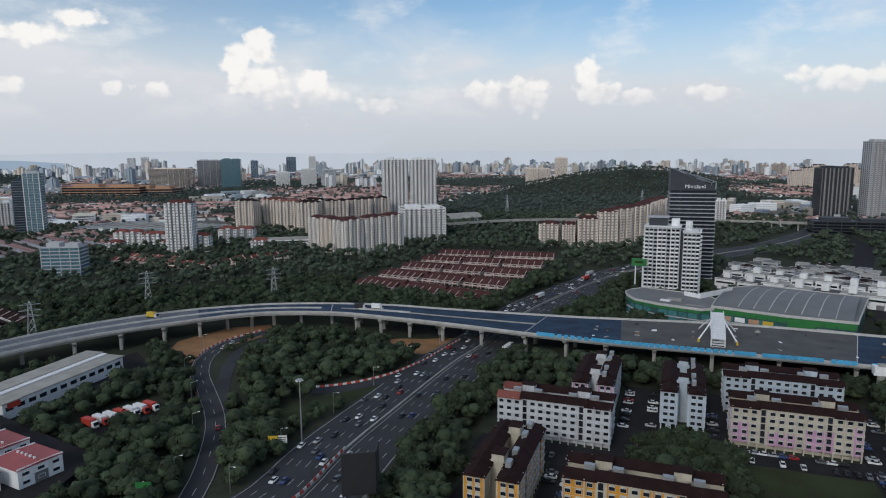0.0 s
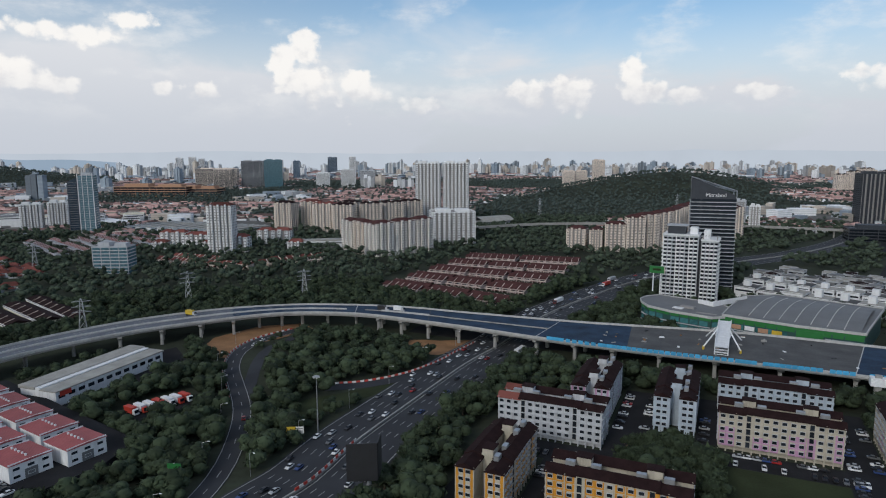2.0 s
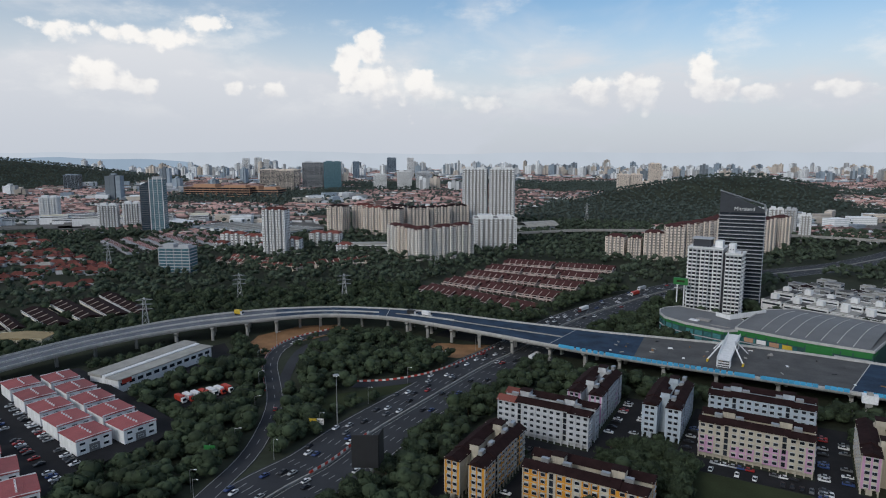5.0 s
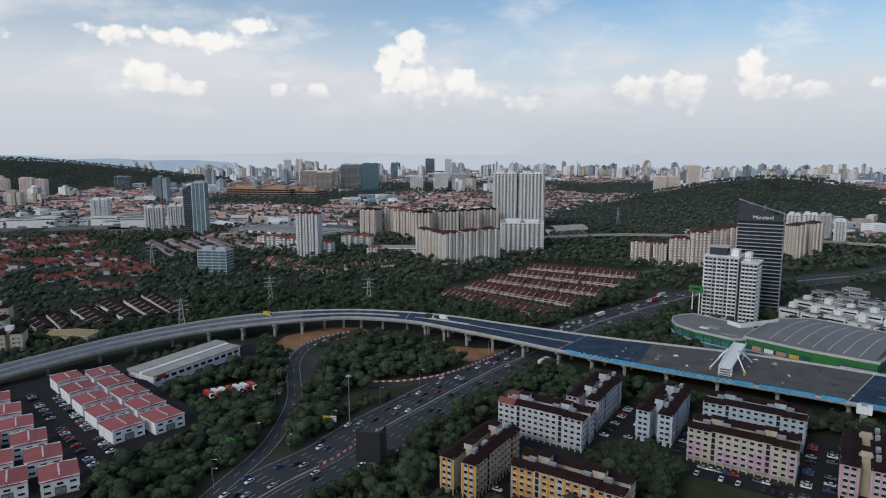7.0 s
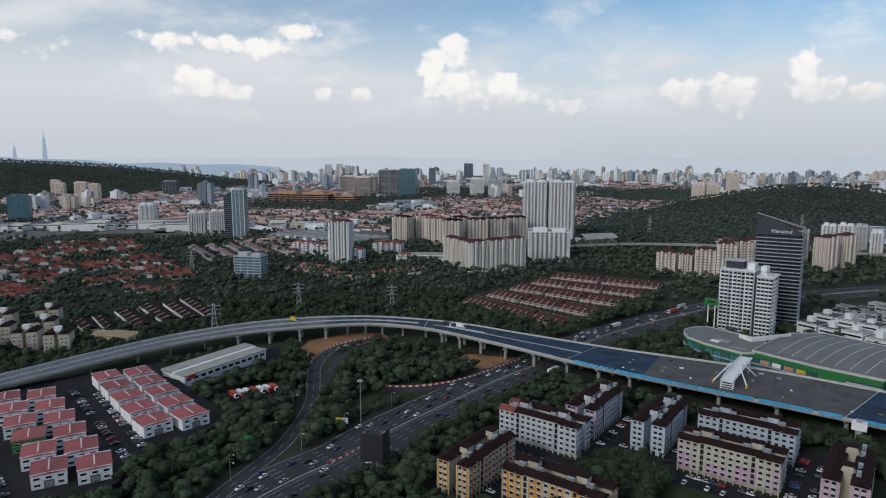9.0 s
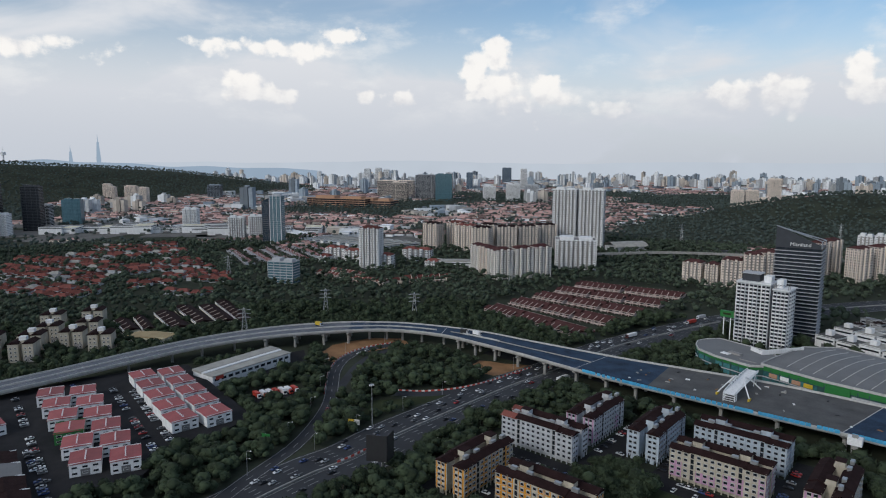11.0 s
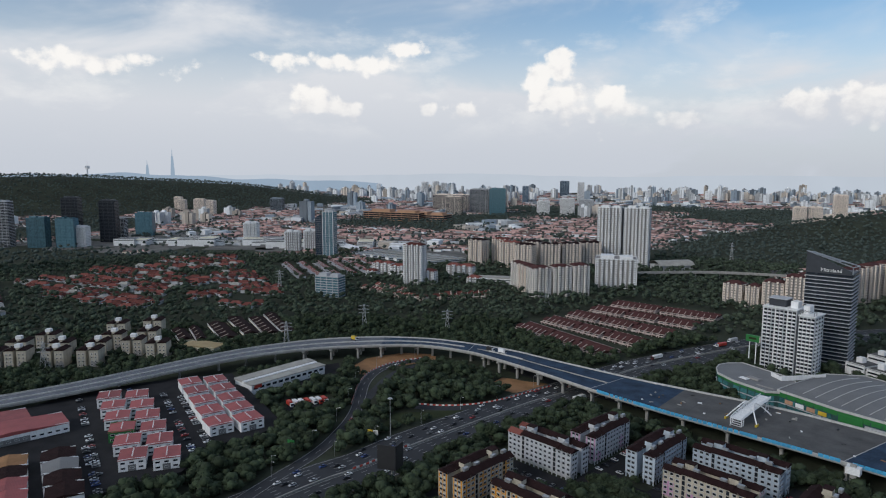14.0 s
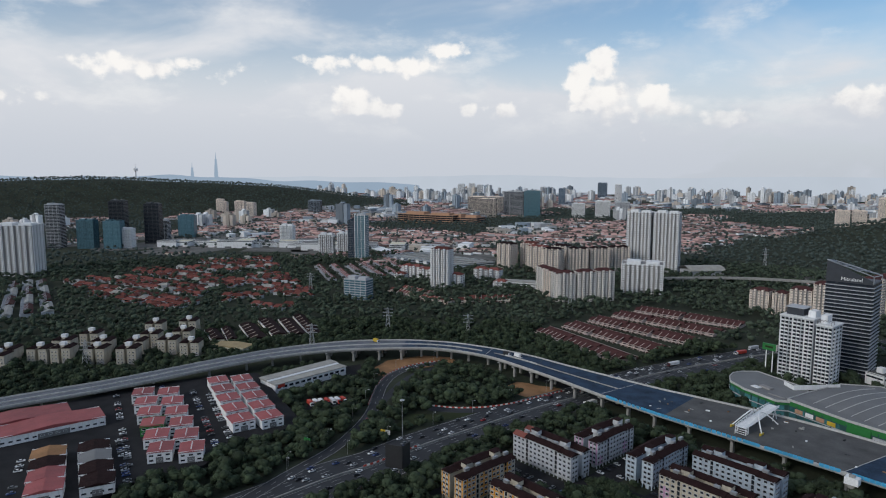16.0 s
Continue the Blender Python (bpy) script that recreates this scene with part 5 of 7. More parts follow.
# arched-front terraces by the flyover
for a, b, dp in (((-386, 364), (-327, 328), 16), ((-388, 391), (-321, 351), 15), ((-368, 403), (-306, 362), 15), ((-367, 424), (-291, 372), 13), ((-396, 328), (-357, 306), 12), ((-390, 344), (-346, 316), 9)):
    terrace("shop_terrace", a, b, dp, "tile", M["cream"], "terraced shophouses with maroon roofs beside the flyover", "shop terraces", 6.0, 5.0, False)
    KEEP.append([(a[0] - 3, a[1] - 3), (b[0] - 3, b[1] - 3), (b[0] + dp * 0.5 + 2, b[1] + dp * 0.8 + 2), (a[0] + dp * 0.5, a[1] + dp * 0.8 + 2)])
workshop("yellow_hall", pose(-341, 292, 0, 0, 0, 14), 36, 17, 5, "sandy yellow hall with flat yellow roof", "sandyroof", "cream")
KEEP.append([(-344, 286), (-300, 296), (-304, 318), (-346, 312)])


# detached houses with orange roofs
def house(x, y, turn, w, d, tiles, label):
    z = gz(x, y)
    root = thing("house", pose(x, y, z, 0, 0, turn), label, "house", "detached houses on the slope")
    part("wall", Shape().box(-w / 2, -d / 2, -2, w / 2, d / 2, 4.8), M["flatwhite"], root)
    part("roof", Shape().gable(-w / 2, -d / 2, w / 2, d / 2, 4.8, 2.8, 0.9, d * 0.35, "x"), tiles, root)
    part("porch_roof", Shape().gable(-w * 0.2, -d / 2 - 4, w * 0.35, -d / 2 + 0.5, 3.0, 1.2, 0.4, 1.0, "y"), tiles, root)
    part("window", window(4.2, 1.3, False), None, root, at=pose(w * -0.12, -d / 2, 3.1))


ESTATES = [[(-848, 418), (-853, 562), (-796, 621), (-671, 579), (-509, 388), (-615, 360), (-736, 391)],
           [(-643, 548), (-638, 668), (-443, 542), (-411, 450), (-480, 421)], [(-875, 680), (-782, 777), (-657, 686), (-740, 589)]]
rnd = random.Random(11)
for i in range(30):
    for j in range(27):
        p = Vector((-930 + i * 19.5, 330 + j * 18)) + Vector((0.45, 0.2)) * (j % 3)
        q = noise.noise(Vector((p.x / 75, p.y / 75, 3)))
        if not any(inside(p.x, p.y, o) for o in ESTATES) or q < -0.3 or j % 4 == 2:
            continue
        pale = rnd.random() < 0.13
        house(p.x + rnd.uniform(-1.5, 1.5), p.y + rnd.uniform(-1.5, 1.5), 25 + rnd.uniform(-5, 5) + (90 if q > 0.25 else 0), rnd.uniform(11, 15), rnd.uniform(9, 11), M["paleroof"] if pale else M["redtile"],
              "white house with pale grey hipped roof" if pale else "white house with orange-red hipped tile roof")
for k in range(3):
    a, b = Vector((-890, 368)) + Vector((7, 15)) * k, Vector((-640, 244)) + Vector((10, 19)) * k
    for t in range(4):
        terrace("terrace_row", a.lerp(b, t / 4 + 0.01), a.lerp(b, t / 4 + 0.22), 9, "paleroof" if (k + t) % 2 else "browntile", M["flatwhite"], "white terraced houses with pale and brown roofs", "white terraces beside woods", 6.5, 5.0)
a, b = Vector((-625, 735)), Vector((-505, 640))
for k in range(6):
    o = Vector((16, 21)) * k
    terrace("terrace_row", a + o, b + o, 9, "redtile", M["flatwhite"], "row of terraced houses with red roofs among trees", "red terraces", 6.5, 5.0)
KEEP_SPARSE = ESTATES + [[(-640, 720), (-500, 620), (-420, 750), (-560, 860)], [(-910, 370), (-640, 235), (-600, 290), (-880, 430)]]


# small flats beyond the flyover
def small_flat(x, y, turn, w=17, d=14, h=14):
    root = thing("small_apartment_block", pose(x, y, 0, 0, 0, turn), "cream low flats with dark roofs and white tank rooms", "apartment building", "small flats beyond the flyover")
    part("wall", Shape().box(0, 0, 0, w * 0.42, d, h).box(w * 0.58, 0, 0, w, d, h), M["flatcream"], root)
    part("link", Shape().box(w * 0.42, d * 0.3, 0, w * 0.58, d * 0.7, h + 1.5), M["flatcream"], root)
    part("tank_house", Shape().box(w * 0.36, d * 0.34, h + 1.5, w * 0.64, d * 0.66, h + 4.2), M["white"], root, "white rooftop tank housing")
    part("roof", Shape().gable(0, 0, w * 0.42, d, h + 0.1, 1.8, 0.5, 0, "y").gable(w * 0.58, 0, w, d, h + 0.1, 1.8, 0.5, 0, "y"), M["tile"], root)
    part("end_panel", Shape().box(w * 0.62, -0.06, 0, w * 0.98, 0, h * 0.3), M["recess"], root)
    for fl in range(4):
        for fx in (0.12, 0.3, 0.7, 0.88):
            part("window", window(1.35, 1.15), None, root, at=pose(w * fx, -0.07 if fx > 0.6 else 0, 1.2 + fl * 3.0))
    KEEP.append([(x - 4, y - 6), (x + w + 4, y - 6), (x + w + 4, y + d + 4), (x - 4, y + d + 4)])


for x, y in ((-462, 162), (-440, 178), (-452, 205), (-425, 190), (-418, 222), (-398, 205), (-392, 238), (-375, 220), (-440, 290), (-420, 315), (-372, 258), (-388, 285), (-405, 262), (-470, 135), (-448, 148), (-455, 232), (-345, 262)):
    small_flat(x, y, 35)

# low shop blocks behind the mall
rnd = random.Random(5)
for i in range(7):
    for j in range(5):
        p = Vector((178, 512)) + Vector((0.79, -0.61)) * i * 17 + Vector((0.5, 0.86)) * j * 34
        if j < 2:
            ob = workshop("shop_block", pose(p.x, p.y, 0, 0, 0, -38), 15.5, 17, 8 + rnd.uniform(-1, 2), "white low shop block with grey flat roof and tank room", "paleroof" if rnd.random() < 0.6 else "deck_old", "white", group="shop blocks behind the mall", pitch=0.3)
            part("tank_room", Shape().box(4.5, 6, 8, 9.5, 11, 13.2 + rnd.uniform(-0.6, 0.6)), M["white"], ob, "white rooftop tank room")
        elif rnd.random() < 0.8:
            for k in range(2):
                o = p + Vector((rnd.uniform(-3, 3), 15 * k))
                workshop("market_shed", pose(o.x, o.y, 0, 0, 0, -38 + rnd.uniform(-5, 5)), rnd.uniform(8, 15), rnd.uniform(7, 12), rnd.uniform(3.5, 5), "low shed with weathered grey roof among shops", rnd.choice(("deck_old", "greyroof", "paleroof", "tile")), "greywall", group="market sheds", pitch=0.8)
KEEP.append([(170, 505), (300, 415), (400, 560), (260, 690)])
# eastern towers
tower("dark_condominium", 551, 1098, -3, 50, 30, 80, M["darkwall"], "dark residential tower with white balconies", 25, 8, group="eastern towers", category="apartment tower")
tower("dark_condominium", 612, 1072, -3, 45, 30, 122, M["greywall"], "tall grey residential tower", 38, 8, group="eastern towers", category="apartment tower")
tower("dark_condominium", 640, 1110, -3, 40, 30, 112, M["darkwall"], "tall dark residential tower", 36, 8, group="eastern towers", category="apartment tower")
tower("retail_podium", 430, 872, -12, 100, 30, 16, M["darkwall"], "long dark retail podium beside the road", 4, 12, False, True, True, category="shopping centre")
# apartment pairs on the wooded hill
for x, y, w, h in ((128, 1935, 34, 62), (166, 1950, 34, 62), (228, 2060, 36, 92), (262, 2080, 70, 40), (205, 2050, 50, 35)):
    tower("hill_apartment", x, y, 5, w, 24, h, M["sandwall"], "beige apartment tower on a wooded hill", None, 6, group="hill apartments", z=0, category="apartment tower")
for i in range(7):
    tower("apartment_slab_tan", 900 + i * 42, 1950 + i * 20, 10, 34, 22, 52 + (i % 3) * 8, M["sandwall"], "tan distant apartment slab", None, 6, group="distant tan apartments", roof="tile", crown=False, category="apartment tower")
# western commercial centre
for x, y, t, w, d, h, wl, lb in ((-985, 385, 40, 60, 40, 82, "white", "white residential tower cluster on podium"), (-1325, 632, 35, 30, 25, 95, "greywall", "slim grey tower"),
                                (-1255, 660, 35, 36, 25, 62, "blueglass", "teal glass office block"), (-1205, 690, 35, 36, 25, 60, "blueglass", "dark teal glass office block"),
                                (-1265, 740, 35, 34, 25, 100, "darkwall", "dark office tower"), (-1225, 800, 35, 34, 25, 92, "darkwall", "dark office tower"), (-1190, 712, 35, 30, 25, 42, "white", "white block"),
                                (-1265, 830, 35, 50, 25, 50, "greywall", "grey office block"), (-1290, 935, 35, 40, 25, 55, "blueglass", "glass office block"), (-930, 940, 30, 30, 25, 45, "white", "white block"),
                                (-760, 885, 30, 30, 24, 38, "white", "white office block"), (-728, 905, 30, 28, 24, 40, "white", "white office block"), (-1000, 2000, 15, 60, 30, 66, "sandwall", "beige office block"),
                                (-930, 2060, 15, 70, 40, 92, "greywall", "grey office tower"), (-850, 2060, 15, 60, 40, 95, "blueglass", "blue-grey glass tower"), (-1190, 2240, 12, 150, 40, 62, "sandwall", "beige slab")):
    tower("office_block", x, y, t, w, d, h, M[wl], lb + " in the western town", None, 7, wl == "white", True, wl != "white", "blueglass" if wl == "blueglass" else "glass", group="western town towers", z=gz(x, y), category="office building")
for x, y, t, w, d, h, wl, lb in ((287, 1018, -20, 19, 18, 40, "white", "white"), (306, 1006, -15, 20, 18, 42, "white", "white"), (325, 996, -20, 16, 18, 42, "flatwhite", "grey-white"), (340, 976, -20, 15, 16, 36, "white", "white"),
                                (-1880, 1520, 25, 26, 22, 44, "sandwall", "beige"), (-1835, 1500, 25, 26, 22, 42, "sandwall", "beige"), (-1770, 1515, 20, 40, 22, 50, "sandwall", "beige"), (-1712, 1520, 20, 30, 22, 48, "sandwall", "beige"),
                                (-1660, 2940, 20, 34, 24, 96, "white", "white"), (-1612, 2975, 20, 34, 24, 100, "white", "white"), (-1575, 3000, 20, 30, 24, 92, "white", "white"), (-860, 3165, 15, 34, 28, 100, "white", "white"),
                                (-620, 2175, 15, 52, 26, 60, "white", "pale"), (-560, 2210, 15, 52, 26, 56, "flatwhite", "pale"), (-700, 2150, 15, 46, 26, 50, "white", "pale")):
    tower("far_apartment_block", x, y, t, w, d, h, M[wl], lb + " apartment tower standing among trees and houses", None, max(4, int(w / 5)), group="far apartment towers", z=gz(x, y), category="apartment tower")
for x, y, t, w, d, h, g, lb in ((-1630, 1755, 20, 46, 30, 50, "glass", "dark glass office block"), (-1160, 3780, 15, 56, 40, 96, "darkglass", "dark glass office tower"), (-1045, 2870, 15, 30, 26, 84, "darkglass", "slim dark tower")):
    tower("far_office_block", x, y, t, w, d, h, M["fargrey"], lb + " standing over low houses", None, 8, False, True, True, g, group="far office towers", z=gz(x, y), category="office tower")
for k in range(9):
    p = Vector((-590, 940)).lerp(Vector((-400, 890)), k / 9)
    workshop("white_shed", pose(p.x, p.y - 40, 0, 0, 0, 62), 92, 12, 5, "long white terrace with pale metal roof", "paleroof", "white", group="white sheds", pitch=1.2)
KEEP.append([(-600, 880), (-430, 820), (-350, 900), (-440, 1050), (-600, 970)])
workshop("white_hall", pose(-270, 738, 0, 0, 0, ang(-270, 738, -186, 759)), 86, 20, 8, "long white hall below apartment slabs", "paleroof", "white", pitch=1.0)
KEEP.append([(-275, 730), (-180, 752), (-186, 785), (-280, 765)])
root = thing("canopy_hall", pose(-725, 985, 0, 0, 0, -20), "pale flat canopy roof on slim columns", "canopy")
part("roof", Shape().add([(0, -8, 8), (112, -8, 4.6), (112, 22, 4.6), (0, 22, 9.5), (0, -8, 8.6), (112, -8, 5.2), (112, 22, 5.2), (0, 22, 10.1)], [(0, 3, 2, 1), (4, 5, 6, 7), (0, 1, 5, 4), (1, 2, 6, 5), (2, 3, 7, 6), (3, 0, 4, 7)]), M["whitesteel"], root)
for x in (6, 40, 74, 106):
    for y in (-4, 18):
        part("column", Shape().tube((x, y, 0), (x, y, 5), 0.5, 0.5, 8), M["metal"], root)
# arched station hall beside the rail viaduct
root = thing("station_hall", pose(-52, 985, 0, 0, 0, 38), "pale arched metal station hall among trees", "station")
s = Shape()
for i in range(13):
    a = math.pi * (0.12 + 0.76 * i / 12)
    for x in (0, 62):
        s.v.append((x, 20 - 21 * math.cos(a), 4 + 11 * math.sin(a)))
for i in range(12):
    s.f.append((2 * i, 2 * i + 1, 2 * i + 3, 2 * i + 2)), s.mi.append(0)
part("roof", s, M["paleroof"], root)
part("wall", Shape().box(2, 3, 0, 60, 37, 8), M["greywall"], root)
KEEP.append([(-60, 980), (-10, 1020), (-40, 1060), (-85, 1015)])
for i in range(26):
    x, y = -1180 + i * 22 + rnd.uniform(-20, 20), 780 + i * 9 + rnd.uniform(-40, 40)
    workshop("retail_hall", pose(x, y, 0, 0, 0, 30), rnd.uniform(25, 55), rnd.uniform(20, 40), rnd.uniform(8, 18), "white low retail hall in the western town", "greyroof" if i % 3 else "cream", "white", group="western retail halls", pitch=0.8)
KEEP.append([(-1350, 620), (-1200, 620), (-700, 850), (-700, 960), (-900, 1000), (-1350, 950)])
tower("orange_mall", -1125, 1660, 2, 210, 60, 26, M["malltan"], "long terracotta shopping centre", 4, 20, False, True, True, category="shopping centre")
tower("orange_mall", -960, 1690, 2, 120, 60, 20, M["malltan"], "long terracotta shopping centre", 3, 12, False, True, True, category="shopping centre")


# ---- far city, joined as one mass ----
def district(x, y):
    """What covers the far land here: woods, houses, town or flats."""
    if gz(x, y) > 12 or any(inside(x, y, o) for o in WOODS):
        return "woods"
    if any(inside(x, y, o) for o in RED_TOWN):
        return "houses"
    d = math.hypot(x - 60, y)
    if noise.noise(Vector((x / 480, y / 480, 1.7))) < (-0.08 if d < 2400 else -0.24):
        return "woods"
    q = noise.noise(Vector((x / 360, y / 360, 8.1)))
    return "town" if q > (0.26 if d < 2600 else 0.12) else "flats" if q < -0.34 else "houses"


def far_city():
    rnd = random.Random(21)
    walls = {"farwall": Shape(), "farbeige": Shape(), "fargrey": Shape()}
    roofs, streets = Shape(), Shape()

    def block(x, y, t, w, dd, z, h, mat, ridge):
        c, s = math.cos(t), math.sin(t)
        o = [(x + px * c - py * s, y + px * s + py * c) for px, py in ((-w / 2, -dd / 2), (w / 2, -dd / 2), (w / 2, dd / 2), (-w / 2, dd / 2))]
        walls[mat].slab(o, z - 4, z + h)
        if ridge:
            over = 1.12
            e = [(x + (px - x) * over, y + (py - y) * over, z + h - 0.3) for px, py in o]
            m = [((o[0][0] + o[3][0]) / 2, (o[0][1] + o[3][1]) / 2, z + h + ridge), ((o[1][0] + o[2][0]) / 2, (o[1][1] + o[2][1]) / 2, z + h + ridge)]
            roofs.add(e + m, [(0, 1, 5, 4), (2, 3, 4, 5), (3, 0, 4), (1, 2, 5)])

    def flats(x, y, t, w, dd, z, h, mat):
        """A notched apartment tower of three stepped bays and a roof house."""
        c, s = math.cos(t), math.sin(t)
        for k, (f, dy, dh) in enumerate(((-0.34, 0.0, -2.0), (0.0, -2.0, 1.5), (0.34, 0.0, -1.0))):
            block(x + f * w * c - dy * s, y + f * w * s + dy * c, t, w * 0.3, dd, z, h + dh, mat, 0)
        block(x, y, t, w * 0.8, dd * 0.7, z, h - 3, mat, 0)
        block(x, y, t, w * 0.3, dd * 0.4, z, h + 5, mat, 0)

    step = 150
    for i in range(-33, 34):
        for j in range(5, 33):
            cx, cy = i * step + rnd.uniform(-20, 20), j * step + rnd.uniform(-20, 20)
            d = math.hypot(cx - 60, cy)
            a = math.degrees(math.atan2(cx - 100, cy + 60))
            if not 1040 < d < 4650 or not -76 < a < 43:
                continue
            kind = district(cx, cy)
            t = rnd.choice((0.15, 0.5, 1.1, -0.4, 0.8))
            c, s = math.cos(t), math.sin(t)
            if kind == "woods":
                continue

            h = step / 2 - 2
            streets.add([(cx + u * c - v * s, cy + u * s + v * c, gz(cx + u * c - v * s, cy + u * s + v * c) + 0.5) for u, v in ((-h, -h), (0, -h), (h, -h), (-h, 0), (0, 0), (h, 0), (-h, h), (0, h), (h, h))],
                        [(0, 1, 4, 3), (1, 2, 5, 4), (3, 4, 7, 6), (4, 5, 8, 7)])

            def spot(u, v):
                x, y = cx + u * c - v * s, cy + u * s + v * c
                if d < 2300 and any(inside(x, y, k) for k in KEEP):
                    return None
                return x, y, gz(x, y)
            if kind == "houses":
                for v in range(-66, 70, 18 if d < 2400 else 26):
                    u = -74.0
                    fine = d < 2400
                    while u < 60:
                        L = rnd.uniform(9, 24) if fine else rnd.uniform(16, 46)
                        q = spot(u + L / 2, v)
                        if q and rnd.random() < 0.86 and q[2] < 12:
                            block(q[0], q[1], t, L, rnd.uniform(8, 11), q[2], rnd.uniform(4, 6), "farwall" if rnd.random() < 0.6 else "farbeige", rnd.uniform(1.6, 2.8) if rnd.random() < 0.88 else 0)
                        u += L + rnd.uniform(2, 9)
            elif kind == "town":
                for k in range(11):
                    q = spot(rnd.uniform(-70, 70), rnd.uniform(-70, 70))
                    if q and q[2] < 12:
                        block(*q[:2], t, rnd.uniform(14, 48), rnd.uniform(12, 28), q[2], rnd.uniform(6, 16), rnd.choice(("farwall", "farwall", "farbeige", "fargrey")), 0)
                if d > 1900 and rnd.random() < 0.5:
                    q = spot(0, 0)
                    if q:
                        flats(*q[:2], t * 0.3, rnd.uniform(26, 44), 20, q[2], rnd.uniform(35, 70), rnd.choice(("farwall", "fargrey")))
            else:
                for k in range(rnd.randint(2, 5)):
                    q = spot(rnd.uniform(-65, 65), rnd.uniform(-65, 65))
                    if q and q[2] < 12 and d > 1500:
                        flats(*q[:2], t * 0.3, rnd.uniform(24, 40), rnd.uniform(14, 20), q[2], rnd.uniform(22, 42) * (1.0 if d < 2600 else 1.35), rnd.choice(("farwall", "farbeige")))
                for k in range(8):
                    q = spot(rnd.uniform(-70, 70), rnd.uniform(-70, 70))
                    if q:
                        block(*q[:2], t, rnd.uniform(14, 40), 10, q[2], 5, "farwall", 2.5)
    # the dense skyline
    for i in range(1500):
        a = radians(rnd.uniform(-75, 42))
        d = rnd.uniform(3000, 4680)
        x, y = 60 + d * math.sin(a), d * math.cos(a)
        q = noise.noise(Vector((math.degrees(a) / 5, d / 1500, 6)))
        if gz(x, y) > 12 or q < -0.05 or d < 3600 and rnd.random() < 0.7:
            continue
        flats(x, y, rnd.uniform(-0.4, 0.4), rnd.uniform(16, 40), rnd.uniform(14, 24), 0, rnd.choice((26, 34, 42, 52, 68)) * rnd.uniform(0.8, 1.2) * (0.75 + 0.9 * max(0, q)), rnd.choice(("farwall", "farwall", "farwall", "farbeige", "fargrey")))
    for nm, lb in (("farwall", "distant pale city buildings in haze"), ("farbeige", "distant beige city buildings in haze"), ("fargrey", "distant grey glass city buildings in haze")):
        whole("far_city_buildings", walls[nm], M[nm], lb, "city", kind="stuff")
    whole("pavement_far_streets", streets, M["farstreet"], "distant grey streets and paved yards", "street", kind="stuff")
    whole("far_city_roofs", roofs, M["farroof"], "distant red and brown house roofs", "roofs", kind="stuff")


far_city()
# two far supertall towers and a telecommunications tower
for nm, a, d, h, w, lb in (("supertall_tower", -51.2, 4300, 290, 24, "far slender blue-grey supertall tower"), ("supertall_tower", -53.1, 4350, 225, 24, "far blue-grey tower with flat top"), ("telecom_tower", -57.4, 4200, 210, 9, "far white telecommunications tower")):
    x, y = 75 + d * math.sin(radians(a)), -60 + d * math.cos(radians(a))
    s = Shape()
    if nm == "telecom_tower":
        s.tube((0, 0, 0), (0, 0, h * 0.8), 6, 4, 10).tube((0, 0, h * 0.8), (0, 0, h * 0.88), 13, 13, 10).tube((0, 0, h * 0.88), (0, 0, h), 2, 0.5, 6)
    else:
        s.tube((0, 0, 0), (0, 0, h * 0.55), w * 0.6, w * 0.5, 6).tube((0, 0, h * 0.55), (0, 0, h * 0.85), w * 0.5, w * 0.25, 5).tube((0, 0, h * 0.85), (0, 0, h), w * 0.12, 0.8, 5)
    # supertall towers glow in the mountains' haze colour; the telecom tower is plain white
    whole(nm, s, M["haze_glow_near"] if nm != "telecom_tower" else M["white"], lb + " on the horizon", "tower", m=pose(x, y, 0))


def far_hills():
    # both ridges emit their haze tone instead of being lit
    for d0, mat, base, amp, seed, a0, a1, lb in ((4760, "haze_glow_far", 128, 26, 2, -90, 55, "faint pale hills on the horizon"), (4720, "haze_glow_near", 150, 85, 9, -90, -34, "blue-grey mountains on the horizon")):
        v, f, n = [], [], 240
        for i in range(n + 1):
            t = i / n
            a = radians(a0 + (a1 - a0) * t)
            h = base + amp * noise.noise(Vector((t * (a1 - a0) / 14, seed, 0))) + amp * 0.35 * noise.noise(Vector((t * (a1 - a0) / 3, seed, 4)))
            if a1 < 0:
                h = h * (1 - t) ** 0.6 + 60 * t
            for d, z in ((d0, -5), (d0 + 8, h), (d0 + 30, h - 5)):
                v.append((60 + d * math.sin(a), d * math.cos(a), z))
        for i in range(n):
            for j in (0, 1):
                k = 3 * i + j
                f.append((k + 3, k, k + 1, k + 4))
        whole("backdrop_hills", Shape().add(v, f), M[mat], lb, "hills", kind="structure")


far_hills()


# ---- trees ----
def ico(sub):
    bm = bmesh.new()
    bmesh.ops.create_icosphere(bm, subdivisions=sub, radius=1.0)
    v = np.array([p.co for p in bm.verts])
    f = np.array([[q.index for q in p.verts] for p in bm.faces])
    bm.free()
    return v, f


ICO1, ICO2 = ico(1), ico(2)


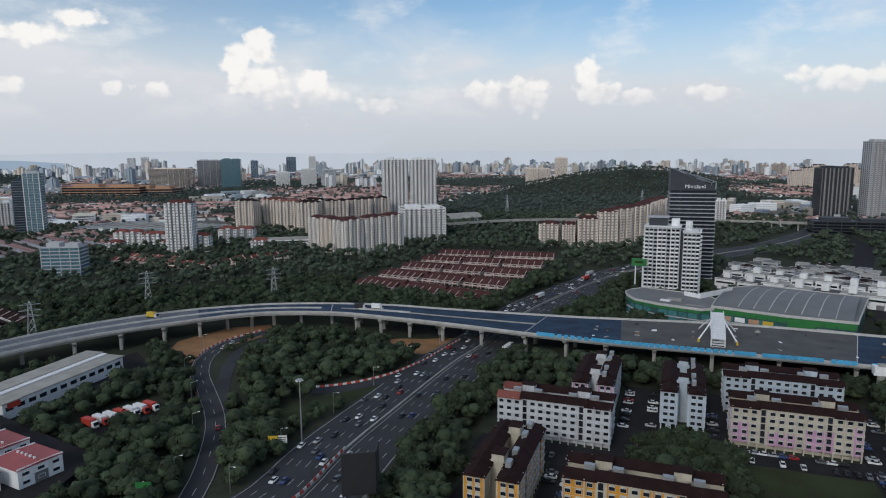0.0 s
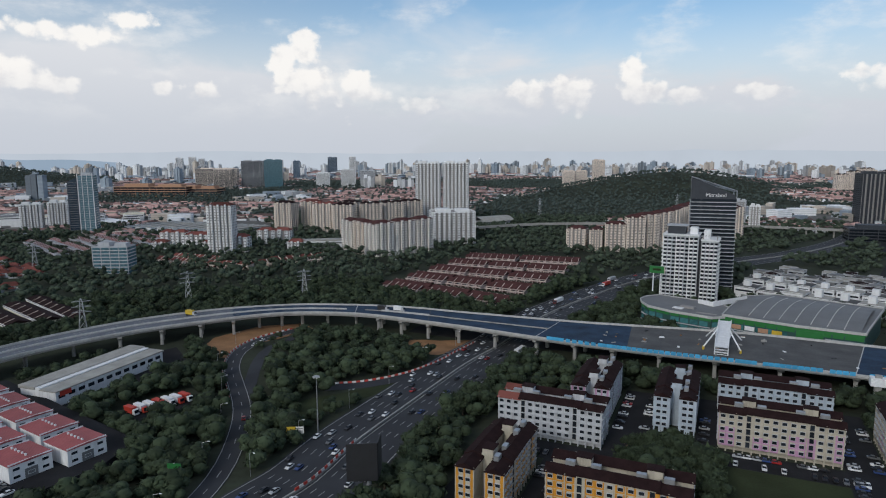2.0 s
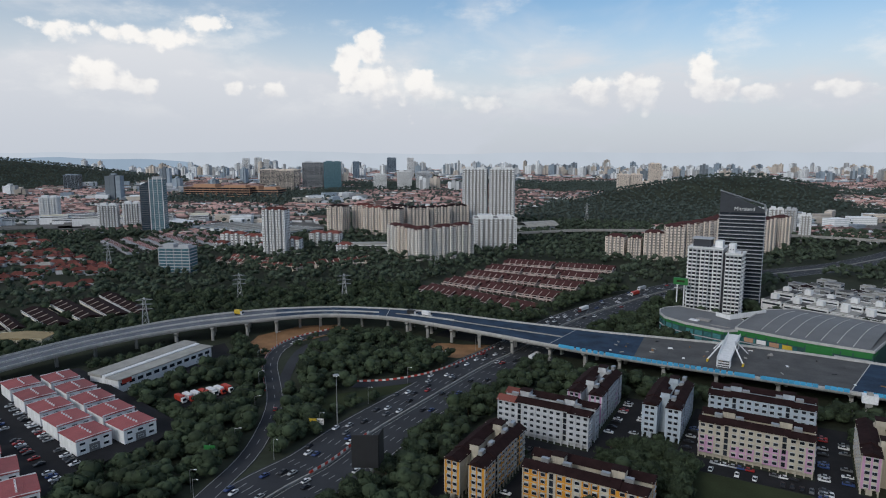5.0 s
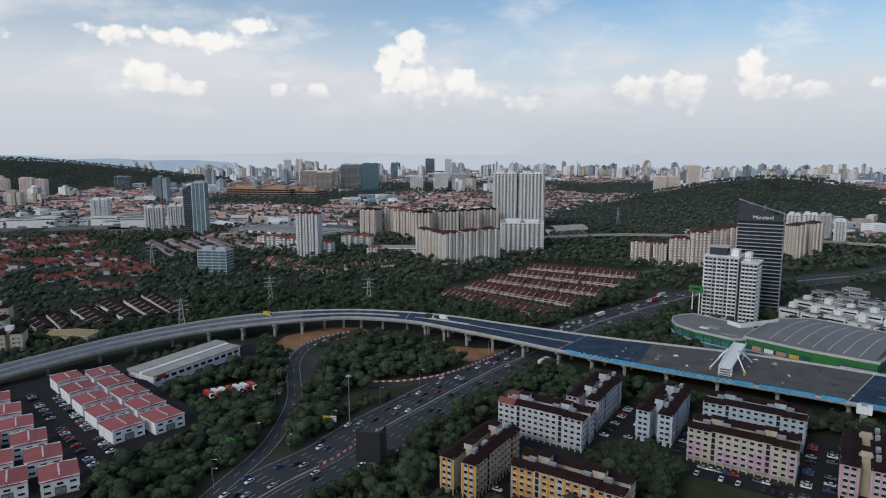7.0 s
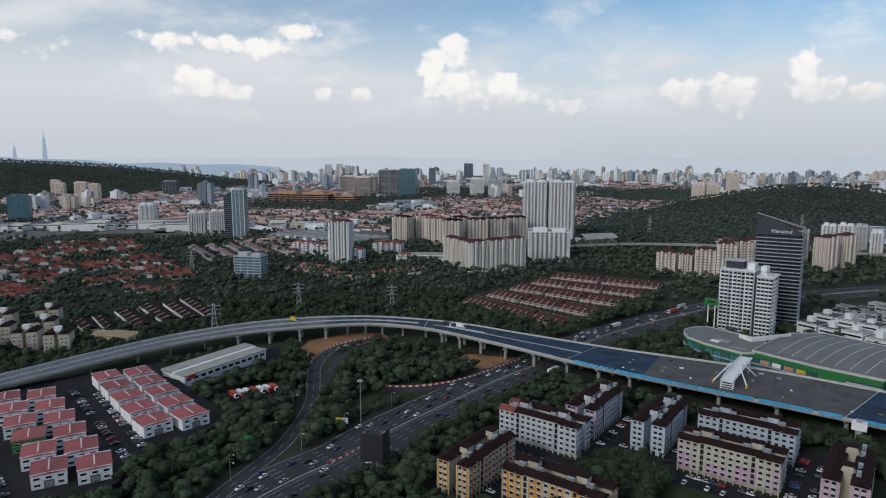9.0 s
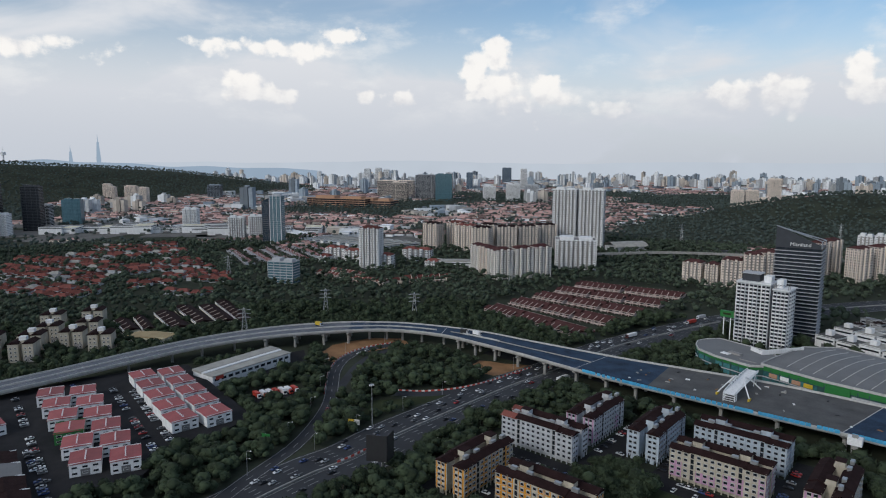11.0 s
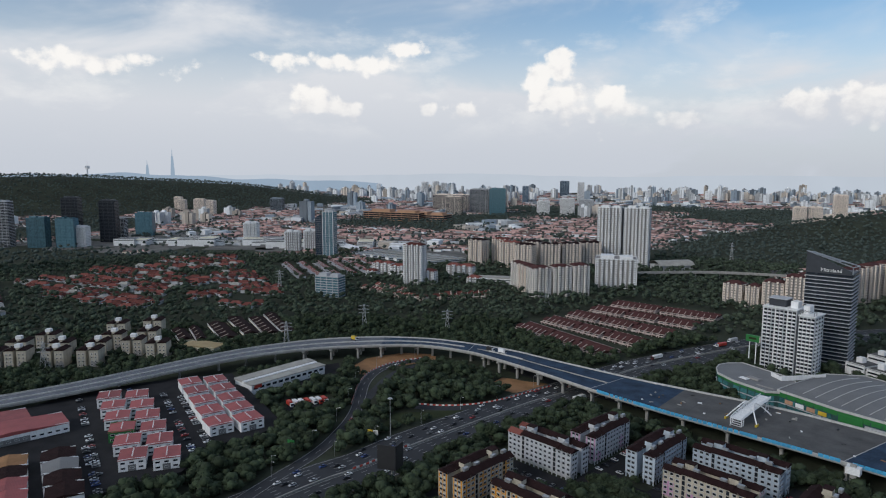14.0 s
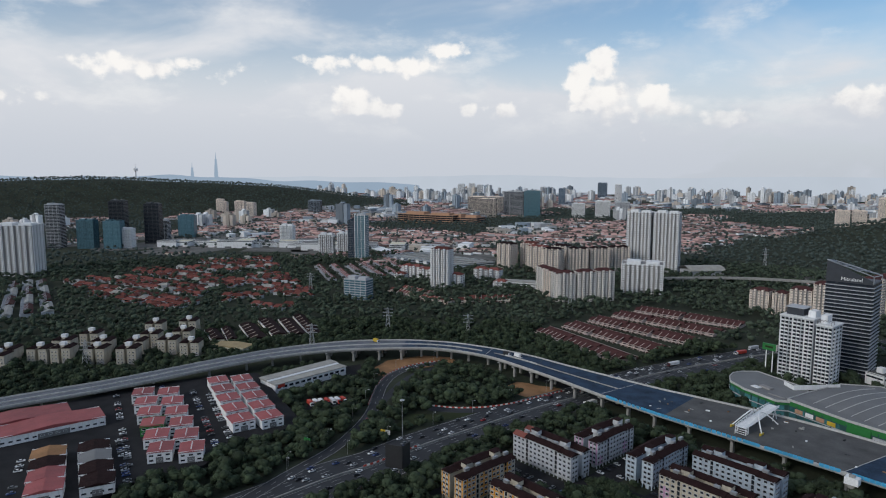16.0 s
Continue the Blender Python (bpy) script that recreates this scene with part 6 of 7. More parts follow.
def crown(seed, lumps, leaves, base):
    """One tree crown of radius about 1: rough lumps and many small leaf clumps."""
    r = np.random.RandomState(seed)
    vs, fs, k = [], [], 0
    for i in range(lumps):
        bv, bf = base
        a, rad = r.uniform(0, 6.28), r.uniform(0.15, 0.62) if i else 0.0
        c = np.array([math.cos(a) * rad, math.sin(a) * rad, r.uniform(-0.15, 0.45) if i else 0.25])
        size = r.uniform(0.32, 0.55)
        v = bv * (size * (0.9 + r.uniform(-0.16, 0.16, (len(bv), 1)))) * [1, 1, 0.8] + c
        vs.append(v), fs.append(bf + k)
        k += len(v)
        m = leaves // lumps
        d = r.normal(size=(m, 3))
        d /= np.linalg.norm(d, axis=1)[:, None]
        d[:, 2] = np.abs(d[:, 2]) * 0.9 - 0.15
        p = c + d * size * r.uniform(0.8, 1.28, (m, 1)) * [1, 1, 0.85]
        t = r.normal(size=(m, 2, 3)) * 0.062
        tri = np.stack([p - t[:, 0], p + t[:, 0], p + t[:, 1] * 1.4], 1).reshape(-1, 3)
        vs.append(tri), fs.append(np.arange(len(tri)).reshape(-1, 3) + k)
        k += len(tri)
    return np.concatenate(vs), np.concatenate(fs)


NEAR_CROWNS = [crown(i, 6, 240, ICO2) for i in range(8)]
WOOD_CROWNS = [crown(30 + i, 5, 170, ICO1) for i in range(6)]
FAR_CROWNS = [crown(50 + i, 2, 30, ICO1) for i in range(4)]
TINY_CROWNS = [crown(80 + i, 1, 8, (ICO1[0], ICO1[1])) for i in range(3)]


# ---- lots, fields and bare earth round the flats and ramps ----
A0 = Vector((1, 238))


def uv(u, v):
    p = A0 + U * u + V * v
    return (p.x, p.y)


def quad_uv(u0, v0, u1, v1):
    return [uv(u0, v0), uv(u1, v0), uv(u1, v1), uv(u0, v1)]


for i, (u0, v0, u1, v1) in enumerate(((42, -1, 58, 70), (75, 4, 83, 72), (-6, -15, 50, -0.5), (58, 5.5, 75, 19), (83, 5.5, 140, 18), (126, 18, 139.5, 76), (126, -40, 139.5, 5.5), (23.5, -64, 33.5, -15), (33.5, -36, 80, -29), (83, 36, 126, 52), (-2, -64, 6, -20), (140, -2, 175, 15))):
    o = quad_uv(u0, v0, u1, v1)
    whole("pavement_flats", Shape().slab(o, -0.3, 0.04 + 0.004 * i), M["lot"], "worn dark asphalt car park between flats", "car park", kind="structure")
    KEEP.append(quad_uv(u0 - 2, v0 - 2, u1 + 2, v1 + 2))
whole("ground_field", Shape().slab(quad_uv(79, -34, 125.5, 5), -0.3, 0.02), M["grass"], "patchy green field beside flats", "field", kind="structure")
KEEP.append(quad_uv(84, -30, 125, 5))
for i, o in enumerate(([(-155, 318), (-146, 350), (-126, 384), (-138, 396), (-164, 386), (-182, 356), (-176, 322)], [(-62, 343), (-38, 337), (-24, 345), (14, 352), (20, 362), (-20, 368), (-58, 366)])):
    v = []
    for (x0, y0), (x1, y1) in zip(o, o[1:] + o[:1]):
        for k in range(4):
            x, y = x0 + (x1 - x0) * k / 4, y0 + (y1 - y0) * k / 4
            v.append((x + 2.5 * noise.noise(Vector((x / 6, y / 6, 0))), y + 2.5 * noise.noise(Vector((x / 6, y / 6, 9)))))
    whole("ground_bare_earth", Shape().slab(v, -0.3, 0.05 + 0.01 * i), M["sand"], "bare orange construction earth under the flyover", "earth", kind="structure")
    KEEP.append(o)
for o in ([(-86, 236), (-60, 272), (-34, 318), (-42, 300), (-72, 276), (-92, 262)],):
    whole("ground_verge", Shape().slab(o, -0.3, 0.03), M["grass"], "rough green grass verge", "grass", kind="structure")
    KEEP.append(o)
whole("pavement_truck_lot", Shape().slab([(-150, 226), (-140, 250), (-150, 266), (-170, 248), (-160, 232)], -0.3, 0.05), M["lot"], "worn lot with parked trucks", "car park", kind="structure")
KEEP.append([(-148, 222), (-136, 250), (-150, 270), (-174, 248), (-162, 230)])


# ---- vehicles ----
def car_meshes():
    """Body and glass of a saloon, rounded by stepped sections."""
    prof = [(-2.15, 0.45, 0.80), (-2.05, 0.35, 0.86), (-1.2, 0.3, 0.92), (1.0, 0.3, 0.94), (1.9, 0.32, 0.80), (2.15, 0.42, 0.66)]
    v, f = [], []
    for x, zl, zh in prof:
        hw = 0.86 if abs(x) < 2 else 0.74
        v += [(x, -hw, zl), (x, hw, zl), (x, hw, zh - 0.08), (x, hw - 0.1, zh), (x, -hw + 0.1, zh), (x, -hw, zh - 0.08)]
    for i in range(len(prof) - 1):
        for j in range(6):
            a, b = 6 * i + j, 6 * i + (j + 1) % 6
            f.append((a, b, b + 6, a + 6))
    f += [(5, 4, 3, 2, 1, 0), tuple(range(6 * len(prof) - 6, 6 * len(prof)))]
    k = len(v)
    v += [(-0.95, -0.6, 1.42), (0.35, -0.6, 1.42), (0.35, 0.6, 1.42), (-0.95, 0.6, 1.42), (-0.95, -0.6, 1.36), (0.35, -0.6, 1.36), (0.35, 0.6, 1.36), (-0.95, 0.6, 1.36)]
    f += [(k, k + 1, k + 2, k + 3)] + [(k + 4 + i, k + 4 + (i + 1) % 4, k + (i + 1) % 4, k + i) for i in range(4)]
    body = Shape().add(v, f)
    gl = Shape().add([(-1.75, -0.74, 0.9), (1.1, -0.74, 0.9), (1.1, 0.74, 0.9), (-1.75, 0.74, 0.9), (-0.95, -0.6, 1.38), (0.35, -0.6, 1.38), (0.35, 0.6, 1.38), (-0.95, 0.6, 1.38)],
                     [(0, 1, 5, 4), (1, 2, 6, 5), (2, 3, 7, 6), (3, 0, 4, 7)])
    return body, gl


CAR_BODY, CAR_GLASS = car_meshes()
CAR_PAINT = {}
for nm, c, k in (("white", (0.72, 0.72, 0.72), 9), ("silver", (0.38, 0.39, 0.40), 5), ("black", (0.015, 0.015, 0.018), 7), ("grey", (0.12, 0.125, 0.13), 4), ("red", (0.30, 0.02, 0.02), 2), ("blue", (0.03, 0.06, 0.18), 2)):
    CAR_PAINT[nm] = (CAR_BODY.mesh("car_body", material("car_paint_" + nm, c, 0.3, dark=0.92, light=1.05, scale=0.5, fine=3.0, bump=0.0)), k)
CAR_GLASS = CAR_GLASS.mesh("car_glass", M["glass"])
WHEEL = Shape().tube((0, -0.1, 0), (0, 0.1, 0), 0.31, None, 10).mesh("wheel", M["rubber"])
CAR_PICK = [n for n, (_, k) in CAR_PAINT.items() for _ in range(k)]


def car(m, rnd, group, wheels):
    nm = rnd.choice(CAR_PICK)
    ob = new("car", CAR_PAINT[nm][0])
    ob.matrix_basis = m
    tagged(ob, f"{nm} saloon car " + ("on the motorway" if wheels else "parked in a lot beside buildings"), "car", group)
    part("car_glass", CAR_GLASS, None, ob)
    if wheels:
        for x in (-1.35, 1.35):
            for y in (-0.78, 0.78):
                part("wheel", WHEEL, None, ob, at=pose(x, y, 0.31))


def truck(m, cab, box, label, group, length=8.5):
    root = thing("truck", m, label, "truck", group)
    cabin = part("cab", Shape().add([(3.2, -1.15, 0.6), (5.0, -1.15, 0.6), (5.0, 1.15, 0.6), (3.2, 1.15, 0.6), (3.2, -1.15, 2.9), (4.6, -1.15, 2.9), (4.6, 1.15, 2.9), (3.2, 1.15, 2.9)],
                            [(0, 3, 2, 1), (4, 5, 6, 7), (0, 1, 5, 4), (1, 2, 6, 5), (2, 3, 7, 6), (3, 0, 4, 7)]), cab, root)
    part("windscreen", Shape().add([(4.98, -1.0, 1.5), (4.98, 1.0, 1.5), (4.68, 1.0, 2.7), (4.68, -1.0, 2.7)], [(0, 1, 2, 3)]), M["glass"], cabin)
    part("cargo_box", Shape().box(3.0 - length, -1.25, 1.0, 3.0, 1.25, 3.6), box, root)
    part("chassis", Shape().box(3.0 - length, -0.6, 0.55, 4.8, 0.6, 0.98), M["black"], root)
    for x in (3.9, 1.5 - length / 2, 3.9 - length):
        for y in (-1.0, 1.0):
            part("wheel", WHEEL, None, root, at=Matrix.Translation((x, y, 0.48)) @ Matrix.Scale(1.55, 4))


def on_line(pts, s):
    """Point and heading at s metres along a polyline."""
    for (x0, y0), (x1, y1) in zip(pts, pts[1:]):
        L = math.hypot(x1 - x0, y1 - y0)
        if s <= L:
            return x0 + (x1 - x0) * s / L, y0 + (y1 - y0) * s / L, math.degrees(math.atan2(y1 - y0, x1 - x0))
        s -= L
    return None


rnd = random.Random(9)
SMOOTH_HW = [tuple(p) for p in curve([Vector(p) for p in HIGHWAY], 8)]
for lane, gap, back in ((17.0, 36, True), (13.4, 21, True), (9.8, 19, True), (6.2, 24, True), (2.9, 36, True), (-2.9, 58, False), (-6.2, 46, False), (-9.8, 50, False), (-13.4, 58, False), (-17, 120, False)):
    s = 55 + rnd.uniform(0, gap)
    while s < 640:
        p = on_line(SMOOTH_HW, s)
        x, y, a = p
        nx, ny = -math.sin(radians(a)), math.cos(radians(a))
        m = pose(x + nx * lane, y + ny * lane, 0.14, 0, 0, a + (180 if back else 0) + rnd.uniform(-1, 1))
        if rnd.random() < 0.05:
            truck(m, M[rnd.choice(("white", "maroon", "redplastic"))], M[rnd.choice(("white", "white", "redplastic", "greywall"))], "box truck with plain sides on the motorway", "motorway trucks", rnd.uniform(7, 11))
            s += 12
        else:
            car(m, rnd, "motorway traffic", s < 330)
        s += gap * rnd.uniform(0.45, 1.6)
for s in (150, 265, 275):
    x, y, a = on_line(RAMP, s)
    car(pose(x + 1.8, y, 0.22, 0, 0, a), rnd, "motorway traffic", True)


def park(p, q, face, pitch=3.0, fill=0.5, z=0.09):
    p, q = Vector(p), Vector(q)
    n = int((q - p).length / pitch)
    for i in range(n):
        if rnd.random() < fill:
            c = p.lerp(q, (i + 0.5) / n)
            car(pose(c.x, c.y, z, 0, 0, face + rnd.uniform(-3, 3) + 180 * rnd.randint(0, 1)), rnd, "parked cars", False)


for a, b, f in ((uv(44.8, 18), uv(44.8, 66), GRID), (uv(55, 22), uv(55, 66), GRID), (uv(78, 22), uv(78, 50), GRID), (uv(0, -11), uv(46, -11), GRID + 90), (uv(88, 8), uv(136, 8), GRID + 90), (uv(86, 14.5), uv(120, 14.5), GRID),
                (uv(129, -6), uv(129, 70), GRID), (uv(137, 0), uv(137, 60), GRID), (uv(25.6, -60), uv(25.6, -22), GRID), (uv(31.5, -60), uv(31.5, -20), GRID), (uv(88, 44), uv(124, 44), GRID + 90), (uv(36, -31.5), uv(78, -31.5), GRID + 90)):
    park(a, b, f)
for a, b, f in (((-292, 170), (-172, 106), 60), ((-282, 185), (-276, 200), 0), ((-250, 205), (-150, 148), 60), ((-243, 212), (-152, 160), 60), ((-246, 252), (-205, 228), 60), ((-222, 118), (-165, 88), 60), ((-212, 124), (-150, 92), 60), ((-232, 78), (-178, 46), 60)):
    park(a, b, f, 3.4, 0.6, LOT_Z + 0.01)
for i in range(7):
    truck(pose(-162 + i * 2.6, 238 + i * 3.0, 0.08, 0, 0, -25), M["redplastic" if i % 2 else "white"], M["white" if i % 3 else "redplastic"], "red and white lorry parked in a yard", "parked lorries", 6.0)


# ---- barriers ----
def barrier_line(pts, z, group, step=2.1):
    red = Shape().add([(-0.95, -0.28, 0), (0.95, -0.28, 0), (0.95, 0.28, 0), (-0.95, 0.28, 0), (-0.95, -0.1, 0.95), (0.95, -0.1, 0.95), (0.95, 0.1, 0.95), (-0.95, 0.1, 0.95)],
                      [(4, 5, 6, 7), (0, 1, 5, 4), (1, 2, 6, 5), (2, 3, 7, 6), (3, 0, 4, 7)])
    meshes = [red.mesh("water_barrier", M["redplastic"]), red.mesh("water_barrier", M["whiteplastic"])]
    s, i = 0.0, 0
    while True:
        p = on_line(pts, s)
        if not p:
            break
        whole("water_barrier", meshes[i % 2], None, ("red" if i % 2 == 0 else "white") + " plastic water-filled road barrier", "barrier", pose(p[0], p[1], z, 0, 0, p[2]), group)
        s += step
        i += 1


sm = lambda pts: [tuple(p) for p in curve([Vector(p) for p in pts], 5)]
barrier_line([(x, y) for x, y in sides([Vector(p) for p in sm(LOOP)], 4.6, 0)[0]], 0.05, "barriers along the loop road")
barrier_line([(x, y) for x, y in sides([Vector(p) for p in sm(RAMP)], 4.7, 0)[0]][34:], 0.05, "barriers along the slip road")
mid = [on_line(SMOOTH_HW, s)[:2] for s in range(96, 140, 4)]
barrier_line(mid, 1.0, "barriers on the motorway median")


# ---- masts, signs, pylons ----
def mast(x, y, h):
    root = thing("light_mast", pose(x, y, 0), "tall grey steel high-mast light beside the motorway", "street lamp")
    part("pole", Shape().tube((0, 0, 0), (0, 0, h), 0.35, 0.15, 8), M["metal"], root)
    ring = part("ring", Shape().tube((0, 0, h), (0, 0, h + 0.25), 1.3, 1.3, 12), M["metal"], root)
    lamp = Shape().box(-0.3, -0.25, -0.25, 0.3, 0.25, 0.0).mesh("floodlight", M["whitesteel"])
    for i in range(6):
        part("floodlight", lamp, None, ring, at=pose(1.2 * math.cos(i * 1.047), 1.2 * math.sin(i * 1.047), h))


mast(-73, 229, 24)


def street_lamp(x, y, turn):
    root = thing("street_lamp", pose(x, y, 0, 0, 0, turn), "slim grey street lamp with one arm", "street lamp", "street lamps along the roads")
    part("pole", Shape().tube((0, 0, 0), (0, 0, 9), 0.11, 0.07, 6), M["metal"], root)
    arm = part("arm", Shape().tube((0, 0, 9), (2.2, 0, 9.5), 0.06, 0.05, 6), M["metal"], root)
    part("lamp_head", Shape().box(2.0, -0.18, 9.4, 2.9, 0.18, 9.55), M["whitesteel"], arm)


for s in range(60, 330, 35):
    x, y, a = on_line(SMOOTH_HW, s)
    street_lamp(x - 22 * math.sin(radians(a)), y + 22 * math.cos(radians(a)), a - 90)
for s in range(70, 300, 38):
    x, y, a = on_line(RAMP, s)
    street_lamp(x - 7.2 * math.sin(radians(a)), y + 7.2 * math.cos(radians(a)), a - 90)

root = thing("billboard", pose(-41, 177, 0, 0, 0, 12), "large black-backed roadside billboard on a steel post", "billboard")
front = part("panel", Shape().box(-5, -0.2, 8.2, 5, 0.2, 21.2), M["black"], root, "blank black panel")
part("panel", Shape().box(-0.2, 0, 8.2, 0.2, 7.5, 21.2), M["black"], root, "blank black panel", at=pose(5.1, 0.3, 0, 0, 0, -8))
part("post", Shape().tube((2.2, 2.6, 0), (2.2, 2.6, 10), 0.7, 0.7, 10), M["metal"], root)
s = Shape()
for k in range(5):
    s.beam((-4.8 + k * 2.4, 0.3, 8.4), (-4.8 + k * 2.4, 0.3, 21), 0.18)
s.beam((-5, 0.45, 12), (5, 0.45, 12), 0.2).beam((-5, 0.45, 17), (5, 0.45, 17), 0.2)
part("panel_frame", s, M["metal"], front)

root = thing("billboard_green", pose(111.5, 481, 0, 0, 0, -20), "green billboard with plain mark on two white poles", "billboard")
for x in (-2.6, 2.6):
    part("pole", Shape().tube((x, 0, 0), (x, 0, 24.2), 0.5, 0.4, 10), M["whitesteel"], root)
part("panel", Shape().box(-5.4, -1.1, 24.2, 5.4, 1.1, 29.4), M["green"], root, "green sign panel")
part("mark", Shape().box(-3, -1.16, 26.2, 3, -1.1, 27.8), M["grass"], root, "plain pale green shape")
part("end_panel", Shape().box(5.4, -1.1, 24.2, 5.6, 1.1, 29.4), M["sandwall"], root)

root = thing("road_sign", pose(-79, 219, 0, 0, 0, 10), "white and yellow road sign board on two posts", "sign")
for x in (-2, 2):
    part("post", Shape().tube((x, 0, 0), (x, 0, 6.5), 0.12, 0.12, 6), M["metal"], root)
part("board", Shape().box(-3.4, -0.12, 3.6, 0.2, 0, 6.6), M["yellow"], root, "yellow board half")
part("board", Shape().box(0.25, -0.12, 3.6, 3.4, 0, 6.6), M["whiteplastic"], root, "white board half with dark bars")
for z in (4.3, 5.0, 5.7):
    part("text_bar", Shape().box(0.6, -0.15, z, 3.0, -0.12, z + 0.22), M["black"], root)
root = thing("road_sign_green", pose(-108, 180, 0, 0, 0, 5), "green roadside sign on a pale post", "sign")
part("post", Shape().tube((0, 0, 0), (0, 0, 9), 0.25, 0.2, 8), M["whitesteel"], root)
part("board", Shape().box(-2.4, -0.3, 6.2, 2.4, -0.2, 9), M["green"], root)


def pylon(x, y, h, turn):
    root = thing("power_pylon", pose(x, y, gz(x, y), 0, 0, turn), "grey steel lattice power pylon among trees", "pylon", "power pylons")
    s = Shape()
    lev = [0, 0.25, 0.45, 0.62, 0.77, 0.9, 1.0]
    wid = [3.0, 2.2, 1.7, 1.3, 1.0, 0.8, 0.15]
    for (z0, w0), (z1, w1) in zip(zip(lev, wid), zip(lev[1:], wid[1:])):
        c0 = [(sx * w0, sy * w0, z0 * h) for sx, sy in ((-1, -1), (1, -1), (1, 1), (-1, 1))]
        c1 = [(sx * w1, sy * w1, z1 * h) for sx, sy in ((-1, -1), (1, -1), (1, 1), (-1, 1))]
        for i in range(4):
            s.beam(c0[i], c1[i], 0.22).beam(c0[i], c1[(i + 1) % 4], 0.13).beam(c0[(i + 1) % 4], c1[i], 0.13)
    part("lattice", s, M["metal"], root)
    for z in (0.64, 0.77, 0.9):
        part("cross_arm", Shape().beam((-5.5, 0, z * h + 0.6), (5.5, 0, z * h + 0.6), 0.25).beam((-5.5, 0, z * h + 0.6), (0, 0, z * h + 1.8), 0.15).beam((5.5, 0, z * h + 0.6), (0, 0, z * h + 1.8), 0.15), M["metal"], root)


for x, y, h in ((-242, 437, 27), (-262, 345, 26), (-382, 198, 26), (-120, 640, 30), (-158, 459, 26), (-470, 560, 28), (40, 1150, 36), (300, 1250, 38)):
    pylon(x, y, h, 30)

# unfinished pier beside the deck
root = thing("unfinished_pier", pose(169, 283, 0, 0, 0, GRID), "tall pale concrete pier with a bare hammerhead", "pier")
part("column", Shape().slab([(-1.3, -1), (1.3, -1), (1.6, 0), (1.3, 1), (-1.3, 1), (-1.6, 0)], 0, 10.5), M["concrete"], root)
head = part("pier_head", Shape().box(-3.2, -2.2, 10.5, 3.2, 2.2, 14.2), M["whitesteel"], root, "pale precast pier head")
part("pier_block", Shape().box(-1.4, -1.2, 14.2, 1.2, 0.8, 15.4), M["concrete"], head)


# white steel footbridge section standing on the deck
def gantry():
    p, q = Vector((112, 319, 0)), Vector((126, 361, 0))
    L = (q - p).length
    root = thing("steel_gantry", pose(p.x, p.y, 11.25, 0, 0, ang(p.x, p.y, q.x, q.y)), "white arched steel gantry standing on the bare deck", "gantry")
    w, z0, z1 = 3.2, 4.0, 7.2
    low = lambda t: z0 + (z1 - z0) * t
    for y in (-w, w):
        s = Shape()
        n = 12
        for i in range(n):
            t0, t1 = i / n, (i + 1) / n
            a, b = (t0 * L, y, low(t0)), (t1 * L, y, low(t1))
            au, bu = (t0 * L, y, low(t0) + 2.2 * math.sin(math.pi * (0.15 + 0.7 * t0))), (t1 * L, y, low(t1) + 2.2 * math.sin(math.pi * (0.15 + 0.7 * t1)))
            s.beam(a, b, 0.35).beam(au, bu, 0.35).beam(a, au, 0.22).beam(a, bu, 0.2)
        part("side_truss", s, M["whitesteel"], root)
    for i in range(11):
        t = (i + 0.1) / 11
        x = t * L
        part("deck_panel", Shape().add([(x, -w, low(t)), (x + L / 11.6, -w, low(t) + 0.27), (x + L / 11.6, w, low(t) + 0.27), (x, w, low(t)), (x, -w, low(t) + 0.2), (x + L / 11.6, -w, low(t) + 0.47), (x + L / 11.6, w, low(t) + 0.47), (x, w, low(t) + 0.2)],
                                       [(0, 3, 2, 1), (4, 5, 6, 7), (0, 1, 5, 4), (1, 2, 6, 5), (2, 3, 7, 6), (3, 0, 4, 7)]), M["whitesteel"], root)
    for sg in (-1, 1):
        s, pts = Shape(), []
        for k in range(15):
            t = k / 14
            pts.append((L * (0.18 + 0.5 * t), sg * (9.0 - 6.2 * math.sin(math.pi * t)), 9.6 * math.sin(math.pi * min(1, t * 0.93 + 0.035))))
        for a, b in zip(pts, pts[1:]):
            s.tube(a, b, 0.38, 0.38, 8)
        part("arch", s, M["whitesteel"], root)
        for k in (4, 7, 10):
            part("tie", Shape().tube(pts[k], (pts[k][0], sg * w, low(pts[k][0] / L)), 0.12, 0.12, 6), M["whitesteel"], root)
        part("base_block", Shape().box(L * 0.14, sg * 9 - 0.5, 0, L * 0.22, sg * 9 + 0.5, 1.3), M["yellow"], root, "yellow steel base")
    s = Shape()
    for x in (0.2, 3.4):
        for y in (-w, w):
            s.beam((x, y, 0), (x, y, 4.2), 0.35)
    for z in (0.1, 1.4, 2.8, 4.1):
        s.beam((0.2, -w, z), (0.2, w, z), 0.25).beam((3.4, -w, z), (3.4, w, z), 0.25).beam((0.2, -w, z), (3.4, -w, z), 0.25).beam((0.2, w, z), (3.4, w, z), 0.25)
    part("support_tower", s, M["whitesteel"], root)
    s = Shape()
    for y in (-w, w):
        s.beam((L * 0.8, y, 0), (L * 0.86, y, low(0.86)), 0.3).beam((L * 0.93, y, 0), (L * 0.88, y, low(0.86)), 0.3)
    part("support_leg", s, M["whitesteel"], root)


gantry()

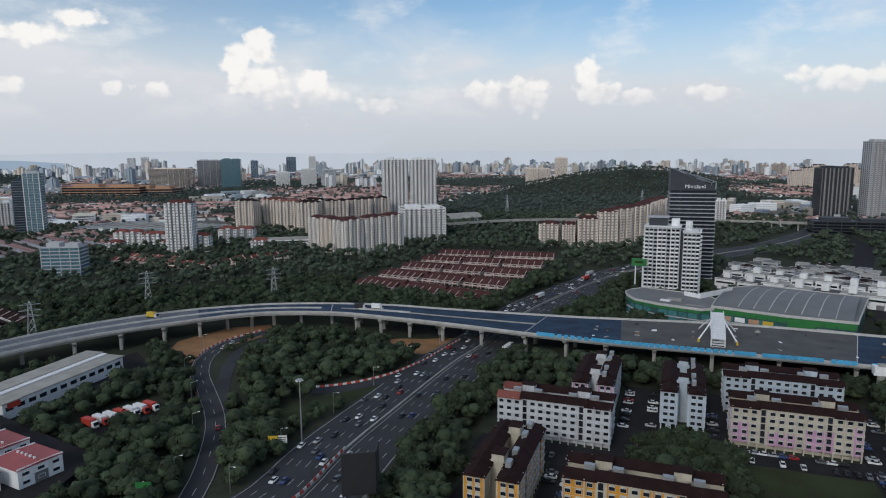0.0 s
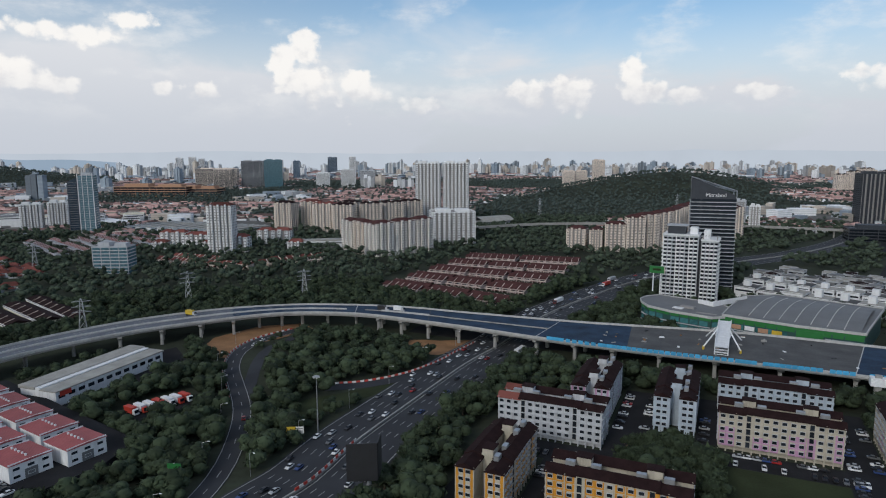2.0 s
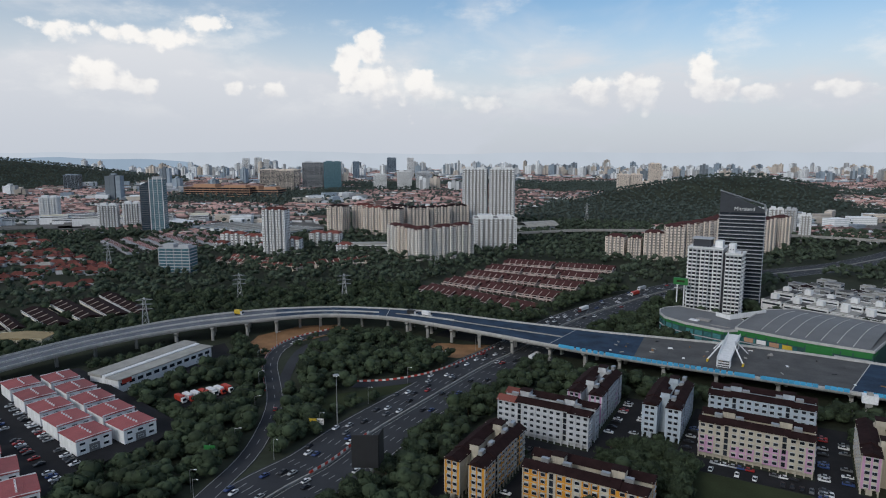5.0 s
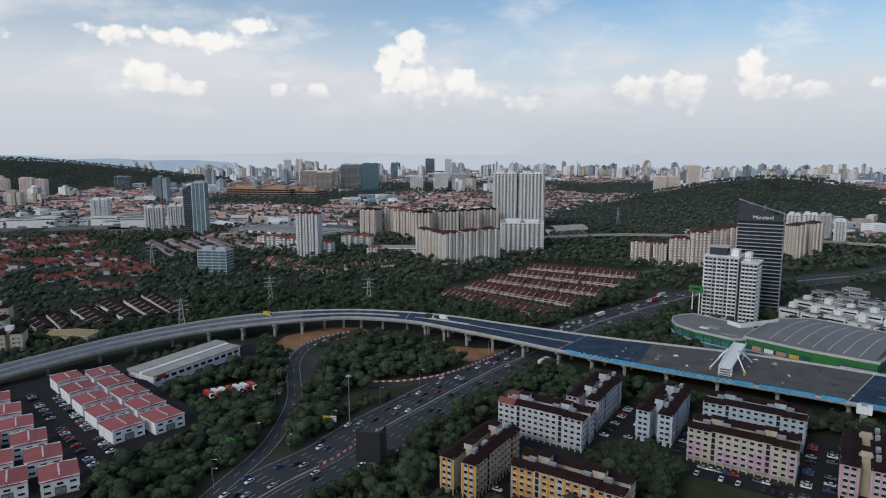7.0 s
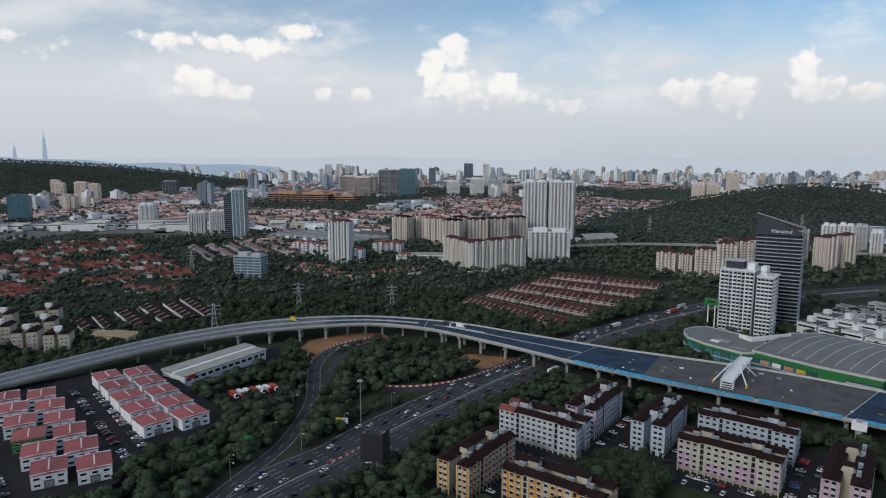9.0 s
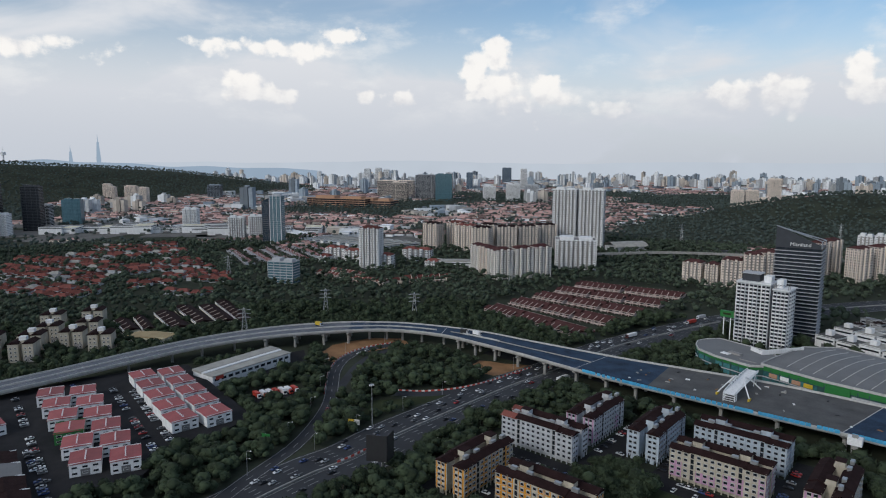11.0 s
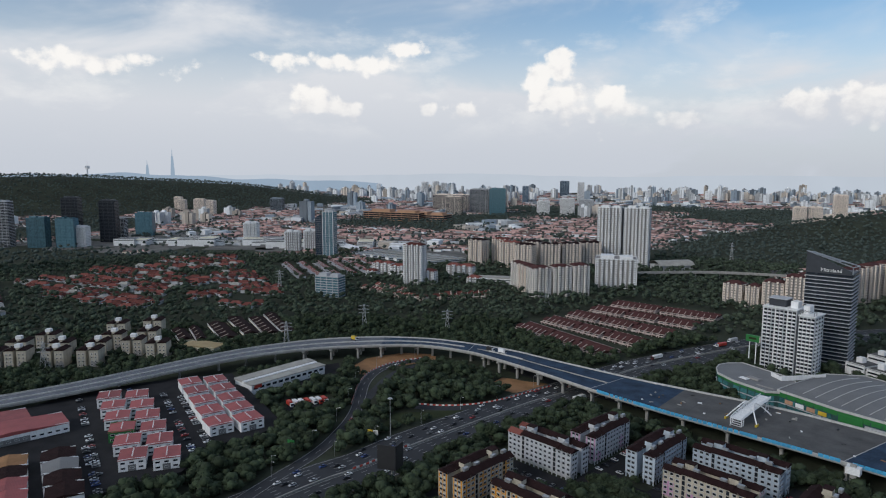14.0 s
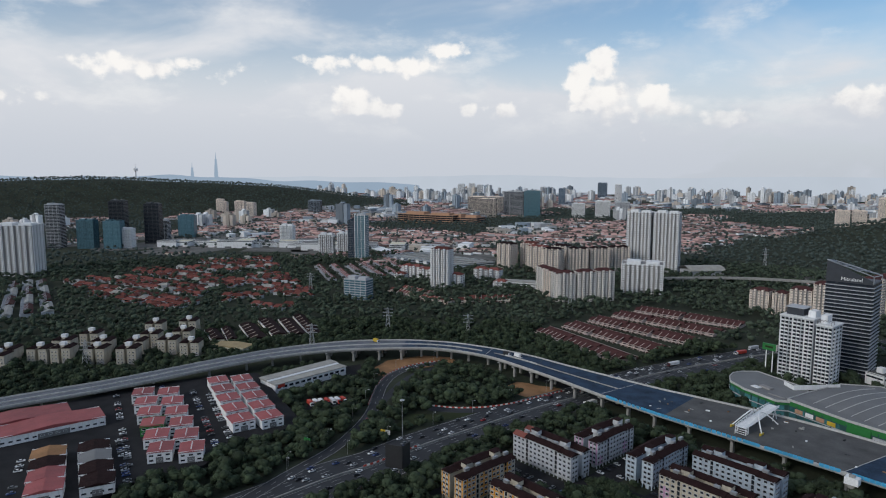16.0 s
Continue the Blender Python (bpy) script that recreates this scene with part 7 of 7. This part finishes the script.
# site clutter on the bare deck
rnd = random.Random(31)
for i in range(34):
    t, f = rnd.uniform(0.76, 0.9), rnd.uniform(0.15, 0.9)
    k = int(t * (len(DECK_A) - 1))
    c = DECK_A[k].lerp(DECK_B[k], f)
    w, d, h = rnd.uniform(0.3, 1.5), rnd.uniform(0.3, 0.8), rnd.uniform(0.2, 0.8)
    s = Shape().add([(-w, -d, 0), (w, -d, 0), (w, d, 0), (-w, d, 0), (-w * 0.9, -d * 0.85, h), (w * 0.8, -d * 0.9, h * 0.9), (w * 0.9, d * 0.8, h), (-w * 0.8, d * 0.9, h * 1.1)],
                    [(4, 5, 6, 7), (0, 1, 5, 4), (1, 2, 6, 5), (2, 3, 7, 6), (3, 0, 4, 7)])
    whole("material_stack", s, M[rnd.choice(("whitesteel", "concrete", "concrete", "sand", "black", "black"))], "stack of building material on the bare deck", "building material", pose(c.x, c.y, c.z + 0.03, 0, 0, rnd.uniform(0, 180)), "building material on the deck")
for k, f, mt in ((62, 0.55, "black"), (64, 0.6, "whitesteel"), (40, 0.75, "yellow")):
    c = DECK_A[k].lerp(DECK_B[k], f)
    truck(pose(c.x, c.y, c.z + 0.05, 0, 0, -15), M["greywall"], M[mt], "construction truck on the flyover deck", "construction trucks", 5.5)

# light rail viaduct behind the terraces
line = curve([(-70, 878, 11), (9, 932, 11), (76, 954, 11), (180, 962, 11), (264, 957, 11), (345, 936, 11), (522, 872, 11), (700, 820, 11)], 15)
root = thing("rail_viaduct", Matrix(), "pale concrete light rail viaduct", "viaduct", kind="structure")
s = Shape()
ribbon(s, line, 4.5, 4.5, -1.6, 0.0)
ribbon(s, line, 4.6, -4.2, 0.0, 1.1), ribbon(s, line, -4.2, 4.6, 0.0, 1.1)
part("girder", s, M["concrete"], root)
for i in range(0, len(line), 2):
    part("pier", Shape().tube((line[i].x, line[i].y, 0), (line[i].x, line[i].y, 9.5), 1.1, 1.3, 8), M["concrete"], root)


# ---- single trees beside the roads and flats ----
def tree_kinds():
    kinds = []
    for i in range(5):
        v, f = crown(120 + i, 8, 400, ICO1)
        s = Shape().tube((0, 0, -0.5), (0.1, 0.1, 3.2), 0.42, 0.26, 8)
        r = random.Random(i)
        for k in range(5):
            a = k * 1.26 + r.uniform(-0.3, 0.3)
            s.tube((0.1, 0.1, 2.6 + 0.2 * k), (2.2 * math.cos(a), 2.2 * math.sin(a), 5.0 + r.uniform(0, 1)), 0.16, 0.05, 5)
        me = bpy.data.meshes.new("crown")
        me.from_pydata((v * 4.4 + [0, 0, 4.9]).tolist(), [], f.tolist())
        me.materials.append(M["leaf"])
        kinds.append((s.mesh("trunk", M["bark"]), me))
    return kinds


def free(x, y, sparse=True):
    for pts, half in ROADS:
        if near_line(x, y, pts, half):
            return False
    for k in KEEP:
        if inside(x, y, k):
            return False
    return True


def forest(name, places, crowns, label, leaf="leaf"):
    vs, fs, k = [], [], 0
    r = np.random.RandomState(7)
    for x, y, z, size, tall in places:
        v, f = crowns[r.randint(len(crowns))]
        a = r.uniform(0, 6.28)
        c, s = math.cos(a), math.sin(a)
        vs.append(np.stack([x + size * (v[:, 0] * c - v[:, 1] * s), y + size * (v[:, 0] * s + v[:, 1] * c), z + tall + size * v[:, 2]], 1))
        fs.append(f + k)
        k += len(v)
    if not vs:
        return
    v, f = np.concatenate(vs), np.concatenate(fs)
    me = bpy.data.meshes.new(name)
    me.vertices.add(len(v)), me.loops.add(f.size), me.polygons.add(len(f))
    me.vertices.foreach_set("co", v.astype(np.float32).ravel())
    me.loops.foreach_set("vertex_index", f.astype(np.int32).ravel())
    me.polygons.foreach_set("loop_start", np.arange(0, f.size, 3, dtype=np.int32))
    me.materials.append(M[leaf])
    me.update(calc_edges=True)
    me.validate()
    ob = new(name, me)
    tagged(ob, label, "woods", kind="stuff")


def plant_woods():
    rnd = random.Random(3)
    near, mid, far = [], [], []
    # near wood on a 7 m raster, farther woods coarser
    for step, lo, hi, store in ((7.0, 0, 560, near), (10, 560, 1150, mid), (17, 1150, 3300, far)):
        n = int(2 * hi / step)
        for i in range(n):
            for j in range(n):
                x, y = -hi + (i + rnd.random()) * step, -40 + (j + rnd.random()) * step * 0.9
                d = math.hypot(x - 30, y)
                if not lo <= d < hi or y < 60:
                    continue
                a = math.degrees(math.atan2(x - 80, y + 60))
                if not -72 < a < 42:
                    continue
                q = noise.noise(Vector((x / 90, y / 90, 0)))
                hill = gz(x, y)
                if d > 1150:
                    if hill < 8 and district(x, y) != "woods" and (q < 0.2 or d > 2300) and rnd.random() < 0.9:
                        continue
                elif q < -0.72 + 0.2 * rnd.random() or rnd.random() < 0.04:
                    continue
                if any(inside(x, y, k) for k in KEEP_SPARSE) and rnd.random() < 0.7:
                    continue
                if d < 1300 and not free(x, y):
                    continue
                size = rnd.uniform(3.0, 6.9) * (1.08 if d < 560 else 1.3 if d < 1150 else 1.5)
                store.append((x, y, hill - 0.4, size, size * rnd.uniform(0.5, 0.9)))
    return near, mid, far


near_trees, mid_trees, far_trees = plant_woods()
forest("woodland_near", [p for p in near_trees if math.hypot(p[0] - 30, p[1]) < 350], NEAR_CROWNS, "dense dark green tropical trees along roads")
forest("woodland_beyond_flyover", [p for p in near_trees if math.hypot(p[0] - 30, p[1]) >= 350], WOOD_CROWNS, "dense dark green trees beyond the flyover")
# farther woods use leaf colours lightened step by step as painted haze
forest("woodland_mid", mid_trees, FAR_CROWNS, "dense dark green trees between housing estates", "hazed_midleaf")
forest("woodland_far", far_trees, TINY_CROWNS, "far dark green woods and wooded hills", "hazed_farleaf")


TREES = tree_kinds()


def single_tree(x, y, size, turn, i):
    root = thing("tree", pose(x, y, 0.0, 0, 0, turn), "dark green broadleaf tree with dense uneven crown", "tree", "broadleaf trees beside roads and flats")
    root.scale = (size, size, size * (0.85 + 0.3 * (i % 3) / 2))
    part("trunk", TREES[i % 5][0], None, root)
    part("crown", TREES[i % 5][1], None, root)


rnd = random.Random(17)
PATCH = [quad_uv(51, -27, 77, 3), quad_uv(126, -60, 140, -42), quad_uv(80, -34, 84, 4), quad_uv(59, -2, 74, 4)]
count = 0
for o in PATCH:
    xs, ys = [p[0] for p in o], [p[1] for p in o]
    for k in range(140):
        x, y = rnd.uniform(min(xs), max(xs)), rnd.uniform(min(ys), max(ys))
        if inside(x, y, o) and rnd.random() < 0.45:
            single_tree(x, y, rnd.uniform(0.7, 1.25), rnd.uniform(0, 360), count)
            count += 1
for s in range(70, 300, 9):
    x, y, a = on_line(SMOOTH_HW, s)
    o = rnd.uniform(25, 30)
    x, y = x + o * math.sin(radians(a)), y - o * math.cos(radians(a))
    if free(x, y):
        single_tree(x, y, rnd.uniform(0.8, 1.3), rnd.uniform(0, 360), count)
        count += 1
for k in range(26):
    x, y = uv(rnd.uniform(-4, 140), rnd.choice((-17, 3.5, 71, 20, 73)) + rnd.uniform(-1, 1))
    if free(x, y):
        single_tree(x, y, rnd.uniform(0.5, 0.9), rnd.uniform(0, 360), count)
        count += 1
